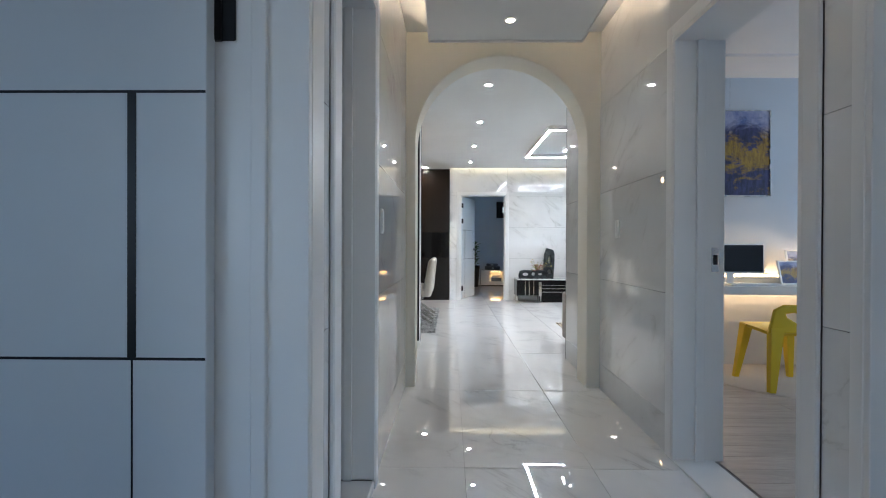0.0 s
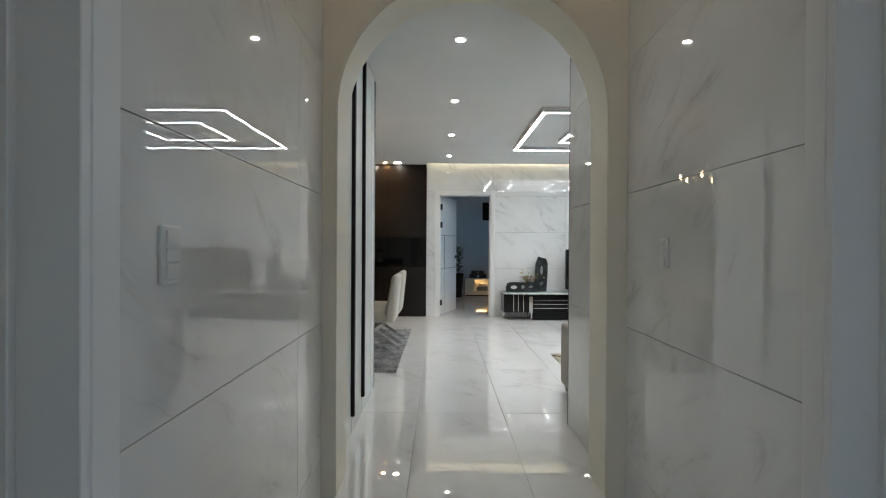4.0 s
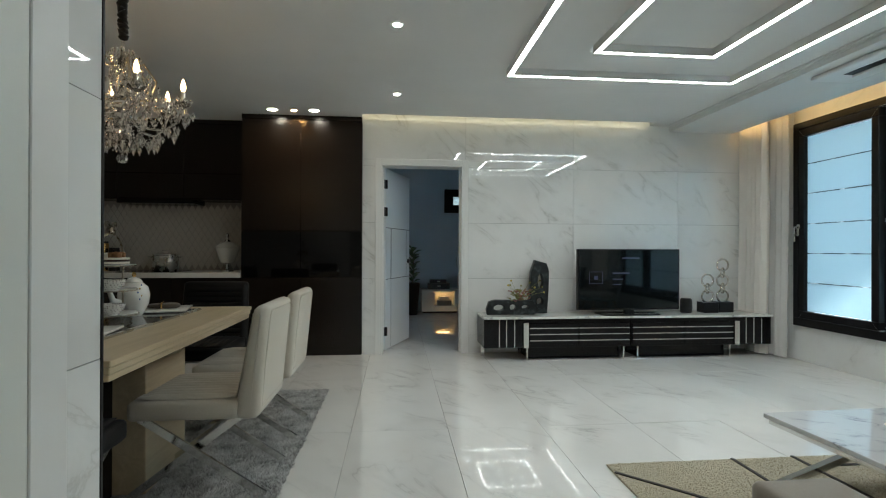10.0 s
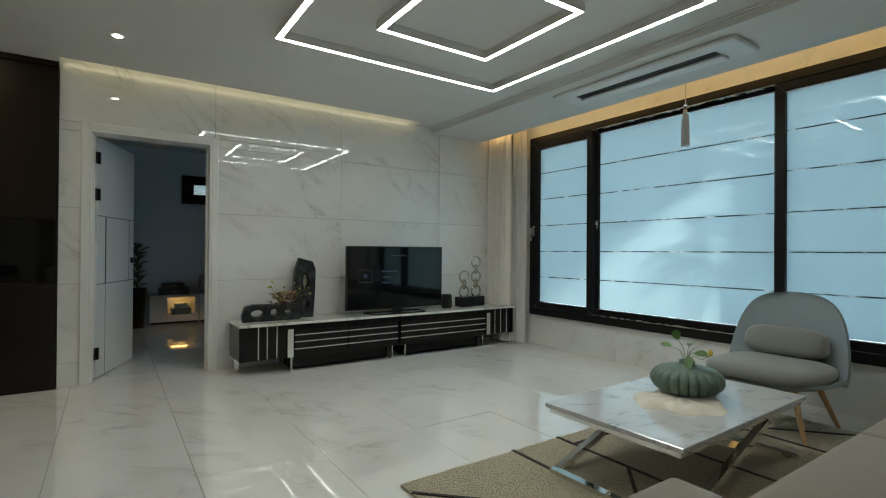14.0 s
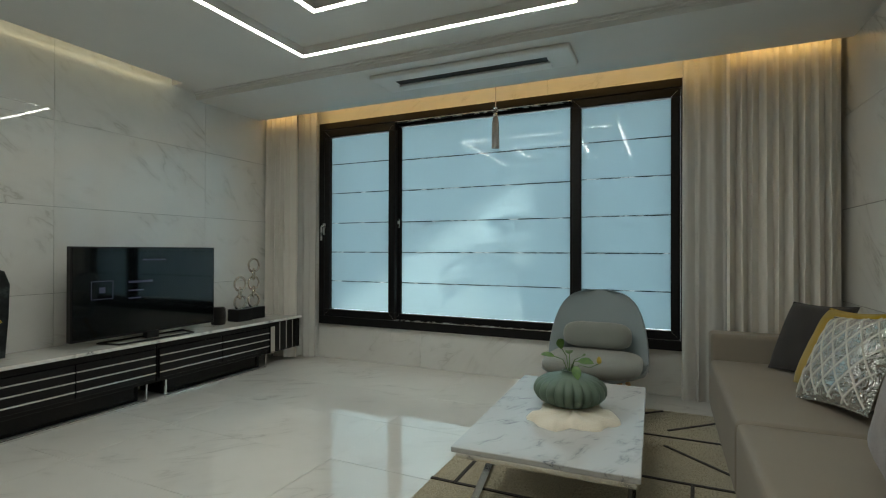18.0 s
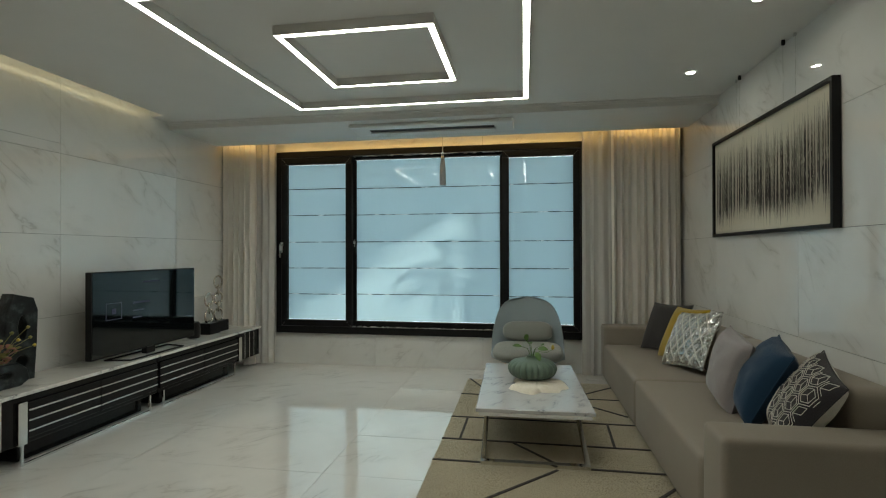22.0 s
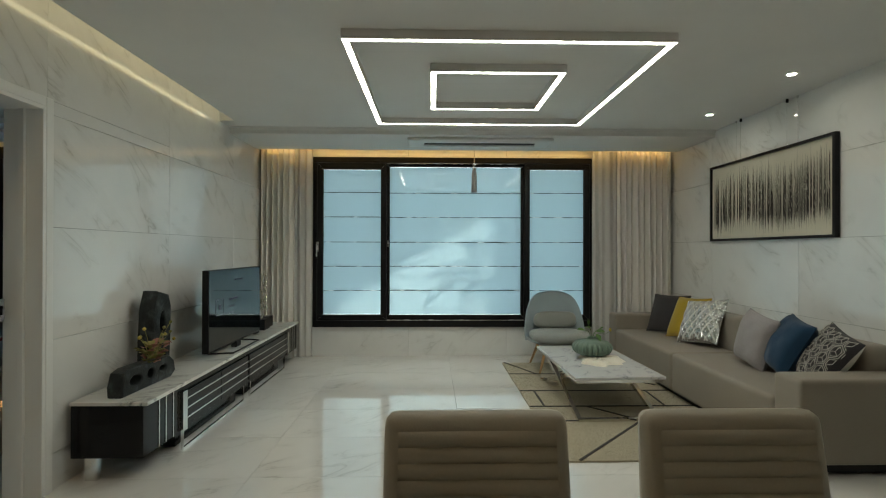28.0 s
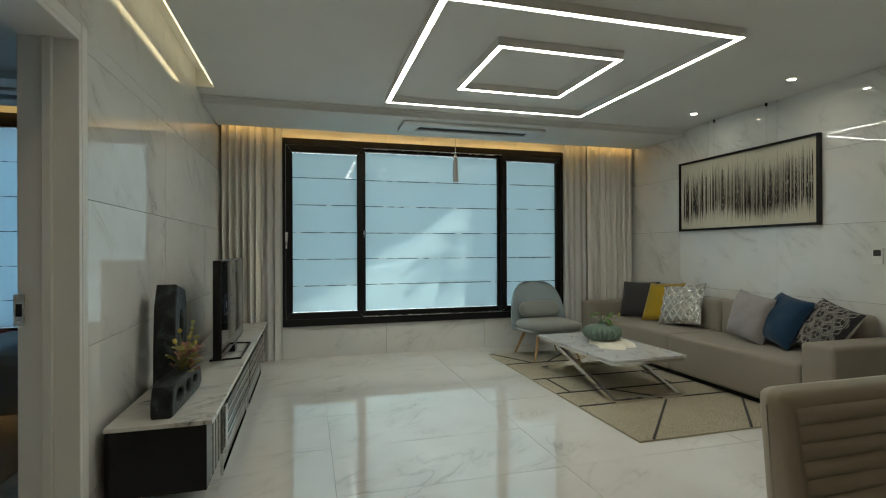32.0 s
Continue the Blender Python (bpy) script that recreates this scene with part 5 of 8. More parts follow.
def cabinet(name, x0, x1, y0, y1, z0, z1, doors, label, group="kitchen cabinets", glass=()):
    """A cabinet whose doors (x0, x1, z0, z1) stand on its front at y0."""
    c = thing(name, (0, 0, z0), label, "cabinet", group)
    part("body", boxes((x0, y0 + 0.022, 0, x1, y1, z1 - z0)), M_ESPRESSO, c)
    for i, (a, b, p, q) in enumerate(doors):
        part("door", box(bmesh.new(), a + 0.0015, y0, p - z0 + 0.0015, b - 0.0015, y0 + 0.0205, q - z0 - 0.0015, 0.0015), M_OVEN if i in glass else M_ESPRESSO, c, "black glass appliance front" if i in glass else "")
    return c


xm = -0.67
cabinet("tall_cabinet", xm, -0.025, 9.655, 10.29, 0, 2.535, [(xm, -0.025, 1.345, 2.50), (xm, -0.025, 0.845, 1.335), (xm, -0.025, 0.09, 0.835)], "tall glossy espresso cabinet with a black glass oven", glass=(1,))
cabinet("tall_cabinet", -1.285, xm, 9.655, 10.29, 0, 2.535, [(-1.285, xm, 1.345, 2.50), (-1.285, xm, 0.845, 1.335), (-1.285, xm, 0.09, 0.835)], "tall glossy espresso cabinet with a black glass panel", glass=(1,))
solid("cabinet_cornice", boxes((-1.285, 9.66, 2.5365, -0.025, 9.69, CEIL)), M_ESPRESSO, "espresso filler above the tall cabinets", "cabinet trim")
for i in range(4):
    a, b = -1.287 - 0.70 * (i + 1), -1.287 - 0.70 * i
    cabinet("wall_cabinet", a, b - 0.002, 9.95, 10.29, 1.69, 2.535, [(a, b - 0.002, 1.70, 1.975), (a, b - 0.002, 1.98, 2.50)], "glossy espresso wall cabinet")
    cabinet("base_cabinet", a, b - 0.002, 9.65, 10.29, 0.0, 0.840, [(a, b - 0.002, 0.09, 0.455), (a, b - 0.002, 0.46, 0.828)], "glossy espresso base cabinet")
solid("cabinet_cornice", boxes((-4.08, 9.955, 2.5365, -1.288, 9.98, CEIL)), M_ESPRESSO, "espresso filler above the wall cabinets", "cabinet trim")
M_QUARTZ = paint("white_quartz", (0.74, 0.72, 0.68), 0.2, 60, 0.00005)
solid("worktop", box(bmesh.new(), -4.09, 9.62, 0.842, -1.288, 10.29, 0.895, 0.003), M_QUARTZ, "white quartz kitchen worktop", "worktop")


# ---- outside the window: ground, added sun-blocking wall and palm ----
M_EARTH = paint("pale_paving", (0.48, 0.47, 0.45), 0.9, 20, 0.004, 0.25)
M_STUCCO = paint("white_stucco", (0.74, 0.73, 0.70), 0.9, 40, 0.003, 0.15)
solid("ground", boxes((4.80, -60, -0.5, 160, 80, -0.16), (-160, -160, -0.9, 160, 160, -0.6)), M_EARTH, "pale paved ground outside", kind="structure")
# unseen blocker: its opening gives the sun patch on the panes a diagonal edge
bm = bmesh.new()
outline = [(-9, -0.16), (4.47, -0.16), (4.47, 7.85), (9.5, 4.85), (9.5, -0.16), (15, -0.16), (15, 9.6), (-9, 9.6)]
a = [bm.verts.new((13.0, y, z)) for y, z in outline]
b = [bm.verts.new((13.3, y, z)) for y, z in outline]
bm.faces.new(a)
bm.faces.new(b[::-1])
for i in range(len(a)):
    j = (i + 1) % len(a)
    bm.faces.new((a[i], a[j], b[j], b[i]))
solid("carport_wall", bm, M_STUCCO, "unseen stuccoed wall with a sloping opening, added to shape the sunlight", "building")
M_LEAF = Mat("plant_leaf", (0.06, 0.11, 0.04), 0.45)
_c = M_LEAF.coords()
M_LEAF.colour(M_LEAF.ramp(M_LEAF.noise(_c, 22, 4), [(0.3, (0.035, 0.075, 0.025)), (0.7, (0.10, 0.17, 0.06))]))
M_LEAF.b.inputs["Subsurface Weight"].default_value = 0.0
M_LEAF = M_LEAF.m
M_BARK = paint("palm_bark", (0.16, 0.12, 0.08), 0.9, 30, 0.006, 0.3)


def blade(bm, base, d, up, length, width, bend, n=6, fold=0.25):
    """A leaf: starts at base, runs along d, droops by bend, with a folded midrib."""
    d, up = Vector(d).normalized(), Vector(up).normalized()
    side = d.cross(up).normalized()
    prev = None
    p = Vector(base)
    for i in range(n + 1):
        u = i / n
        w = width * (math.sin(math.pi * min(1, 0.06 + 0.94 * u)) ** 0.8) * (1 if u < 1 else 0.02)
        q = p + d * length * u - up * bend * u * u
        row = [bm.verts.new(q - side * w / 2 + up * w * fold), bm.verts.new(q), bm.verts.new(q + side * w / 2 + up * w * fold)]
        if prev:
            bm.faces.new((prev[0], prev[1], row[1], row[0]))
            bm.faces.new((prev[1], prev[2], row[2], row[1]))
        prev = row
    return bm


palm = thing("palm", (5.75, 6.50, -0.16), "garden palm with arching fronds outside the window", "palm")
part("trunk", tube(bmesh.new(), [(0, 0, 0), (0.02, 0.02, 0.9), (0.0, 0.05, 1.9)], [0.07, 0.055, 0.045], 12), M_BARK, palm, "", 50)
rnd = random.Random(2)
for i in range(7):
    a = math.tau * i / 7 + rnd.uniform(-0.2, 0.2)
    bm = bmesh.new()
    d0 = Vector((math.cos(a), math.sin(a), 0.7)).normalized()
    for k in range(16):
        u = 0.15 + 0.85 * k / 15
        p = Vector((0, 0.05, 1.9)) + d0 * 0.95 * u - Vector((0, 0, 0.55 * u * u))
        for s in (-1, 1):
            sd = Vector((-math.sin(a), math.cos(a), -0.2)) * s
            blade(bm, p, sd + d0 * 0.7, (0, 0, 1), 0.34 * (1 - 0.5 * u), 0.035, 0.10, 3)
    tube(bm, [Vector((0, 0.05, 1.9)) + d0 * 0.95 * u - Vector((0, 0, 0.55 * u * u)) for u in (0, 0.25, 0.5, 0.75, 1)], 0.008, 5)
    part("frond", bm, M_LEAF, palm)

# ---- corridor: closet doors behind the arch, switches ----
M_CLOSET = paint("pale_grey_closet_film", (0.72, 0.735, 0.69), 0.38, 200, 0.00008)
cl = thing("closet", (XC - 0.012, 0, 0), "pale grey built-in closet doors with dark vertical grip profiles", "closet")
for a, b in ((3.945, 4.402), (4.438, 4.804), (4.840, 5.265)):
    part("door", box(bmesh.new(), -0.006, a + 0.001, 0.012, 0.016, b - 0.001, 2.575, 0.0015), M_CLOSET, cl)
for a, b in ((4.402, 4.438), (4.804, 4.840)):
    pr = part("grip_profile", box(bmesh.new(), -0.006, a, 0.13, 0.038, b, 2.575, 0.002), M_BLACK, cl, "dark vertical grip profile")
part("side_frame", box(bmesh.new(), -0.006, 5.267, 0.0, 0.018, 5.372, 2.575, 0.002), M_WHITE, cl, "white side frame")
part("plinth", boxes((-0.006, 3.945, 0.0, 0.012, 5.265, 0.011)), M_WHITE, cl)
for a, b in ((4.402, 4.438), (4.804, 4.840)):
    part("filler", boxes((-0.006, a, 0.012, 0.014, b, 0.1295)), M_CLOSET, cl)
solid("corner_trim", boxes((XC - 0.005, 5.4955, 0, XC + 0.002, 5.503, CEIL)), M_BLACK, "dark metal corner trim", kind="structure")
solid("corner_trim", boxes((XE - 0.002, YS + 0.001, 0, XE + 0.004, YS + 0.007, CEIL)), M_BLACK, "dark metal corner trim", kind="structure")


def switch(x, y, z, side, label):
    s = thing("light_switch", (x, y, z), label, "light switch", "wall switches")
    part("plate", box(bmesh.new(), min(0, 0.009 * side), -0.035, 0.0, max(0, 0.009 * side), 0.035, 0.12, 0.003, 2), M_PLASTIC, s)
    for i in range(3):
        part("rocker", box(bmesh.new(), min(0.008 * side, 0.013 * side), -0.022, 0.01 + i * 0.0345, max(0.008 * side, 0.013 * side), 0.022, 0.041 + i * 0.0345, 0.0015), M_WHITE, s)


switch(XR, 3.275, 1.116, -1, "white three-way light switch on the marble wall")
switch(XL, 2.36, 1.117, 1, "white three-way light switch on the marble wall")

# ---- sofa cushions ----
M_DARKGREY = fabric("charcoal_linen", (0.045, 0.043, 0.046), 600, 0.9, 0.2)
M_MUSTARD = fabric("mustard_velvet", (0.42, 0.28, 0.012), 500, 0.8, 0.1, 0.0005, 0.4)
M_HEATHER = fabric("heather_grey_linen", (0.34, 0.315, 0.32), 420, 0.9, 0.35, 0.001)
M_NAVY = fabric("navy_cotton", (0.012, 0.045, 0.095), 500, 0.85, 0.15)
M_CHARPAT = fabric("charcoal_weave", (0.035, 0.032, 0.036), 300, 0.9, 0.3)
M_FOIL = Mat("crinkled_silver_foil", (0.74, 0.74, 0.73), 0.07, 1.0)
_c = M_FOIL.coords()
M_FOIL.bump(M_FOIL.noise(_c, 13, 3, 0.55, 1.2), 0.05)
M_FOIL = M_FOIL.m
M_CORD = fabric("ivory_cord", (0.70, 0.68, 0.62), 500)


def pillow_point(u, v, w, h, t):
    """Front surface of a square cushion at u, v in -1..1, with pulled-out corners."""
    e = (1 - abs(u) ** 2.6) * (1 - abs(v) ** 2.6)
    pinch = 1 - 0.07 * (1 - abs(v) ** 2) * abs(u) ** 4
    pinch2 = 1 - 0.07 * (1 - abs(u) ** 2) * abs(v) ** 4
    return Vector((u * w / 2 * pinch, -t / 2 * max(0.0, e) ** 0.42, v * h / 2 * pinch2))


def pillow(name, at, turn, tilt, mat, label, w=0.44, h=0.44, t=0.17, roll=0.0, seed=1, back=None):
    p = thing(name, (0, 0, 0), label, "cushion", "sofa cushions")
    p.matrix_world = pose(*at, 0, 0, -turn) @ pose(0, 0, 0, -tilt, 0, 0) @ pose(0, 0, 0, 0, roll, 0)
    n = 22
    for s in (1, -1):
        bm = bmesh.new()
        g = []
        for i in range(n + 1):
            row = []
            for j in range(n + 1):
                u, v = -1 + 2 * i / n, -1 + 2 * j / n
                q = pillow_point(u, v, w, h, t)
                q.y *= s * (1 + 0.10 * noise.noise(Vector((u * 2.2 + seed, v * 2.2, s))))
                row.append(bm.verts.new(q))
            g.append(row)
        for a, b in zip(g, g[1:]):
            for k in range(n):
                bm.faces.new((a[k], a[k + 1], b[k + 1], b[k]))
        part("front_cover" if s > 0 else "back_cover", bm, mat if s > 0 or back is None else back, p, "", 70)
    seam = [pillow_point(u, v, w, h, t) for u, v in [(-1 + 0.2 * k, -1) for k in range(10)] + [(1, -1 + 0.2 * k) for k in range(10)] + [(1 - 0.2 * k, 1) for k in range(10)] + [(-1, 1 - 0.2 * k) for k in range(10)]]
    part("piping", tube(bmesh.new(), seam, 0.004, 6, True), mat, p, "", 60)
    return p


def cords(p, lines, w, h, t, mat, r, label, seed=1):
    for pts in lines:
        out = []
        for (u0, v0), (u1, v1) in zip(pts, pts[1:]):
            for k in range(6):
                f = k / 6
                out.append((u0 + (u1 - u0) * f, v0 + (v1 - v0) * f))
        out.append(pts[-1])
        path = []
        for u, v in out:
            q = pillow_point(u, v, w, h, t)
            q.y *= (1 + 0.10 * noise.noise(Vector((u * 2.2 + seed, v * 2.2, 1))))
            q.y -= 0.001
            path.append(q)
        part("stitch_line", tube(bmesh.new(), path, r, 5), mat, p, label)


SZ = 0.405
pillow("cushion", (3.862, 4.955, SZ + 0.213), 149, 25, M_DARKGREY, "charcoal linen cushion leaning on the sofa", 0.43, 0.45, 0.14, -2, 2)
pillow("cushion", (3.49, 4.925, SZ + 0.216), 165, 26, M_MUSTARD, "mustard velvet cushion leaning on the sofa", 0.43, 0.46, 0.14, -3, 3)
pf = pillow("cushion", (3.155, 4.965, SZ + 0.226), 164, 28, M_FOIL, "crinkled silver cushion with ivory diamond cords", 0.46, 0.46, 0.15, -8, 4)
dl = []
for k in range(-3, 4):
    c = k * 0.56
    pts = [(max(-0.97, min(0.97, x)), max(-0.97, min(0.97, c + 1.5 * x))) for x in (-0.97, 0.97)]
    for sg in (1, -1):
        xs = [x for x in [(-0.97 + 0.0485 * i) for i in range(41)] if abs(c + sg * 1.5 * x) <= 0.97]
        if len(xs) > 4:
            dl.append([(x, c + sg * 1.5 * x) for x in (xs[0], xs[len(xs) // 2], xs[-1])])
cords(pf, dl, 0.46, 0.46, 0.15, M_CORD, 0.0042, "ivory cord", 4)
pillow("cushion", (2.255, 5.035, SZ + 0.212), 184, 13, M_HEATHER, "heather grey linen cushion leaning on the sofa", 0.40, 0.42, 0.19, 8, 5)
pillow("cushion", (1.99, 4.975, SZ + 0.218), 193, 26, M_NAVY, "navy blue cotton cushion leaning on the sofa", 0.40, 0.43, 0.20, 8, 6)
pp = pillow("cushion", (1.672, 4.948, SZ + 0.197), 191, 31, M_CHARPAT, "charcoal cushion with white hexagon lines and ivory back", 0.43, 0.42, 0.15, 13, 7, M_CORD)
bm = bmesh.new()


def on_cover(u, v):
    q = pillow_point(u, v, 0.43, 0.42, 0.15)
    q.y = q.y * (1 + 0.10 * noise.noise(Vector((u * 2.2 + 7, v * 2.2, 1)))) - 0.001
    return q


for row in range(-4, 5):
    for col in range(-4, 5):
        cu, cv = 0.44 * (col + 0.5 * (row % 2)), 0.382 * row
        segs = []
        for rr in (0.253, 0.19):
            h6 = [(cu + rr * math.sin(k * math.pi / 3), cv + rr * math.cos(k * math.pi / 3)) for k in range(7)]
            segs += list(zip(h6, h6[1:]))
        segs += [((cu, cv), (cu + 0.19 * math.sin(k * math.tau / 3), cv + 0.19 * math.cos(k * math.tau / 3))) for k in range(3)]
        for (u0, v0), (u1, v1) in segs:
            if max(abs(u0), abs(v0), abs(u1), abs(v1)) < 0.96:
                tube(bm, [on_cover(u0 + (u1 - u0) * f, v0 + (v1 - v0) * f) for f in (0, 0.5, 1)], 0.0017, 4)
part("stitched_pattern", bm, M_CORD, pp, "white hexagon lines")

# ---- coffee table: fur mat and ribbed vase with a sprig ----
M_FUR = fabric("cream_fur", (0.86, 0.80, 0.68), 200, 0.95, 0.10, 0.004, 0.6)
TT = 0.3545
fur = thing("fur_mat", (2.70, 6.135, TT), "small cream fur mat on the coffee table", "mat")
bm = bmesh.new()
rnd = random.Random(11)
rings_f = []
for j in range(7):
    ring_v = []
    for k in range(44):
        a = math.tau * k / 44
        rr = (0.198 + 0.028 * math.sin(3 * a + 0.6) + 0.016 * math.sin(7 * a) + 0.008 * math.sin(13 * a)) * (j / 6) ** 0.8
        z = 0.036 * (1 - (j / 6) ** 12) * (0.8 + 0.2 * math.sin(9 * a + 1)) + (0.0025 * rnd.random() if 0 < j < 6 else 0.001)
        ring_v.append(bm.verts.new((rr * math.cos(a) * 1.16, rr * math.sin(a) * 0.94, z)) if j else None)
    rings_f.append(ring_v)
c0 = bm.verts.new((0, 0, 0.032))
for k in range(44):
    bm.faces.new((c0, rings_f[1][k], rings_f[1][(k + 1) % 44]))
    for j in range(1, 6):
        bm.faces.new((rings_f[j][k], rings_f[j + 1][k], rings_f[j + 1][(k + 1) % 44], rings_f[j][(k + 1) % 44]))
part("pelt", bm, M_FUR, fur, "", 60)
M_CELADON = paint("matt_green_ceramic", (0.13, 0.19, 0.15), 0.45, 120, 0.0003, 0.2)
vs = thing("vase", (2.80, 6.165, TT + 0.027), "squat ribbed green ceramic vase on the fur mat", "vase")
prof = [(0.0, 0.0), (0.085, 0.0), (0.112, 0.006), (0.140, 0.020), (0.160, 0.040), (0.170, 0.062), (0.170, 0.084), (0.160, 0.106), (0.138, 0.124), (0.108, 0.134), (0.074, 0.139),
        (0.050, 0.143), (0.040, 0.149), (0.036, 0.157), (0.038, 0.166), (0.032, 0.166), (0.029, 0.150), (0.0, 0.146)]
part("body", lathe(bmesh.new(), prof, 220, ripple=lambda a, z: 1 + (0.125 * (abs(math.sin(11 * a)) ** 0.55) - 0.085) * min(1.0, 40 * z, max(0.25, 12 * (0.165 - z)))), M_CELADON, vs, "", 80)
sprig = thing("plant_sprig", (2.80, 6.165, TT + 0.193), "green leafy sprig in the vase", "plant")
M_SPRIG = Mat("fresh_leaf", (0.16, 0.26, 0.06), 0.4)
M_SPRIG.colour(M_SPRIG.ramp(M_SPRIG.noise(M_SPRIG.coords(), 40, 3), [(0.3, (0.035, 0.11, 0.02)), (0.7, (0.10, 0.20, 0.035))]))
M_SPRIG = M_SPRIG.m
M_BUD = paint("yellow_bud", (0.55, 0.42, 0.08), 0.5)
for ax, ay, az, ln, wd, dx, dy, dz in ((-0.02, 0.035, 0.105, 0.066, 0.046, -0.3, 0.2, 0.9), (-0.015, 0.075, 0.062, 0.070, 0.036, -0.1, 1.0, 0.25), (0.0, -0.04, 0.045, 0.078, 0.050, -0.2, -1.0, 0.12),
                                       (-0.03, -0.055, 0.072, 0.05, 0.034, -0.6, -0.5, 0.5), (-0.03, -0.03, 0.025, 0.070, 0.046, -0.9, -0.4, -0.75), (0.04, 0.01, 0.07, 0.058, 0.04, 0.9, 0.2, 0.3)):
    p1 = Vector((ax, ay, az))
    part("stem", tube(bmesh.new(), [(0, 0, -0.03), tuple(p1 * 0.45 + Vector((0, 0, 0.022))), tuple(p1)], 0.0019, 6), M_SPRIG, sprig, "", 60)
    part("leaf", blade(bmesh.new(), p1, (dx, dy, dz), (-0.5, 0.0, 0.86), ln, wd, 0.014, 8, 0.14), M_SPRIG, sprig, "", 60)
part("stem", tube(bmesh.new(), [(0, 0, -0.03), (-0.03, -0.05, 0.035), (-0.04, -0.10, 0.028), (-0.05, -0.145, 0.055)], 0.0018, 6), M_SPRIG, sprig, "", 60)
part("bud", lathe(bmesh.new(), [(0, 0), (0.011, 0.010), (0.012, 0.022), (0.006, 0.034), (0, 0.038)], 12, (-0.05, -0.145, 0.05)), M_BUD, sprig, "yellow flower bud", 60)

# flowers in the bronze planter
fl = thing("flower_arrangement", (1.66, 9.425, 0.57), "succulent and berry flower arrangement in the planter", "flowers")
M_PINK = paint("dusty_pink_petal", (0.40, 0.17, 0.13), 0.5, 80, 0.0004, 0.3)
M_OLIVE = paint("olive_petal", (0.30, 0.29, 0.08), 0.5, 80, 0.0004, 0.3)
rnd = random.Random(21)
for i in range(60):
    a, r = rnd.uniform(0, math.tau), rnd.uniform(0.0, 0.09)
    base = Vector((0.14 * math.cos(a) * r / 0.09, 0.05 * math.sin(a) * r / 0.09, rnd.uniform(0.02, 0.13)))
    d = Vector((math.cos(a), math.sin(a) - 0.3, rnd.uniform(0.3, 1.1)))
    part("petal", blade(bmesh.new(), base, d, Vector((0, 0, 1)), rnd.uniform(0.042, 0.07), rnd.uniform(0.034, 0.052), 0.012, 4), M_PINK if i % 2 == 0 else M_OLIVE, fl, "", 60)
for i in range(9):
    a = rnd.uniform(-0.5, 2.4)
    tip = Vector((rnd.uniform(-0.2, 0.30), rnd.uniform(-0.08, 0.02), rnd.uniform(0.12, 0.26)))
    part("stem", tube(bmesh.new(), [(0, 0, 0), tuple(tip * 0.6 + Vector((0, 0, 0.03))), tuple(tip)], 0.0016, 5), M_OLIVE, fl)
    part("berry", lathe(bmesh.new(), [(0, -0.012), (0.011, -0.004), (0.011, 0.005), (0, 0.013)], 8, tuple(tip)), M_BUD if i % 2 else M_OLIVE, fl, "", 60)

# ---- dining table setting ----
TZ = 0.7495
M_MIRROR = Mat("smoked_mirror", (0.32, 0.33, 0.33), 0.08, 0.9).m
run = thing("table_runner", (-1.09, 6.95, TZ), "smoked mirror tray running along the table", "tray")
part("glass", box(bmesh.new(), -0.17, -0.60, 0.0005, 0.17, 0.60, 0.006, 0.001), M_MIRROR, run)
part("border", boxes((0.17, -0.62, 0.0005, 0.195, 0.62, 0.010), (-0.195, -0.62, 0.0005, -0.17, 0.62, 0.010), (-0.17, 0.60, 0.0005, 0.17, 0.62, 0.010), (-0.17, -0.62, 0.0005, 0.17, -0.60, 0.010)), M_STEEL, run, "silver border")
TZ2 = TZ + 0.0065
M_PORC = Mat("white_porcelain", (0.78, 0.77, 0.73), 0.12).m
M_ANTIQUE = metal("antique_silver", (0.36, 0.33, 0.27), 0.28)
cs = thing("cake_stand", (-1.135, 7.0, TZ2), "three-tier silver cake stand with a bow on its handle", "cake stand")
for z, r in ((0.035, 0.125), (0.162, 0.118), (0.290, 0.112)):
    part("tier", lathe(bmesh.new(), [(0.0, z), (r * 0.6, z), (r, z + 0.010), (r + 0.003, z + 0.014), (r, z + 0.015), (r * 0.6, z + 0.005), (0.0, z + 0.005)], 36), M_PORC, cs, "porcelain plate", 50)
    part("tier_ring", tube(bmesh.new(), [((r + 0.004) * math.cos(k * math.tau / 36), (r + 0.004) * math.sin(k * math.tau / 36), z + 0.006) for k in range(36)], 0.003, 6, True), M_ANTIQUE, cs, "silver ring", 60)
hoop = [(0, -0.117, 0.02), (0, -0.117, 0.30)] + [(0, -0.117 * math.cos(math.pi * k / 18), 0.34 + 0.125 * math.sin(math.pi * k / 18)) for k in range(19)] + [(0, 0.117, 0.30), (0, 0.117, 0.02)]
part("handle", tube(bmesh.new(), hoop, 0.0052, 8), M_ANTIQUE, cs, "arched silver handle", 60)
bw = part("bow_knot", lathe(bmesh.new(), [(0, 0.462), (0.018, 0.464), (0.020, 0.472), (0.013, 0.480), (0.015, 0.486), (0.007, 0.496), (0.008, 0.502), (0, 0.512)], 16), M_ANTIQUE, cs, "silver bow knot", 60)


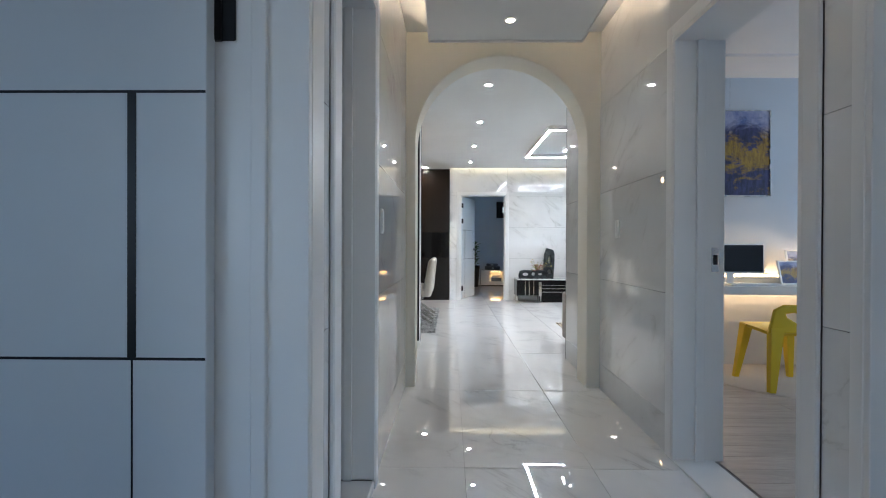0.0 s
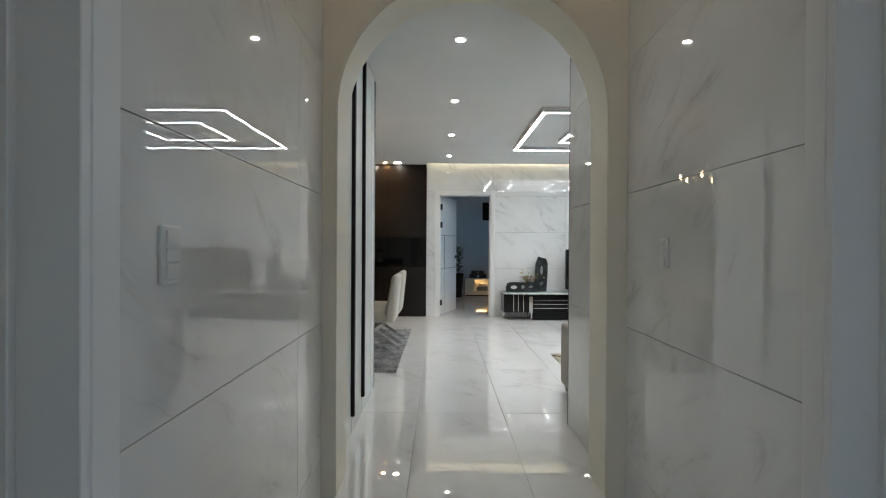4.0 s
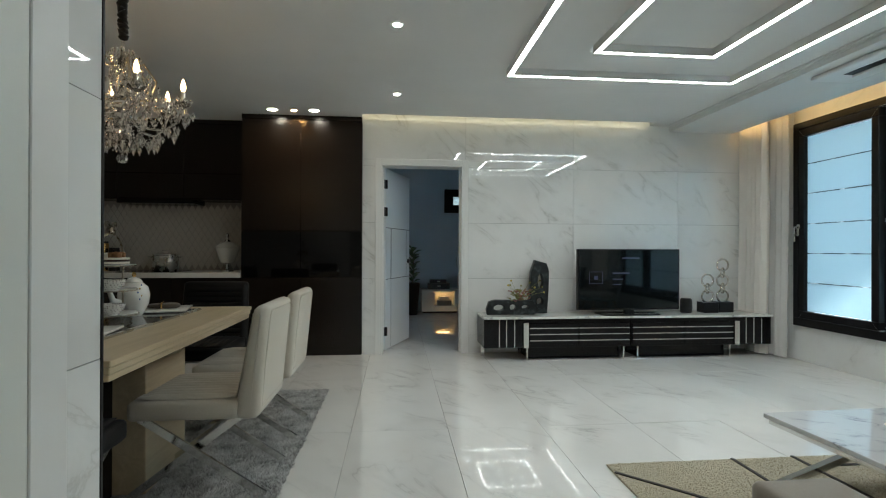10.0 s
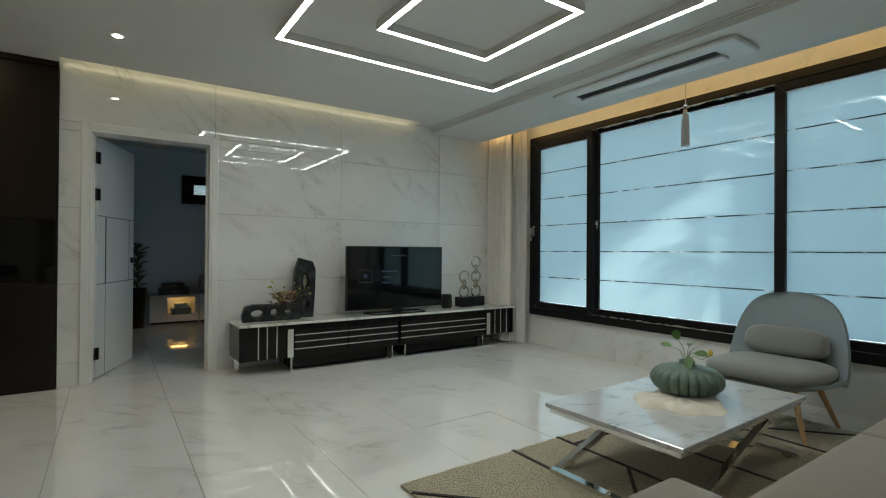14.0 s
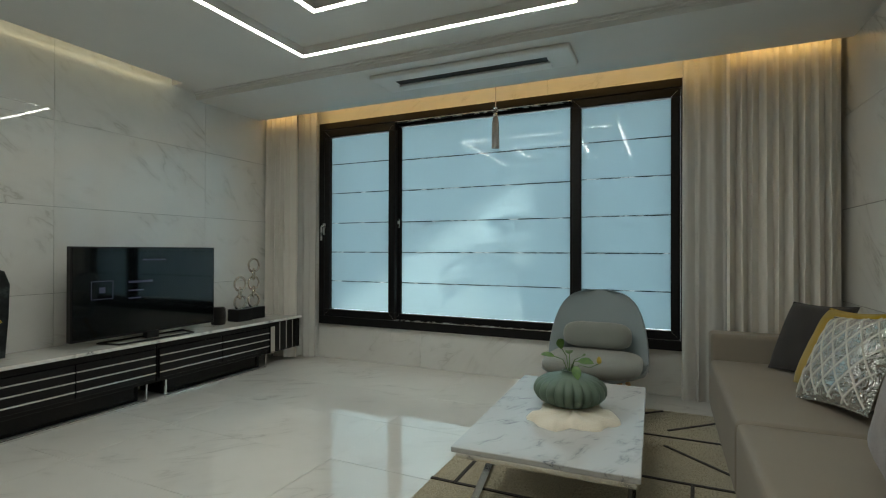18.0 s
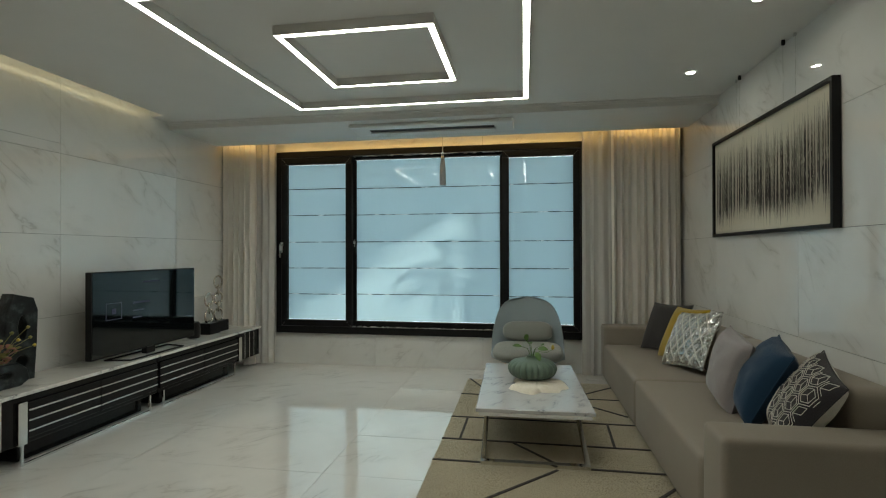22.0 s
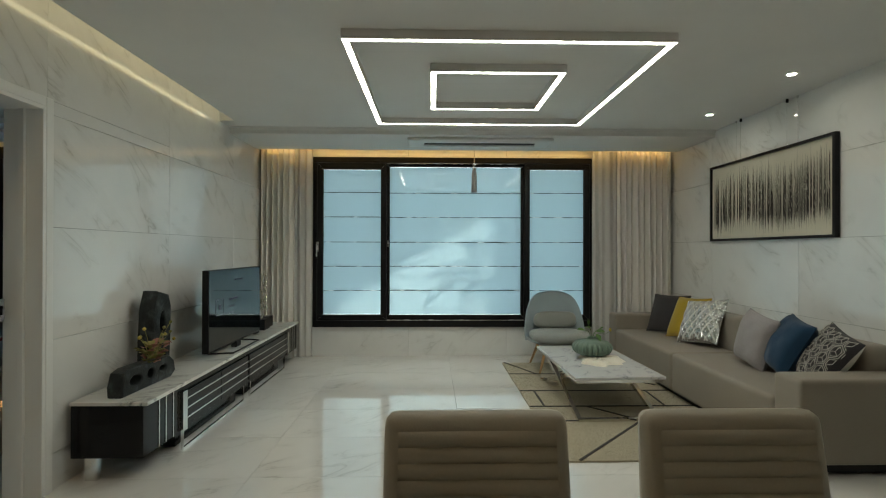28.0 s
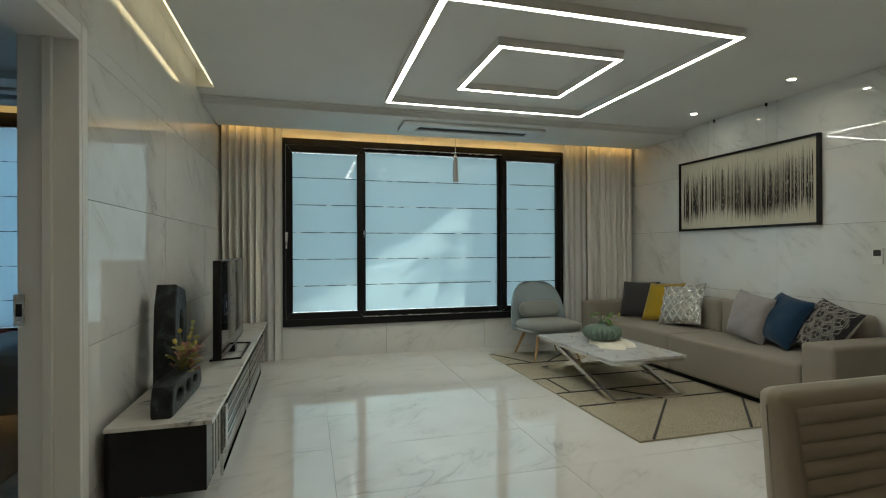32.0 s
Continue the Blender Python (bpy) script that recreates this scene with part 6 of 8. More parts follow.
def ribbon(pts, w):
    """A flat metal ribbon that stands w deep in x along a path in the yz plane."""
    bm = bmesh.new()
    prev = None
    for i, (y, z) in enumerate(pts):
        y2, z2 = pts[min(i + 1, len(pts) - 1)]
        y1, z1 = pts[max(i - 1, 0)]
        n = Vector((0, -(z2 - z1), y2 - y1))
        n = n.normalized() * 0.0022 if n.length > 1e-6 else Vector((0, 0, 0.002))
        c = Vector((0, y, z))
        row = [bm.verts.new(c + n + Vector((-w / 2, 0, 0))), bm.verts.new(c + n + Vector((w / 2, 0, 0))), bm.verts.new(c - n + Vector((w / 2, 0, 0))), bm.verts.new(c - n + Vector((-w / 2, 0, 0)))]
        if prev:
            for k in range(4):
                bm.faces.new((prev[k], prev[(k + 1) % 4], row[(k + 1) % 4], row[k]))
        prev = row
    return bm


for s in (-1, 1):
    loop = [(s * y * 0.8, 0.503 + (z - 0.503) * 0.85) for y, z in ((0.0, 0.504), (0.018, 0.516), (0.040, 0.528), (0.052, 0.526), (0.056, 0.514), (0.050, 0.502), (0.032, 0.497), (0.012, 0.500), (0.0, 0.503))]
    part("bow_loop", ribbon(loop, 0.013), M_ANTIQUE, bw, "silver ribbon loop", 60)
    tail = [(s * y * 0.8, 0.503 + (z - 0.503) * 0.85) for y, z in ((0.004, 0.502), (0.024, 0.494), (0.038, 0.480), (0.043, 0.462), (0.040, 0.452))]
    part("bow_tail", ribbon(tail, 0.013), M_ANTIQUE, bw, "silver ribbon tail", 60)
for a in (0.6, 2.7, 4.8):
    sw = [(0.085 * math.cos(a) + 0.012 * math.sin(t * 2) * math.cos(a), 0.085 * math.sin(a) + 0.012 * math.sin(t * 2) * math.sin(a), 0.003 + 0.032 * t / 3.2) for t in [0.32 * k for k in range(11)]]
    part("foot", tube(bmesh.new(), sw, 0.0035, 6), M_ANTIQUE, cs, "curled silver foot", 60)
M_CAKE = paint("golden_pastry", (0.34, 0.17, 0.07), 0.75, 220, 0.003, 0.5)
M_CREAMC = paint("whipped_cream", (0.70, 0.64, 0.52), 0.6, 40, 0.002)
M_CHOC = paint("dark_sponge", (0.03, 0.018, 0.012), 0.8, 60, 0.003)
ck = thing("layer_cake", (-1.135, 7.0, TZ2 + 0.2955), "striped layer cake with pastry on top", "cake")
for i in range(4):
    part("layer", lathe(bmesh.new(), [(0, i * 0.011), (0.085, i * 0.011), (0.086, i * 0.011 + 0.005), (0.085, i * 0.011 + 0.0105), (0, i * 0.011 + 0.0105)], 28), (M_CHOC, M_CREAMC)[i % 2], ck, ("dark sponge layer", "cream layer")[i % 2], 50)
rnd = random.Random(31)
for i in range(11):
    a = math.tau * i / 11 * 2.0
    bm = puff(bmesh.new(), 0.042, 0.032, 0.03 + 0.008 * (i % 2), 0.8, 22, 14, ((0.03 + 0.03 * (i % 2)) * math.cos(a), (0.03 + 0.03 * (i % 2)) * math.sin(a), 0.052))
    for v in bm.verts:
        v.co += noise.noise_vector(v.co * 75) * 0.0055
    part("pastry", bm, M_CAKE if i % 4 else M_CREAMC, ck, "", 80)
M_DOTS = Mat("dotted_porcelain", (0.7, 0.7, 0.66), 0.18)
vor = M_DOTS.n("ShaderNodeTexVoronoi", Scale=95.0, Randomness=0.0)
M_DOTS.link(M_DOTS.coords(), vor.inputs["Vector"])
M_DOTS.colour(M_DOTS.ramp(vor.outputs["Distance"], [(0.30, (0.28, 0.26, 0.25)), (0.36, (0.72, 0.71, 0.67))]))
M_DOTS = M_DOTS.m
for z in (0.1675, 0.0405):
    bw2 = thing("bowl", (-1.125, 6.98, TZ2 + z), "white bowl with grey dots on the cake stand", "bowl", "dotted bowls")
    part("body", lathe(bmesh.new(), [(0, 0), (0.032, 0), (0.036, 0.006), (0.062, 0.03), (0.070, 0.058), (0.067, 0.058), (0.058, 0.03), (0.03, 0.010), (0, 0.009)], 36), M_DOTS, bw2, "", 50)
M_GOLD = metal("gold_trim", (0.75, 0.50, 0.20), 0.2)
M_BLUEDECO = paint("blue_flower_decal", (0.05, 0.10, 0.28), 0.25)
tp = thing("teapot", (-1.15, 7.26, TZ2), "white porcelain teapot with flower decal and gold knob", "teapot")
part("body", lathe(bmesh.new(), [(0, 0), (0.04, 0), (0.048, 0.012), (0.075, 0.07), (0.082, 0.12), (0.072, 0.165), (0.045, 0.19), (0.04, 0.193), (0, 0.193)], 36), M_PORC, tp, "", 50)
ld = part("lid", lathe(bmesh.new(), [(0.043, 0.192), (0.044, 0.198), (0.03, 0.214), (0.012, 0.222), (0, 0.223)], 28), M_PORC, tp, "", 50)
part("knob", lathe(bmesh.new(), [(0, 0.222), (0.008, 0.224), (0.012, 0.236), (0.008, 0.248), (0, 0.252)], 14), M_GOLD, ld, "gold knob", 60)
part("spout", tube(bmesh.new(), [(-0.03, -0.055, 0.07), (-0.06, -0.10, 0.10), (-0.07, -0.115, 0.15), (-0.085, -0.135, 0.175)], [0.022, 0.016, 0.012, 0.010], 12), M_PORC, tp, "", 60)
part("handle", tube(bmesh.new(), [(-0.03, 0.06, 0.165), (-0.055, 0.115, 0.165), (-0.06, 0.125, 0.11), (-0.035, 0.07, 0.055)], 0.008, 8), M_PORC, tp, "", 60)
for i in range(5):
    a = -0.75 + 0.13 * math.sin(i * 2.1)
    z = 0.10 + 0.022 * i * 0.9
    part("decal", puff(bmesh.new(), 0.007, 0.007, 0.010, 0.9, 10, 8, (0.0800 * math.cos(a), 0.0795 * math.sin(a), z)), (M_BLUEDECO, M_GOLD)[i % 2], tp, "painted flower", 80)
M_NAPKIN = fabric("brown_napkin", (0.09, 0.075, 0.06), 500)
for x, y, t in ((-1.10, 7.50, 14), (-1.08, 6.62, 10)):
    pl = thing("square_plate", (x, y, TZ2 + 0.004), "white square plate with folded brown napkin", "plate", "place settings", t)
    part("dish", box(bmesh.new(), -0.15, -0.15, 0.0, 0.15, 0.15, 0.012, 0.005, 2), M_PORC, pl, "", 40)
    nk = part("napkin", puff(bmesh.new(), 0.19, 0.10, 0.03, 0.5, 18, 8, (0, 0, 0.027), 0.3), M_NAPKIN, pl, "folded brown napkin", 70)
    part("napkin_ring", tube(bmesh.new(), [(0.0, 0.05 * math.cos(k * math.tau / 18), 0.030 + 0.02 * math.sin(k * math.tau / 18)) for k in range(18)], 0.006, 6, True), M_GOLD, nk, "gold napkin ring", 60)

# ---- chandelier ----
M_CRYSTAL = clear_glass("crystal", (1.0, 0.98, 0.95), 0.0, 1.55)
M_CRYSTAL.node_tree.nodes["Principled BSDF"].inputs["Transmission Weight"].default_value = 0.93
M_ARM = metal("champagne_plate", (0.80, 0.68, 0.50), 0.16)
M_BULB = glow("candle_bulb", (1.0, 0.60, 0.26), 16.0)
cd = thing("chandelier", (-1.09, 7.02, 1.59), "crystal chandelier with candle bulbs over the dining table", "chandelier")
part("sleeve", tube(bmesh.new(), [(0.005 * math.sin(k * 1.7), 0.005 * math.cos(k * 2.3), 0.66 + 0.33 * k / 39) for k in range(40)], [0.021 + 0.006 * math.sin(k * 1.9) for k in range(40)], 12), fabric("black_chain_sleeve", (0.012, 0.012, 0.012), 300), cd, "gathered black chain sleeve", 60)
part("canopy", lathe(bmesh.new(), [(0, 0.99), (0.06, 0.988), (0.055, 0.965), (0.02, 0.955), (0, 0.955)], 24), M_CHROME, cd, "chrome ceiling canopy", 50)
part("stem", lathe(bmesh.new(), [(0, 0.12), (0.014, 0.13), (0.04, 0.17), (0.045, 0.20), (0.018, 0.23), (0.016, 0.27), (0.05, 0.31), (0.055, 0.34), (0.02, 0.38), (0.014, 0.44), (0.035, 0.48), (0.03, 0.53), (0.010, 0.57), (0.010, 0.66), (0, 0.665)], 20), M_CRYSTAL, cd, "turned crystal stem", 60)
part("hub", lathe(bmesh.new(), [(0, 0.225), (0.07, 0.23), (0.075, 0.25), (0.03, 0.262), (0, 0.262)], 24), M_CHROME, cd, "chrome hub", 50)


def gem(bm, at, w, h):
    p = Vector(at)
    top, low = bm.verts.new(p + Vector((0, 0, h * 0.42))), bm.verts.new(p - Vector((0, 0, h * 0.58)))
    rim = [bm.verts.new(p + Vector((w / 2 * math.cos(k * math.tau / 6), w / 4 * math.sin(k * math.tau / 6), 0))) for k in range(6)]
    for k in range(6):
        bm.faces.new((top, rim[k], rim[(k + 1) % 6]))
        bm.faces.new((low, rim[(k + 1) % 6], rim[k]))
    return bm


def bead_chain(bm, a, b, sag, n, r=0.006):
    a, b = Vector(a), Vector(b)
    for i in range(n):
        u = (i + 0.5) / n
        p = a + (b - a) * u - Vector((0, 0, sag * 4 * u * (1 - u)))
        gem(bm, p, r * 2, r * 2.2)
    return bm


R = 0.29
tips = []
for k in range(6):
    a = math.tau * k / 6 + 0.15
    ca, sa = math.cos(a), math.sin(a)
    pts = [(0.05 * ca, 0.05 * sa, 0.245), (0.12 * ca, 0.12 * sa, 0.19), (0.20 * ca, 0.20 * sa, 0.185), (0.265 * ca, 0.265 * sa, 0.24), (R * ca, R * sa, 0.315)]
    arm = part("arm", tube(bmesh.new(), pts, 0.0068, 8), M_CRYSTAL, cd, "curved crystal arm", 60)
    part("cup", lathe(bmesh.new(), [(0, 0.312), (0.018, 0.316), (0.036, 0.330), (0.040, 0.338), (0.020, 0.326), (0, 0.322)], 24, (R * ca, R * sa, 0), lambda q, z: 1 + 0.16 * math.cos(6 * q)), M_CRYSTAL, arm, "crystal drip cup", 60)
    part("candle", tube(bmesh.new(), [(R * ca, R * sa, 0.325), (R * ca, R * sa, 0.40)], 0.011, 10), M_STEEL, arm, "candle tube")
    part("bulb", lathe(bmesh.new(), [(0, 0.40), (0.008, 0.404), (0.0135, 0.420), (0.0105, 0.442), (0.004, 0.462), (0, 0.472)], 12, (R * ca, R * sa, 0)), M_BULB, arm, "glowing candle bulb", 60)
    # upper scroll
    part("scroll", tube(bmesh.new(), [(0.03 * ca, 0.03 * sa, 0.33), (0.13 * ca, 0.13 * sa, 0.34), (0.16 * ca, 0.16 * sa, 0.44), (0.10 * ca, 0.10 * sa, 0.53), (0.04 * ca, 0.04 * sa, 0.50)], 0.006, 8), M_ARM, cd, "champagne scroll", 60)
    for dz, dr in ((0.27, 0.05), (0.25, -0.03)):
        part("drop", gem(bmesh.new(), ((R + dr) * ca, (R + dr) * sa, dz), 0.026, 0.055), M_CRYSTAL, cd, "crystal drop")
    for j in range(3):
        b2 = a + (j - 1) * 0.33
        part("drop", gem(bmesh.new(), (0.16 * math.cos(b2), 0.16 * math.sin(b2), 0.10 + 0.02 * (j % 2)), 0.028, 0.056), M_CRYSTAL, cd, "crystal drop")
    for q, zz, rr in ((0.0, 0.40, 0.17), (0.5, 0.47, 0.13), (-0.35, 0.33, 0.22), (0.35, 0.31, 0.24), (0.15, 0.20, 0.26), (-0.2, 0.17, 0.22), (0.0, 0.55, 0.08), (0.52, 0.13, 0.10)):
        part("drop", gem(bmesh.new(), (rr * math.cos(a + q), rr * math.sin(a + q), zz), 0.025, 0.048), M_CRYSTAL, cd, "crystal drop")
    for q in (-0.45, -0.3, -0.17, -0.06, 0.06, 0.17, 0.3, 0.45):
        part("drop", gem(bmesh.new(), ((R + 0.01) * math.cos(a + q), (R + 0.01) * math.sin(a + q), 0.298), 0.018, 0.04), M_CRYSTAL, cd, "small crystal drop")
    for j, (q, rr, zz, w, h) in enumerate(((0.0, 0.30, 0.235, 0.040, 0.070), (0.18, 0.24, 0.165, 0.042, 0.080), (-0.2, 0.19, 0.135, 0.040, 0.075), (0.42, 0.12, 0.105, 0.040, 0.078), (-0.12, 0.33, 0.245, 0.026, 0.06), (0.3, 0.20, 0.36, 0.034, 0.062), (-0.3, 0.14, 0.45, 0.032, 0.06))):
        part("drop", gem(bmesh.new(), (rr * math.cos(a + q), rr * math.sin(a + q), zz), w, h), M_CRYSTAL, cd, "large faceted crystal drop")
    for j in range(7):
        b2 = math.tau * j / 7
        part("leaf", gem(bmesh.new(), (R * ca + 0.042 * math.cos(b2), R * sa + 0.042 * math.sin(b2), 0.345 + 0.008 * (j % 2)), 0.030, 0.036), M_CRYSTAL, arm, "cut crystal leaf")
    for j in range(6):
        u = 0.15 + 0.15 * j
        part("rosette", gem(bmesh.new(), ((0.05 + 0.22 * u) * math.cos(a + 0.12 * (-1) ** j), (0.05 + 0.22 * u) * math.sin(a + 0.12 * (-1) ** j), 0.245 + 0.03 * (j % 3)), 0.034, 0.036), M_CRYSTAL, cd, "cut crystal rosette")
    tips.append((R * ca, R * sa, 0.325))
for k in range(12):
    a = math.tau * k / 12
    for rr, z0, z1, n in ((0.06, 0.44, 0.60, 9), (0.12, 0.34, 0.46, 7), (0.19, 0.24, 0.34, 6), (0.10, 0.10, 0.20, 6)):
        part("bead_chain", bead_chain(bmesh.new(), (rr * math.cos(a + rr * 9), rr * math.sin(a + rr * 9), z0), (rr * 0.8 * math.cos(a + rr * 9), rr * 0.8 * math.sin(a + rr * 9), z1), 0.0, n, 0.0085), M_CRYSTAL, cd, "string of crystal beads")
for k in range(6):
    part("bead_chain", bead_chain(bmesh.new(), tips[k], tips[(k + 1) % 6], 0.07, 14), M_CRYSTAL, cd, "string of crystal beads")
    part("bead_chain", bead_chain(bmesh.new(), tips[k], (0.03 * tips[k][0], 0.03 * tips[k][1], 0.52), 0.05, 14, 0.005), M_CRYSTAL, cd, "string of crystal beads")
    part("bead_chain", bead_chain(bmesh.new(), (tips[k][0] * 0.6, tips[k][1] * 0.6, 0.19), (0, 0, 0.06), 0.03, 10, 0.006), M_CRYSTAL, cd, "string of crystal beads")
part("ball", lathe(bmesh.new(), [(0, 0), (0.02, 0.006), (0.027, 0.024), (0.02, 0.042), (0, 0.05)], 12), M_CRYSTAL, cd, "faceted crystal ball")
part("ball_hook", tube(bmesh.new(), [(0, 0, 0.05), (0, 0, 0.13)], 0.003, 6), M_CHROME, cd)

# ---- kitchen details ----
M_SPLASH = paint("beige_glazed_tile", (0.66, 0.62, 0.56), 0.25, 30, 0.0003, 0.15)
sp_wall = solid("backsplash", boxes((-4.08, 10.285, 0.895, -1.288, 10.298, 1.69)), paint("taupe_grout", (0.36, 0.33, 0.295), 0.8), "backsplash of small beige lozenge tiles", kind="structure")


def lozenge(w, h, t):
    bm = bmesh.new()
    a = [bm.verts.new(p) for p in ((0, 0, -h / 2), (w / 2, 0, 0), (0, 0, h / 2), (-w / 2, 0, 0))]
    b = [bm.verts.new((q.co.x * 0.95, -t, q.co.z * 0.95)) for q in a]
    bm.faces.new(b)
    for i in range(4):
        bm.faces.new((a[i], a[(i + 1) % 4], b[(i + 1) % 4], b[i]))
    return bm


LW, LH = 0.072, 0.118
me_l = mesh_of("tile", lozenge(LW - 0.003, LH - 0.0045, 0.004), M_SPLASH)
cells = [(i, j) for j in range(14) for i in range(20)]
for i, j in cells:
    x = -1.31 - LW * (i + 0.5 * (j % 2)) - LW / 2
    z = 0.90 + LH / 2 * (j + 1)
    if z + LH / 2 > 1.69:
        continue
    o = new("tile", me_l)
    o.parent, o.location = sp_wall, (x, 10.285, z)
bm = bmesh.new()
for j in range(13):
    for i in range(20, 37):
        x, z = -1.31 - LW * (i + 0.5 * (j % 2)) - LW / 2, 0.90 + LH / 2 * (j + 1)
        if z + LH / 2 > 1.69:
            continue
        a = [bm.verts.new((x + dx, 10.2849, z + dz)) for dx, dz in ((0, -LH / 2 + 0.004), (LW / 2 - 0.003, 0), (0, LH / 2 - 0.004), (-LW / 2 + 0.003, 0))]
        b = [bm.verts.new((x + (q.co.x - x) * 0.9, 10.28, z + (q.co.z - z) * 0.9)) for q in a]
        bm.faces.new(b)
        for k in range(4):
            bm.faces.new((a[k], a[(k + 1) % 4], b[(k + 1) % 4], b[k]))
tagged(part("tile_field", bm, M_SPLASH, sp_wall), kind="stuff")
hob = thing("hob", (-2.28, 9.95, 0.895), "black glass hob set on the worktop", "hob")
part("glass", box(bmesh.new(), -0.30, -0.22, 0.0, 0.30, 0.22, 0.006, 0.002), M_OVEN, hob)
hood = thing("cooker_hood", (-2.28, 10.10, 1.645), "slim dark cooker hood under the wall cabinets", "cooker hood")
part("body", box(bmesh.new(), -0.40, -0.17, 0.0, 0.40, 0.17, 0.044, 0.006), M_STAND, hood)
pot = thing("cooking_pot", (-2.19, 9.99, 0.901), "polished steel cooking pot with lid on the hob", "pot")
part("body", lathe(bmesh.new(), [(0, 0), (0.125, 0), (0.13, 0.008), (0.13, 0.17), (0.136, 0.174), (0, 0.174)], 36), M_STEEL, pot, "", 50)
lid = part("lid", lathe(bmesh.new(), [(0.136, 0.174), (0.134, 0.182), (0.08, 0.196), (0, 0.202)], 36), M_CHROME, pot, "", 50)
part("knob", tube(bmesh.new(), [(-0.035, 0, 0.20), (-0.03, 0, 0.225), (0.03, 0, 0.225), (0.035, 0, 0.20)], 0.006, 8), M_CHROME, lid, "", 60)
for s in (-1, 1):
    part("handle", tube(bmesh.new(), [(0.128 * s, -0.04, 0.15), (0.165 * s, -0.035, 0.155), (0.165 * s, 0.035, 0.155), (0.128 * s, 0.04, 0.15)], 0.006, 8), M_CHROME, pot, "", 60)
jar = thing("lidded_jar", (-1.53, 9.98, 0.895), "white ceramic lidded jar on a silver foot", "jar")
part("foot", lathe(bmesh.new(), [(0, 0), (0.07, 0), (0.068, 0.012), (0.022, 0.03), (0.02, 0.075), (0.05, 0.09), (0, 0.09)], 28), M_CHROME, jar, "silver foot", 50)
part("bowl", lathe(bmesh.new(), [(0.02, 0.088), (0.058, 0.092), (0.072, 0.105), (0.098, 0.165), (0.118, 0.235), (0.126, 0.262), (0.122, 0.266), (0, 0.266)], 36), M_PORC, jar, "", 50)
jl = part("lid", lathe(bmesh.new(), [(0.127, 0.267), (0.124, 0.280), (0.105, 0.298), (0.06, 0.322), (0.036, 0.330), (0, 0.331)], 36), M_PORC, jar, "", 50)
part("finial", lathe(bmesh.new(), [(0.036, 0.330), (0.030, 0.345), (0.012, 0.358), (0.010, 0.378), (0.017, 0.395), (0.017, 0.410), (0.008, 0.425), (0, 0.428)], 18), M_CHROME, jl, "silver finial", 60)
for x, h, mt, lb in ((-2.92, 0.33, M_GOLD, "gold canister on the worktop"), (-3.06, 0.36, M_BLACK, "black canister on the worktop"), (-2.80, 0.26, M_BLACK, "low black canister on the worktop")):
    cn = thing("canister", (x, 10.12, 0.895), lb, "canister")
    part("body", lathe(bmesh.new(), [(0, 0), (0.052, 0), (0.055, 0.006), (0.055, h - 0.03), (0.05, h - 0.02), (0, h - 0.02)], 24), mt, cn, "", 50)
    part("lid", lathe(bmesh.new(), [(0.052, h - 0.0198), (0.052, h - 0.004), (0.046, h), (0, h)], 24), M_BLACK, cn, "", 50)


# ---- bedroom behind the television wall ----
area_lamp("added_daylight", (4.74, 11.62, 1.47), (2.5, 11.62, 1.47), 2.5, 1.95, 34, (0.48, 0.71, 1.0))
bw_ = thing("window_2", (0, 0, 0), "black framed bedroom window with frosted striped glass", "window")
tagged(bw_, kind=ST)
XB = 4.56
for a in ((XB, 10.3, 0.40, 4.70, 12.95, 0.47), (XB, 10.3, 2.44, 4.70, 12.95, 2.58), (XB, 12.88, 0.47, 4.70, 12.95, 2.44), (XB, 10.3, 0.47, 4.70, 10.37, 2.44), (XB, 11.83, 0.47, 4.70, 11.95, 2.44)):
    part("window_frame", box(bmesh.new(), *a, 0.004), M_FRAME, bw_)
BB = (0.737, 1.075, 1.418, 1.762, 2.106)
glazing(bw_, 11.95, 12.88, 0.47, 2.44, XB + 0.05, BB)
glazing(bw_, 10.37, 11.83, 0.47, 2.44, XB + 0.05, BB)
led = thing("cove_light", (4.40, 0, 2.66), "golden light strip hidden above the bedroom window", "light strip")
part("strip", boxes((0, 10.0, 0, 0.012, 13.4, 0.02)), M_LEDW, led)
bc = thing("curtain", (0.06, 0, 0.02), "pale pleated curtain beside the bedroom window", "curtain")
part("drape", drape(12.97, 13.45, 4.40, 6, 0.035, 0.0, 2.70, 41), M_DRAPE, bc, "", 60)
part("track", boxes((4.375, 12.97, 2.70, 4.415, 13.45, 2.715)), M_WHITE, bc)
bt = copy_thing(ts, pose(4.45, 11.92, 2.16))
tagged(bt, "dark grey curtain tassel hanging before the bedroom window")
ac2 = copy_thing(ac, pose(3.92, 11.5, 2.60))
tagged(ac2, "white ceiling air conditioner in the bedroom")

M_DUVET = fabric("blue_grey_satin", (0.20, 0.25, 0.29), 200, 0.45, 0.08, 0.001, 0.2)
M_THROW = fabric("dark_quilted_throw", (0.09, 0.09, 0.10), 45, 0.6, 0.6, 0.01)
M_REDTRIM = fabric("red_trim", (0.30, 0.015, 0.012), 300)
M_BEDBASE = fabric("cream_leatherette", (0.52, 0.47, 0.38), 160, 0.45, 0.04, 0.0003)
bed = thing("bed", (2.61, 11.76, 0.0), "wide bed with blue satin duvet and dark throw", "bed", turn=0)
part("base", box(bmesh.new(), -0.45, -0.70, 0.10, 1.50, 1.30, 0.30, 0.03, 3), M_BEDBASE, bed, "cream upholstered base", 50)
part("plinth", boxes((-0.25, -0.45, 0.0, 1.30, 1.15, 0.10)), M_BLACK, bed, "dark plinth")
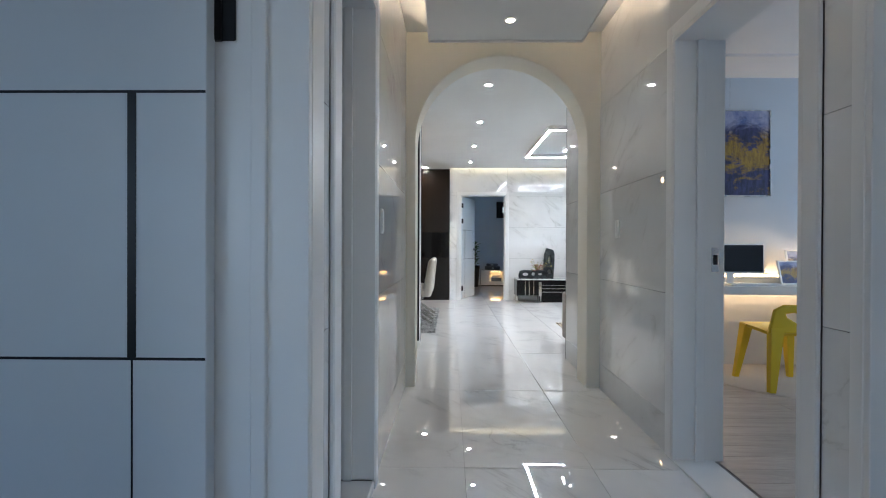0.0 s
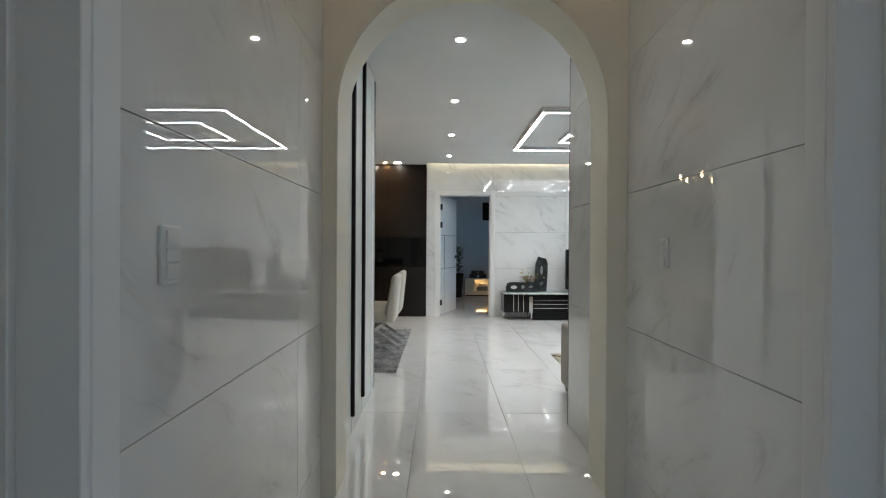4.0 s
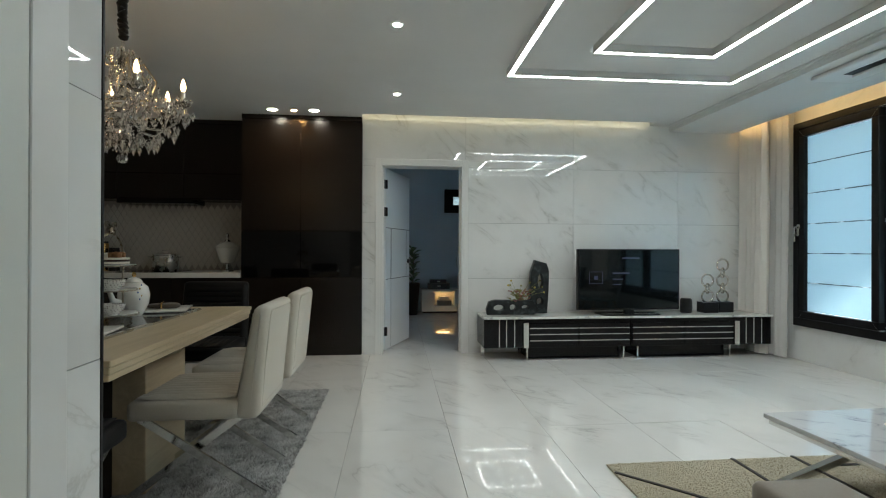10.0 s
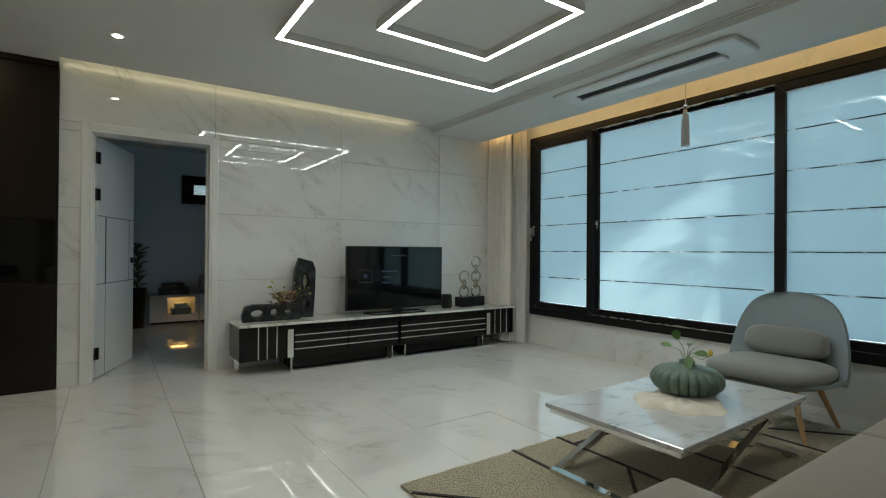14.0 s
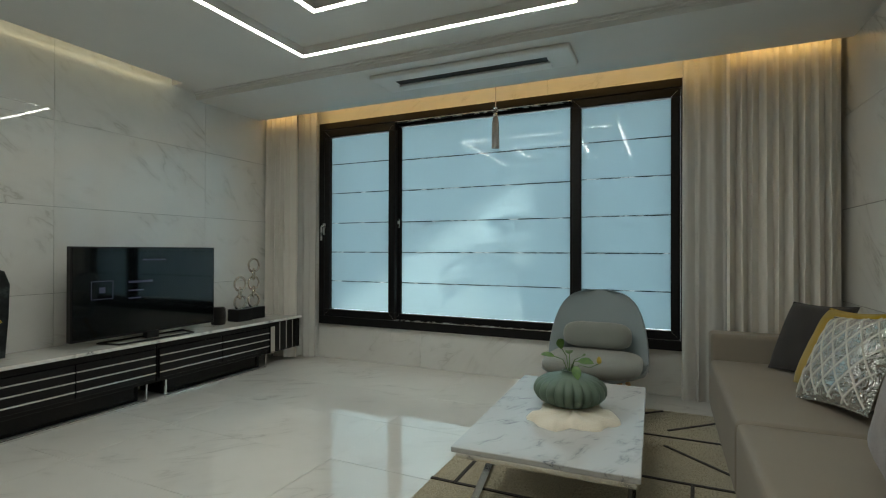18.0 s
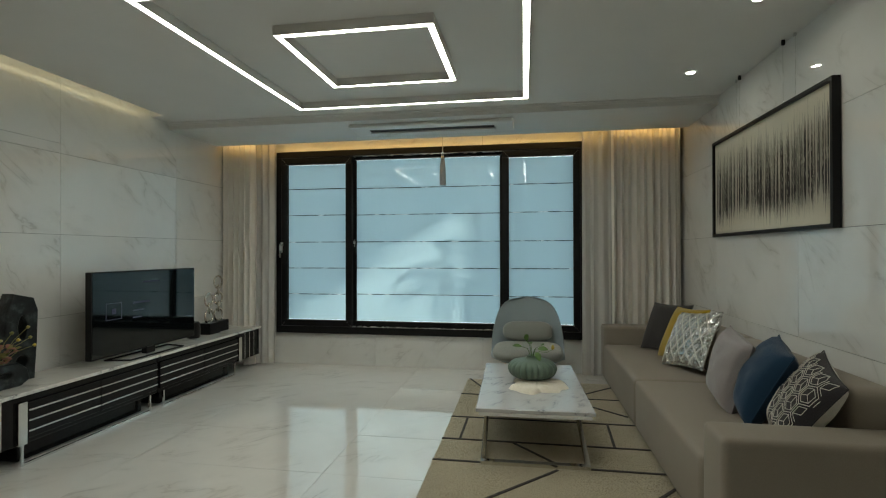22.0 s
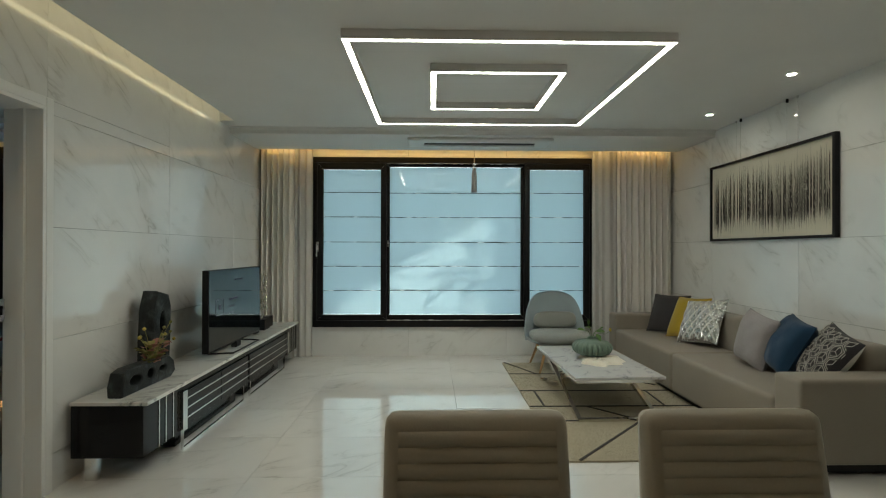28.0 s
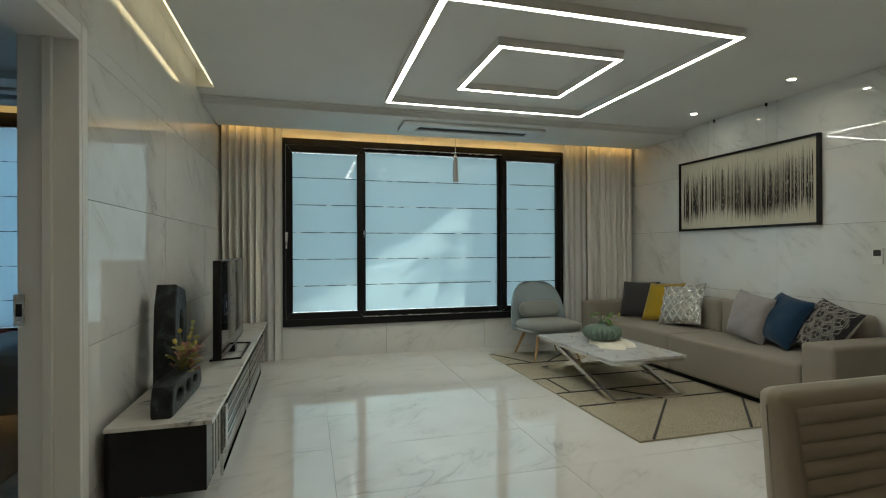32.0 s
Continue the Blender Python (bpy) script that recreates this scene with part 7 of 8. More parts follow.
part("mattress", box(bmesh.new(), -0.42, -0.66, 0.301, 1.48, 1.28, 0.46, 0.06, 4), M_PORC, bed, "", 50)
part("duvet", puff(bmesh.new(), 1.98, 2.02, 0.25, 0.16, 60, 14, (0.53, 0.30, 0.43), 0.03), M_DUVET, bed, "blue-grey satin duvet", 80)
part("throw", puff(bmesh.new(), 1.86, 1.80, 0.25, 0.14, 60, 14, (0.50, 0.42, 0.448), 0.03), M_THROW, bed, "dark quilted throw", 80)
part("throw_trim", tube(bmesh.new(), [(-0.40 + 1.8 * k / 20, -0.465, 0.545 - 0.08 * (abs(k / 10 - 1) ** 10)) for k in range(21)], 0.020, 8), M_REDTRIM, bed, "dark red trim", 60)
glow_b = thing("bed_light", (2.34, 11.76, 0.06), "warm light strip under the bed", "light strip")
part("strip", boxes((-0.02, -0.45, 0.02, 0.0, 1.1, 0.035), (0.0, -0.47, 0.02, 1.2, -0.455, 0.035)), glow("bed_led_strip", (1.0, 0.58, 0.24), 20.0), glow_b)
M_BENCH = fabric("grey_bench_velvet", (0.28, 0.29, 0.30), 500, 0.85)
bench = thing("bench", (2.70, 10.99, 0.0), "grey upholstered bench with gold feet by the bed", "bench")
part("seat", box(bmesh.new(), 0.0, -0.70, 0.13, 0.42, 0.05, 0.46, 0.04, 4), M_BENCH, bench, "", 50)
for x in (-0.008, 0.428):
    for y in (-0.60, -0.06):
        part("foot", tube(bmesh.new(), [(x, y, 0.20), (x, y, 0.0)], [0.011, 0.011], 10), M_GOLD, bench, "gold foot")
M_BEDRUG = fabric("grey_brown_pile", (0.30, 0.27, 0.21), 220, 0.95, 0.4, 0.008)
br = thing("rug", (0, 0, 0), "grey-brown pile rug beside the bed", "rug")
part("carpet", box(bmesh.new(), 1.60, 10.35, 0.0005, 3.4, 13.0, 0.016, 0.005, 2), M_BEDRUG, br)

# low cabinet with a lit niche
M_LACQ = paint("white_lacquer", (0.76, 0.76, 0.74), 0.2, 60, 0.00004)
nc = thing("low_cabinet", (0.81, 13.13, 0.0), "white lacquer low cabinet with a lit orange niche", "cabinet")
part("body", boxes((0, 0, 0.03, 0.66, 0.36, 0.07), (0, 0, 0.39, 0.66, 0.36, 0.43), (0, 0, 0.07, 0.23, 0.36, 0.39), (0.60, 0, 0.07, 0.66, 0.36, 0.39), (0.23, 0.33, 0.07, 0.60, 0.36, 0.39), bev=0.002), M_LACQ, nc)
part("niche_floor", boxes((0.232, 0.004, 0.0705, 0.598, 0.328, 0.13)), M_LACQ, nc)
part("niche_light", boxes((0.30, 0.20, 0.375, 0.53, 0.23, 0.388)), glow("niche_led", (1.0, 0.55, 0.18), 4.5), nc, "warm niche light")
part("foot_bar", boxes((0.02, 0.02, 0.0, 0.64, 0.34, 0.03)), M_BLACK, nc)
nc2 = thing("low_cabinet", (1.475, 13.13, 0.0), "white lacquer low cabinet beside the niche", "cabinet")
part("body", boxes((0, 0, 0.03, 0.9, 0.36, 0.43), bev=0.002), M_LACQ, nc2)
part("foot_bar", boxes((0.02, 0.02, 0.0, 0.88, 0.34, 0.03)), M_BLACK, nc2)
M_GREYBOX = paint("dark_grey_case", (0.06, 0.065, 0.07), 0.5)
gift = thing("storage_box", (1.22, 13.28, 0.13), "blue-grey box in the lit niche", "box")
part("box", box(bmesh.new(), -0.12, -0.10, 0.0, 0.14, 0.10, 0.09, 0.004), M_DUVET, gift)
part("lid", box(bmesh.new(), -0.08, -0.07, 0.091, 0.10, 0.07, 0.16, 0.004), M_LACQ, gift)
for x, z, w, h in ((1.13, 0.431, 0.20, 0.10), (1.12, 0.532, 0.15, 0.07)):
    bx = thing("suitcase", (x, 13.30, z), "dark grey case stacked on the cabinet", "case", "stacked cases")
    part("shell", box(bmesh.new(), -w, -0.11, 0.0, w, 0.11, h, 0.012, 2), M_GREYBOX, bx, "", 50)
    part("clasp", boxes((-0.03, -0.114, h * 0.4, 0.03, -0.1105, h * 0.65)), M_STEEL, bx)
sph = thing("grey_cushion", (1.62, 13.30, 0.431), "grey cushion standing on the cabinet", "cushion")
part("cover", puff(bmesh.new(), 0.30, 0.14, 0.30, 0.7, 18, 10, (0, 0, 0.15)), M_HEATHER, sph, "", 80)

pt = thing("potted_plant", (0.64, 12.95, 0.0), "fiddle-leaf fig in a tall black pot", "plant")
part("pot", lathe(bmesh.new(), [(0, 0), (0.09, 0), (0.13, 0.55), (0.135, 0.56), (0.122, 0.56), (0.118, 0.53), (0, 0.53)], 24), M_BLACK, pt, "tall black pot", 50)
part("trunk", tube(bmesh.new(), [(0, 0, 0.52), (0.02, 0, 0.8), (0.0, 0.02, 1.15)], [0.012, 0.010, 0.006], 8), M_BARK, pt)
rnd = random.Random(8)
for i in range(26):
    z = 0.56 + 0.62 * i / 26
    a = i * 2.4
    part("leaf", blade(bmesh.new(), (0.01 * math.cos(a), 0.01 * math.sin(a), z), (math.cos(a), math.sin(a), 0.75), (0, 0, 1), rnd.uniform(0.15, 0.21), rnd.uniform(0.08, 0.11), 0.04), M_LEAF, pt, "", 60)
sw_ = thing("window_3", (0, 0, 0), "small black framed bedroom window", "window")
tagged(sw_, kind=ST)
for a in ((1.255, 13.47, 1.845, 2.245, 13.60, 1.99), (1.255, 13.47, 2.15, 2.245, 13.60, 2.285), (1.255, 13.47, 1.99, 1.42, 13.60, 2.15), (2.08, 13.47, 1.99, 2.245, 13.60, 2.15)):
    part("window_frame", box(bmesh.new(), *a, 0.004), M_FRAME, sw_)
pn = part("pane", boxes((1.41, 13.54, 1.98, 2.09, 13.546, 2.16)), M_CLEAR, sw_)
pn.visible_shadow = False
for i in range(7):
    part("blind_slat", boxes((1.41, 13.52, 1.985 + 0.025 * i, 2.09, 13.523, 2.003 + 0.025 * i)), M_SHEER, sw_, "white blind slat")

# ---- study ----
M_DESK = paint("white_desk_laminate", (0.76, 0.75, 0.72), 0.3, 60, 0.00005)
desk = thing("desk", (0, 0, 0), "white built-in desk with hidden warm lights", "desk")
part("top", box(bmesh.new(), 1.40, 3.97, 0.675, 4.4, 4.455, 0.745, 0.003), M_DESK, desk)
part("modesty_panel", boxes((1.40, 4.40, 0.02, 3.12, 4.43, 0.674)), M_DESK, desk)
part("back_ledge", box(bmesh.new(), 1.40, 4.37, 0.7455, 4.4, 4.44, 0.80, 0.003), M_DESK, desk)
part("light_strip", boxes((1.5, 4.405, 0.80, 4.3, 4.425, 0.812)), glow("desk_led_strip", (1.0, 0.62, 0.28), 6.0), desk, "warm light strip")
part("light_strip", boxes((1.5, 4.30, 0.662, 3.1, 4.32, 0.6745)), glow("desk_under_strip", (1.0, 0.68, 0.36), 3.5), desk, "warm light strip")
shf = thing("shelf_unit", (3.13, 3.96, 0.0), "white open shelf unit under the desk", "shelf")
part("side", boxes((0, 0, 0.02, 0.02, 0.46, 0.674)), M_DESK, shf)
part("side", boxes((0.5, 0, 0.02, 0.52, 0.46, 0.674)), M_DESK, shf)
part("back", boxes((0.02, 0.44, 0.02, 0.5, 0.46, 0.674)), M_DESK, shf)
for z in (0.02, 0.21, 0.42, 0.655):
    part("shelf", boxes((0.02, 0.0, z, 0.5, 0.44, z + 0.018)), M_DESK, shf)
M_GREENBOX = paint("olive_box", (0.20, 0.21, 0.12), 0.7)
for z, mt, lb in ((0.438, M_GREENBOX, "olive storage box on the shelf"), (0.228, fabric("blush_linen", (0.55, 0.36, 0.26), 300), "blush storage box on the shelf")):
    q = thing("storage_box", (3.38, 4.16, z), lb, "box")
    part("box", box(bmesh.new(), -0.2, -0.17, 0.0, 0.2, 0.17, 0.13, 0.004), mt, q)
M_SCR = Mat("black_monitor_glass", (0.006, 0.006, 0.007), 0.12).m
mon = thing("monitor", (2.39, 4.22, 0.7455), "white framed desktop monitor on the desk", "monitor")
part("casing", box(bmesh.new(), -0.30, 0.0, 0.09, 0.285, 0.03, 0.345, 0.005, 2), M_PLASTIC, mon, "", 40)
part("screen", boxes((-0.287, -0.0025, 0.105, 0.272, 0.0005, 0.332)), M_SCR, mon, "black screen")
part("neck", box(bmesh.new(), -0.03, 0.005, 0.008, 0.03, 0.025, 0.12, 0.003), M_PLASTIC, mon)
part("foot", box(bmesh.new(), -0.12, -0.07, 0.0, 0.12, 0.09, 0.010, 0.004), M_PLASTIC, mon)
kb = thing("keyboard", (2.50, 4.08, 0.7455), "slim white keyboard on the desk", "keyboard")
part("body", box(bmesh.new(), -0.21, -0.06, 0.0, 0.21, 0.06, 0.012, 0.003), M_PLASTIC, kb)
me_k = mesh_of("key", box(bmesh.new(), -0.0115, -0.0095, 0.0122, 0.0115, 0.0095, 0.0165, 0.0015), M_PLASTIC)
for i in range(15):
    for j in range(4):
        o = new("key", me_k)
        o.parent, o.location = kb, (-0.185 + 0.0262 * i, -0.038 + 0.0245 * j, 0)


def art_mat(name, seed):
    m = Mat(name, (0.1, 0.1, 0.2), 0.5)
    co = m.coords((1, 1, 1), (0, 0, 0.3))
    fine = m.noise(m.coords((26, 1, 9)), 1.0, 3, 0.7)
    a = m.noise(m.coords((2.6, 1, 5.0)), 1.7, 5, 0.7, 0.4)
    sep = m.n("ShaderNodeSeparateXYZ")
    tc = m.n("ShaderNodeTexCoord")
    m.link(tc.outputs["Generated"], sep.inputs[0])
    navy = m.mix(m.grey(fine, 0, 1), (0.008, 0.008, 0.03), (0.05, 0.05, 0.15))
    gold = m.mix(m.grey(fine, 0, 1), (0.16, 0.085, 0.01), (0.46, 0.27, 0.02))
    hump = m.math("ADD", a, m.math("MULTIPLY", m.math("ABSOLUTE", m.math("SUBTRACT", sep.outputs[2], 0.5)), -0.35))
    col = m.mix(m.grey(hump, 0.0, 1.0, 0.40, 0.50), navy, gold)
    sky_c = m.mix(m.grey(m.noise(co, 7.0, 3), 0, 1), (0.12, 0.17, 0.38), (0.52, 0.50, 0.60))
    m.colour(m.mix(m.grey(m.math("ADD", sep.outputs[2], m.math("MULTIPLY", m.math("SUBTRACT", a, 0.5), 0.8)), 0.0, 0.9, 0.74, 0.90), col, sky_c))
    v = m.noise(m.coords((60, 60, 14)), 1.0, 3)
    m.bump(v, 0.003)
    return m.m


M_ART = art_mat("abstract_oil_paint", 1)
pa = thing("painting", (2.50, 4.455, 1.516), "abstract blue and yellow painting in a slim silver frame", "painting")
part("canvas", boxes((-0.345, -0.024, 0.008, 0.345, -0.004, 0.76)), M_ART, pa, "blue and yellow abstract canvas")
part("frame", boxes((-0.355, -0.032, 0, 0.355, -0.002, 0.008), (-0.355, -0.032, 0.76, 0.355, -0.002, 0.768), (-0.355, -0.032, 0.008, -0.345, -0.002, 0.76), (0.345, -0.032, 0.008, 0.355, -0.002, 0.76)), M_STEEL, pa, "slim silver frame")
part("hanging_wire", tube(bmesh.new(), [(0.0, -0.01, 0.77), (0.0, -0.01, 1.07)], 0.0015, 5), M_STEEL, pa)
for x, y, w, h, tn, lb in ((2.86, 4.155, 0.10, 0.205, 8, "small abstract print in a white frame, leaning"), (3.045, 4.27, 0.12, 0.30, -6, "larger abstract print in a white frame, leaning")):
    pf_ = thing("photo_frame", (0, 0, 0), lb, "picture frame", "leaning frames")
    pf_.matrix_world = pose(x, y, 0.7455, 0, 0, tn) @ pose(0, 0, 0, -14, 0, 0)
    part("print", boxes((-w + 0.012, -0.004, 0.012, w - 0.012, 0.0, h - 0.012)), M_ART, pf_, "abstract print")
    part("frame", boxes((-w, -0.012, 0.0005, w, 0.006, 0.012), (-w, -0.012, h - 0.012, w, 0.006, h), (-w, -0.012, 0.012, -w + 0.012, 0.006, h - 0.012), (w - 0.012, -0.012, 0.012, w, 0.006, h - 0.012)), M_WHITE, pf_, "white frame")
gb = thing("globe", (3.13, 4.20, 0.7455), "grey desk globe on a steel stand", "globe")
part("ball", lathe(bmesh.new(), [(0.08 * math.sin(math.pi * k / 14), 0.115 - 0.08 * math.cos(math.pi * k / 14)) for k in range(15)], 24), marble("globe_grey", (0.28, 0.30, 0.33), (0.55, 0.56, 0.58), (0.3, 0.2, 0.0), 0.3, 0.0, 6.0), gb, "", 60)
part("stand", tube(bmesh.new(), [(0.0, 0, 0.045), (0.02, 0, 0.03), (0.0, 0, 0.006)], 0.005, 8), M_CHROME, gb)
part("base", lathe(bmesh.new(), [(0, 0), (0.045, 0), (0.04, 0.006), (0, 0.008)], 20), M_CHROME, gb, "", 50)
dlp = thing("desk_lamp", (3.42, 4.25, 0.7455), "white desk lamp with a round glowing head", "desk lamp")
part("base", box(bmesh.new(), -0.16, -0.08, 0.0, 0.05, 0.08, 0.02, 0.006, 2), M_PLASTIC, dlp)
part("arm", tube(bmesh.new(), [(0, 0, 0.018), (0, 0, 0.31), (-0.03, 0, 0.355), (-0.14, 0.01, 0.375), (-0.245, 0.007, 0.352)], 0.006, 8), M_STEEL, dlp, "steel arm", 60)
hdm = lathe(bmesh.new(), [(0, 0.0), (0.090, 0.002), (0.095, 0.008), (0.090, 0.014), (0, 0.02)], 28)
lens = lathe(bmesh.new(), [(0, -0.003), (0.087, -0.003), (0.087, 0.001), (0, 0.001)], 28)
for q in (hdm, lens):
    bmesh.ops.rotate(q, verts=q.verts, matrix=Vector((0, 0, -1)).rotation_difference(Vector((-0.69, -0.30, -0.66))).to_matrix())
    bmesh.ops.translate(q, verts=q.verts, vec=(-0.26, 0.0, 0.325))
hd_ = part("head", hdm, M_PLASTIC, dlp, "round white head", 50)
part("diffuser", lens, glow("desk_lamp_diffuser", (1.0, 0.86, 0.62), 5.0), hd_, "glowing diffuser")

# yellow angular chair
M_YELLOW = paint("matt_yellow_plastic", (0.72, 0.50, 0.008), 0.42, 150, 0.0002, 0.06)
yc = thing("chair", (2.53, 3.78, 0.014), "yellow angular moulded plastic chair at the desk", "chair", turn=0)


def prism(bm, top, low):
    """A tapered bar between two quads given as lists of four points."""
    a, b = [bm.verts.new(p) for p in top], [bm.verts.new(p) for p in low]
    bm.faces.new(a)
    bm.faces.new(b[::-1])
    for i in range(4):
        bm.faces.new((a[i], b[i], b[(i + 1) % 4], a[(i + 1) % 4]))
    return bm


part("seat", prism(bmesh.new(), [(-0.20, -0.17, 0.425), (0.20, -0.17, 0.425), (0.19, 0.22, 0.445), (-0.19, 0.22, 0.445)], [(-0.18, -0.15, 0.395), (0.18, -0.15, 0.395), (0.17, 0.20, 0.415), (-0.17, 0.20, 0.415)]), M_YELLOW, yc)
for sx in (-1, 1):
    f = [(0.13 * sx, 0.215, 0.44), (0.195 * sx, 0.215, 0.44), (0.195 * sx, 0.14, 0.43), (0.13 * sx, 0.14, 0.43)]
    g = [(0.20 * sx, 0.245, 0), (0.235 * sx, 0.245, 0), (0.235 * sx, 0.21, 0), (0.20 * sx, 0.21, 0)]
    part("leg", prism(bmesh.new(), f, g), M_YELLOW, yc)
    f = [(0.11 * sx, -0.14, 0.44), (0.205 * sx, -0.14, 0.44), (0.205 * sx, -0.20, 0.46), (0.11 * sx, -0.20, 0.46)]
    g = [(0.20 * sx, -0.20, 0), (0.24 * sx, -0.20, 0), (0.24 * sx, -0.245, 0), (0.20 * sx, -0.245, 0)]
    part("leg", prism(bmesh.new(), f, g), M_YELLOW, yc)
bmb = slab_with_holes([(-0.205, 0.43), (0.205, 0.43), (0.165, 0.58), (0.10, 0.615), (-0.10, 0.615), (-0.165, 0.58)], [[(-0.11, 0.57), (-0.03, 0.582), (0.0, 0.572), (0.03, 0.582), (0.11, 0.57), (0.095, 0.53), (0.0, 0.468), (-0.095, 0.53)]], 0.012)
bmesh.ops.translate(bmb, verts=bmb.verts, vec=(0, -0.175, 0))
part("backrest", bmb, M_YELLOW, yc, "low back with a shaped opening", 40)
M_CREAMRUG = fabric("cream_pile", (0.60, 0.56, 0.50), 200, 0.95, 0.15, 0.008)
sr = thing("rug", (2.75, 4.06, 0.0025), "round cream pile rug under the desk chair", "rug")
part("carpet", lathe(bmesh.new(), [(0, 0.011), (0.66, 0.011), (0.69, 0.008), (0.70, 0.0), (0, 0.0)], 72), M_CREAMRUG, sr, "", 40)

# ---- bathroom ----
area_lamp("bathroom_light", (-1.11, 3.31, 2.378), (-1.11, 3.31, 0), 0.10, 0.10, 0.7, (0.58, 0.82, 1.0))
bdl = copy_thing(big, pose(-1.11, 3.31, 2.39))
tagged(bdl, "round recessed bathroom downlight")
M_SMOKE = clear_glass("smoked_glass", (0.085, 0.095, 0.092), 0.0, 1.45)
gp = thing("shower_screen", (-1.20, 3.0, -0.042), "smoked glass shower screen with rounded corner", "shower screen")
pts = [(-0.515, 0.02), (0.0, 0.02), (0.0, 1.86)] + [(-0.06 + 0.06 * math.cos(k * math.pi / 12), 1.86 + 0.06 * math.sin(k * math.pi / 12)) for k in range(1, 7)] + [(-0.515, 1.92)]
bm = bmesh.new()
a = [bm.verts.new((x, 0, z)) for x, z in pts]
b = [bm.verts.new((x, 0.008, z)) for x, z in pts]
bm.faces.new(a)
bm.faces.new(b[::-1])
for i in range(len(a)):
    j = (i + 1) % len(a)
    bm.faces.new((a[i], a[j], b[j], b[i]))
part("glass", bm, M_SMOKE, gp)
part("floor_rail", boxes((-0.515, -0.008, 0.0, 0.0, 0.016, 0.02)), M_CHROME, gp)
part("brace", tube(bmesh.new(), [(-0.20, 0.004, 1.945), (-0.22, 0.795, 1.955)], 0.009, 8), M_CHROME, gp, "chrome brace bar")
part("clamp", boxes((-0.225, -0.014, 1.90, -0.175, 0.022, 1.965), bev=0.003), M_CHROME, gp)
part("wall_flange", boxes((-0.245, 0.77, 1.93, -0.195, 0.799, 1.98), bev=0.003), M_CHROME, gp)
sh = thing("shower_set", (-1.72, 3.42, 0.0), "chrome overhead shower set on the bathroom wall", "shower")
part("riser", tube(bmesh.new(), [(0.05, 0, 0.95), (0.05, 0, 2.08), (0.06, 0, 2.14), (0.10, 0, 2.175), (0.16, 0, 2.185), (0.38, 0.03, 2.185), (0.43, 0.03, 2.17), (0.45, 0.03, 2.12)], 0.011, 10), M_CHROME, sh, "", 60)
rh = box(bmesh.new(), -0.13, -0.13, -0.009, 0.13, 0.13, 0.009, 0.008, 3)
bmesh.ops.rotate(rh, verts=rh.verts, matrix=Matrix.Rotation(-0.35, 3, "X") @ Matrix.Rotation(-0.30, 3, "Y") @ Matrix.Rotation(0.6, 3, "Z"))
bmesh.ops.translate(rh, verts=rh.verts, vec=(0.46, 0.02, 2.085))
part("rain_head", rh, M_STEEL, sh, "square rain shower head", 40)
part("mixer", tube(bmesh.new(), [(0.06, -0.12, 0.95), (0.06, 0.12, 0.95)], 0.022, 12), M_CHROME, sh, "", 60)
part("hand_shower", tube(bmesh.new(), [(0.08, 0.0, 1.50), (0.11, 0.0, 1.60), (0.15, 0.0, 1.70)], [0.011, 0.013, 0.030], 10), M_CHROME, sh, "", 60)
part("slide_holder", tube(bmesh.new(), [(0.04, 0.0, 1.42), (0.12, 0.0, 1.43)], 0.016, 10), M_CHROME, sh, "", 60)
part("hose", tube(bmesh.new(), [(0.06, 0.03, 0.93), (0.11, 0.06, 0.72), (0.10, 0.04, 0.9), (0.08, 0.01, 1.49)], 0.006, 6), M_CHROME, sh, "", 60)
for z in (1.495, 1.09):
    cshf = thing("corner_shelf", (-1.718, 3.798, z), "dark glass corner shelf with chrome rail", "shelf", "bathroom shelves")
    arc = [(0.33 * math.cos(k * math.pi / 20), -0.26 * math.sin(k * math.pi / 20)) for k in range(11)]
    bm = bmesh.new()
    a = [bm.verts.new((x, y, 0.0)) for x, y in [(0, 0)] + arc]
    b = [bm.verts.new((x, y, 0.009)) for x, y in [(0, 0)] + arc]
    bm.faces.new(a)
    bm.faces.new(b[::-1])
    for i in range(len(a)):
        j = (i + 1) % len(a)
        bm.faces.new((a[i], a[j], b[j], b[i]))
    part("shelf", bm, M_OVEN, cshf, "dark glass shelf")
    part("rail", tube(bmesh.new(), [(x * 0.95, y * 0.95 - 0.003, 0.045) for x, y in arc[1:-1]], 0.004, 6), M_CHROME, cshf, "chrome rail", 60)
    for k in (1, 5, 9):
        part("rail_post", tube(bmesh.new(), [(arc[k][0] * 0.95, arc[k][1] * 0.95 - 0.003, 0.009), (arc[k][0] * 0.95, arc[k][1] * 0.95 - 0.003, 0.045)], 0.003, 6), M_CHROME, cshf)
vb = thing("washbasin", (-0.74, 3.40, 0.0), "white washbasin on a chrome frame", "washbasin")
part("bowl", box(bmesh.new(), -0.18, -0.25, 0.60, 0.17, 0.25, 0.78, 0.03, 3), M_PORC, vb, "", 50)
for y in (-0.22, 0.22):
    part("leg", tube(bmesh.new(), [(-0.15, y, 0.60), (-0.15, y, -0.042)], 0.01, 8), M_CHROME, vb)
part("cross_bar", tube(bmesh.new(), [(-0.15, -0.22, 0.12), (-0.15, 0.22, 0.12)], 0.01, 8), M_CHROME, vb)


# ---- tiles, last: each is a piece of its wall or floor ----
TILE_MESH = {}
TILT_RND = random.Random(12)


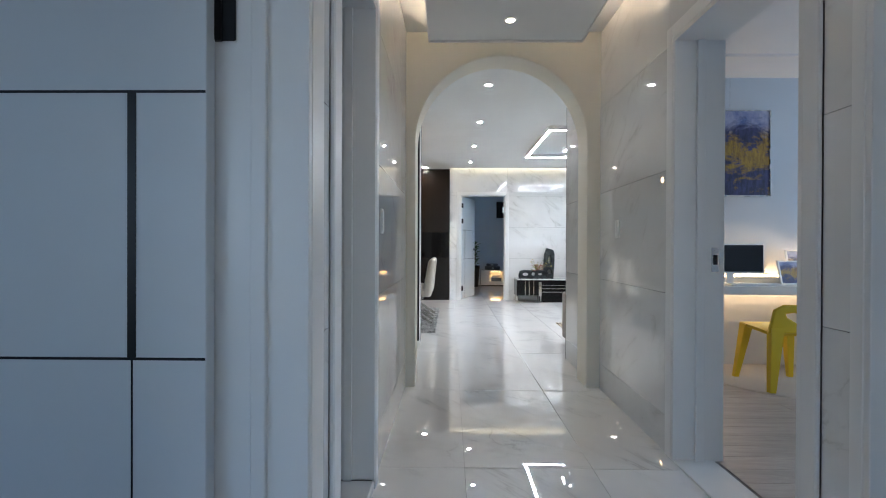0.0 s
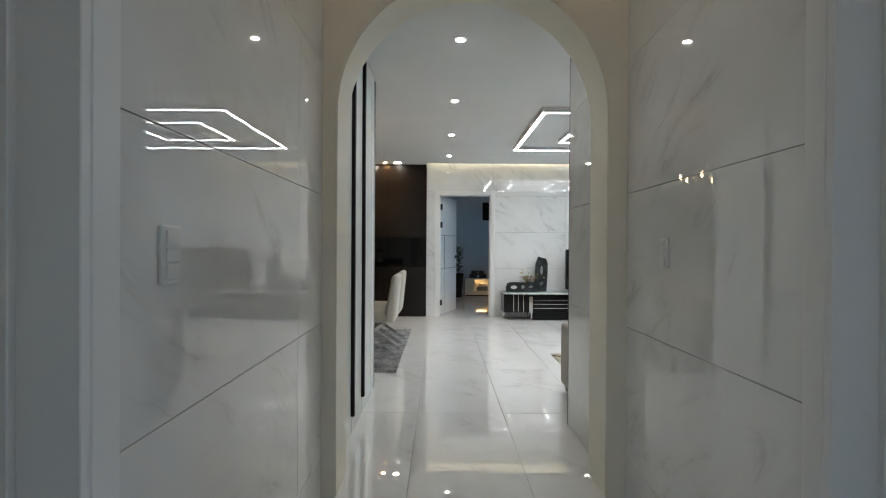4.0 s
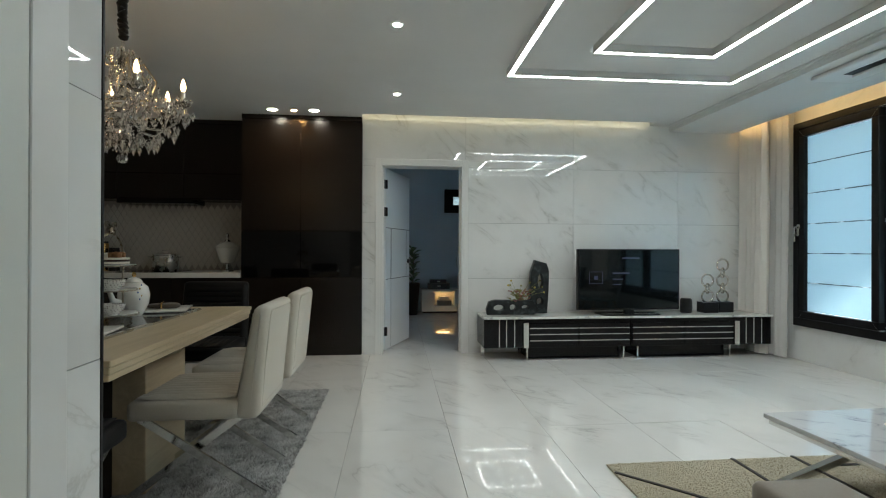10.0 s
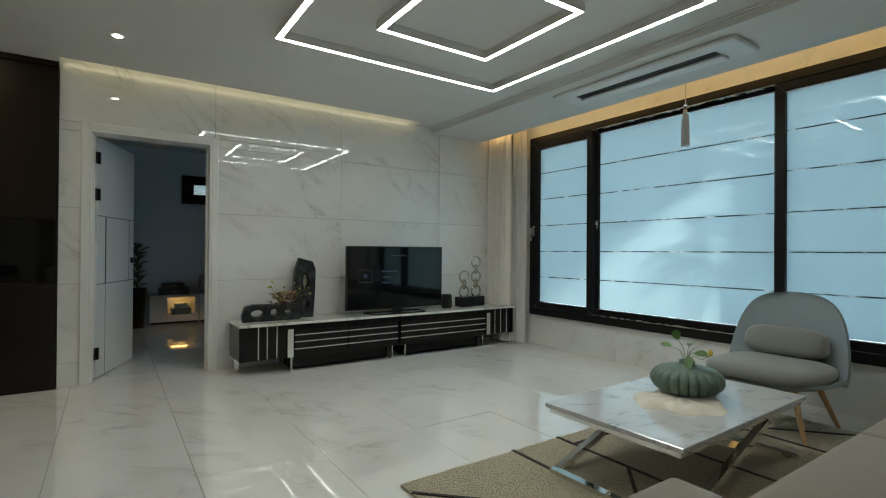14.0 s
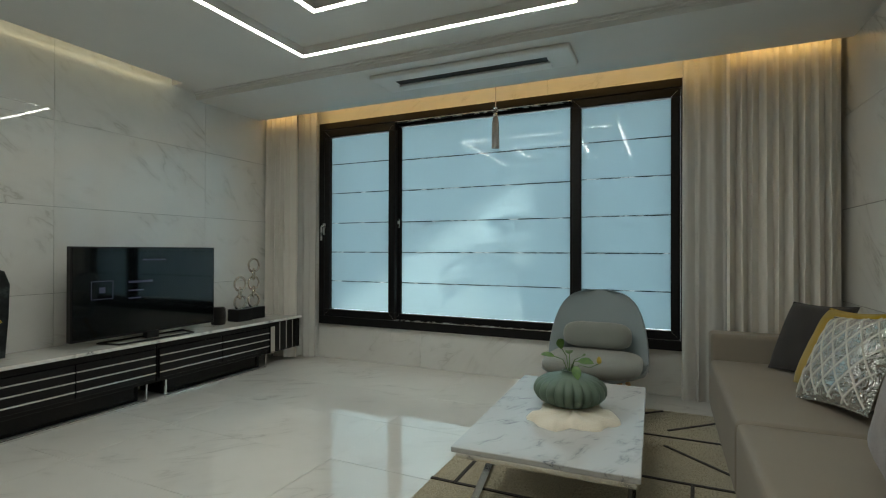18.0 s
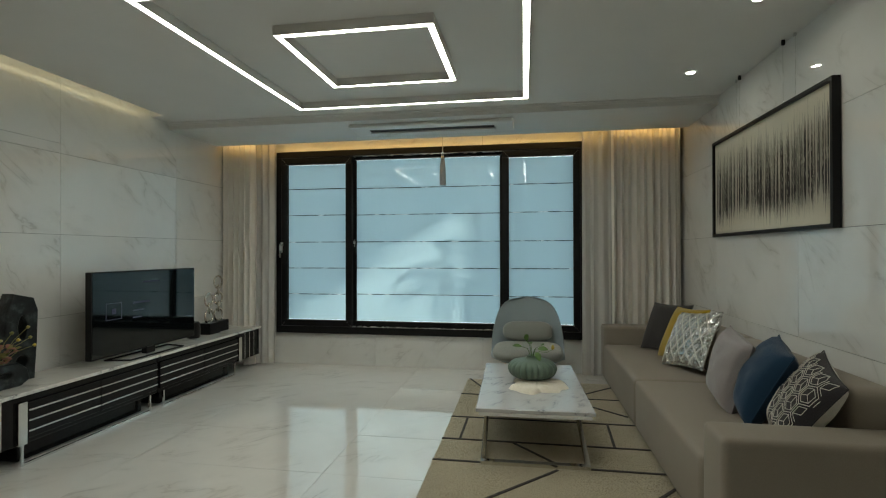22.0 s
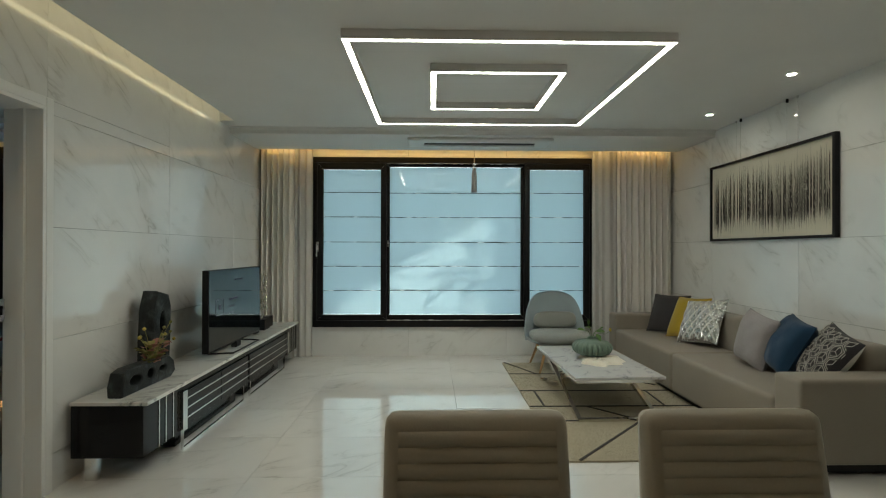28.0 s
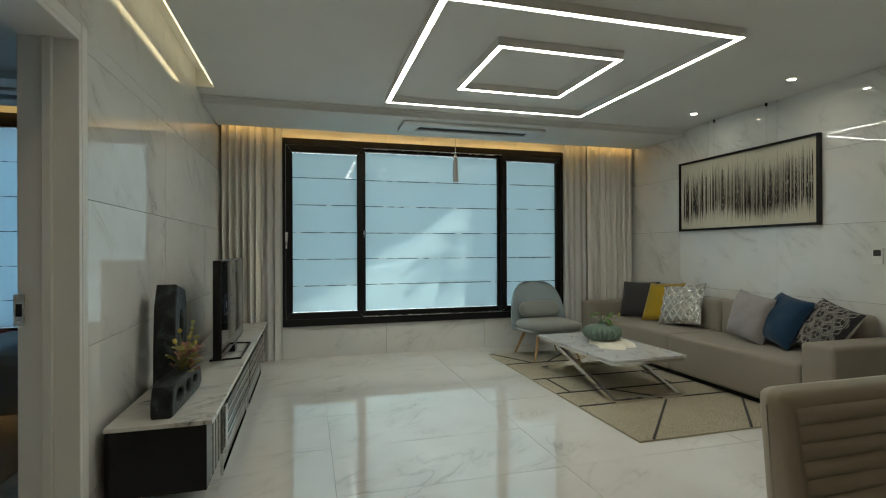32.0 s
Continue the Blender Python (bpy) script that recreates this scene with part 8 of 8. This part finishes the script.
def tile_mesh(kind, dx, dy, dz, mat):
    key = (kind, round(dx, 3), round(dy, 3), round(dz, 3), mat.name)
    if key not in TILE_MESH:
        bm = bmesh.new()
        e = 0.0005
        hx, hy, hz = dx / 2, dy / 2, dz / 2
        if kind == "z":
            lo, hi = [(-hx, -hy, -hz), (hx, -hy, -hz), (hx, hy, -hz), (-hx, hy, -hz)], [(-hx + e, -hy + e, hz), (hx - e, -hy + e, hz), (hx - e, hy - e, hz), (-hx + e, hy - e, hz)]
        elif kind in ("-y", "+y"):
            s = -1 if kind == "-y" else 1
            lo, hi = [(-hx, -s * hy, -hz), (hx, -s * hy, -hz), (hx, -s * hy, hz), (-hx, -s * hy, hz)], [(-hx + e, s * hy, -hz + e), (hx - e, s * hy, -hz + e), (hx - e, s * hy, hz - e), (-hx + e, s * hy, hz - e)]
        else:
            s = -1 if kind == "-x" else 1
            lo, hi = [(-s * hx, -hy, -hz), (-s * hx, hy, -hz), (-s * hx, hy, hz), (-s * hx, -hy, hz)], [(s * hx, -hy + e, -hz + e), (s * hx, hy - e, -hz + e), (s * hx, hy - e, hz - e), (s * hx, -hy + e, hz - e)]
        a, b = [bm.verts.new(p) for p in lo], [bm.verts.new(p) for p in hi]
        bm.faces.new(b)
        bm.faces.new(a[::-1])
        for i in range(4):
            bm.faces.new((a[i], a[(i + 1) % 4], b[(i + 1) % 4], b[i]))
        TILE_MESH[key] = mesh_of("tile", bm, mat)
    return TILE_MESH[key]


def cut(rect, hole):
    """What is left of a rectangle (u0, u1, v0, v1) beside a hole."""
    u0, u1, v0, v1 = rect
    a0, a1, b0, b1 = hole
    if a0 >= u1 or a1 <= u0 or b0 >= v1 or b1 <= v0:
        return [rect]
    left = []
    if b1 < v1:
        left.append((u0, u1, b1, v1))
    if b0 > v0:
        left.append((u0, u1, v0, b0))
    m0, m1 = max(v0, b0), min(v1, b1)
    if a0 > u0:
        left.append((u0, a0, m0, m1))
    if a1 < u1:
        left.append((a1, u1, m0, m1))
    return left


def spans(lo, hi, joints):
    pts = [lo] + [j for j in joints if lo + 0.02 < j < hi - 0.02] + [hi]
    return list(zip(pts, pts[1:]))


def lay(parent, kind, face, us, vs, mat, holes=(), gap=0.0018, t=T, name="tile", tilt=0.0011):
    """Tiles over the spans us and vs on a plane; kind is the way the tiles face."""
    for u0, u1 in us:
        for v0, v1 in vs:
            rects = [(u0, u1, v0, v1)]
            for h in holes:
                rects = [r for q in rects for r in cut(q, h)]
            for a0, a1, b0, b1 in rects:
                du, dv = a1 - a0 - gap, b1 - b0 - gap
                if du < 0.012 or dv < 0.012:
                    continue
                cu, cv = (a0 + a1) / 2, (b0 + b1) / 2
                if kind == "z":
                    me, at = tile_mesh(kind, du, dv, t, mat), (cu, cv, face - t / 2)
                elif kind in ("-y", "+y"):
                    me, at = tile_mesh(kind, du, t, dv, mat), (cu, face + (t / 2 if kind == "-y" else -t / 2), cv)
                else:
                    me, at = tile_mesh(kind, t, du, dv, mat), (face + (t / 2 if kind == "-x" else -t / 2), cu, cv)
                ob = new(name, me)
                ob.parent = parent
                ob.location = at
                if tilt:
                    a, b = TILT_RND.uniform(-tilt, tilt), TILT_RND.uniform(-tilt, tilt)
                    ob.rotation_euler = (a, b, 0) if kind == "z" else ((a, 0, b) if "y" in kind else (0, a, b))


ZJ = (0.20, 0.825, 1.44, 2.055)
lay(wall_tv, "-y", YT, spans(-0.02, XW, (1.115, 2.345, 3.595)), spans(0.0, 2.74, ZJ), M_WALL, [(0.126, 1.138, -1, 2.13)])
lay(wall_sofa, "+y", YS, spans(XE, XW, (2.325, 3.565)), spans(0.0, 2.74, (0.185, 0.80, 1.42, 2.04)), M_WALLS)
lay(wall_window, "-x", XW, spans(YS, YT, (5.43, 6.67, 7.90, 9.13)), spans(0.0, 0.365, ()), M_WALLX)
lay(wall_window, "-x", XW, spans(YS, YT, (5.43, 6.67, 7.90, 9.13)), spans(2.47, 2.70, ()), M_WALLX)
lay(wall_window, "-x", XW, [(YS, 5.615), (9.09, YT)], spans(0.365, 2.47, (0.985, 1.6, 2.22)), M_WALLX)
RZ = (0.19, 0.82, 1.452, 2.085)
lay(wall_hall_r, "-x", XR, [(1.367, 1.483), (2.522, 3.675)], spans(0, 2.65, RZ), M_WALLX)
lay(wall_hall_r, "-x", XE, [(3.943, YS)], spans(0, 2.65, RZ), M_WALLX, t=XR + T - XE)
lay(wall_hall_r, "-x", XR, [(-2.2, 0.3), (0.3, 1.367), (1.483, 2.522)], [(2.165, 2.65)], M_WALLX)
lay(wall_hall_r, "-x", XR, [(-2.2, -0.9), (-0.9, 0.318)], spans(0, 2.165, RZ), M_WALLX)
LZ = (0.20, 0.83, 1.437, 2.06)
lay(wall_hall_l, "+x", XL, [(1.242, 1.353), (2.192, 3.29), (3.29, 3.675)], spans(0, 2.65, LZ), M_WALLX)
lay(wall_hall_l, "+x", XL, [(-2.2, 0.15), (0.15, 1.242), (1.353, 2.192)], [(2.175, 2.65)], M_WALLX)
lay(wall_hall_l, "+x", XL, [(-2.2, -0.9), (-0.9, 0.148)], spans(0, 2.175, LZ), M_WALLX)
lay(wall_hall_l, "+x", XC, [(5.374, 5.495)], spans(0, CEIL, (0.885, 1.485, 2.1)), M_WALLX)

FX = [0.07 + 0.61 * k for k in range(-9, 9)]
FY = [7.395 + 1.265 * k for k in range(-8, 6)]
lay(floor, "z", 0.0, spans(-0.45, 1.29, FX), spans(-2.2, 4.865, FY), M_FLOOR)
lay(floor, "z", 0.0, spans(1.29, 4.60, FX), [(4.52, 4.865)], M_FLOOR)
lay(floor, "z", 0.0, spans(0.07, 4.60, FX), spans(4.865, 9.925, FY), M_FLOOR)
lay(floor, "z", 0.0, [(-0.54, 0.07)], spans(4.865, 9.72, FY), M_FLOOR)
lay(floor, "z", 0.0, spans(-4.72, -0.54, FX), spans(5.40, 9.72, FY), M_FLOOR)
lay(floor, "z", 0.0, spans(-0.15, 4.70, FX), spans(9.925, 13.6, FY), M_FLOOR)
lay(floor_study, "z", 0.002, spans(1.32, 5.2, [1.32 + 0.9 * k for k in range(6)]), spans(0.95, 4.47, [0.95 + 0.14 * k for k in range(30)]), M_PLANK, (), 0.001, 0.006, "plank")
lay(floor_bath, "z", -0.042, spans(-2.45, -0.52, [-2.45 + 0.3 * k for k in range(8)]), spans(1.37, 3.8, [1.37 + 0.3 * k for k in range(10)]), M_DARKTILE, (), 0.003)
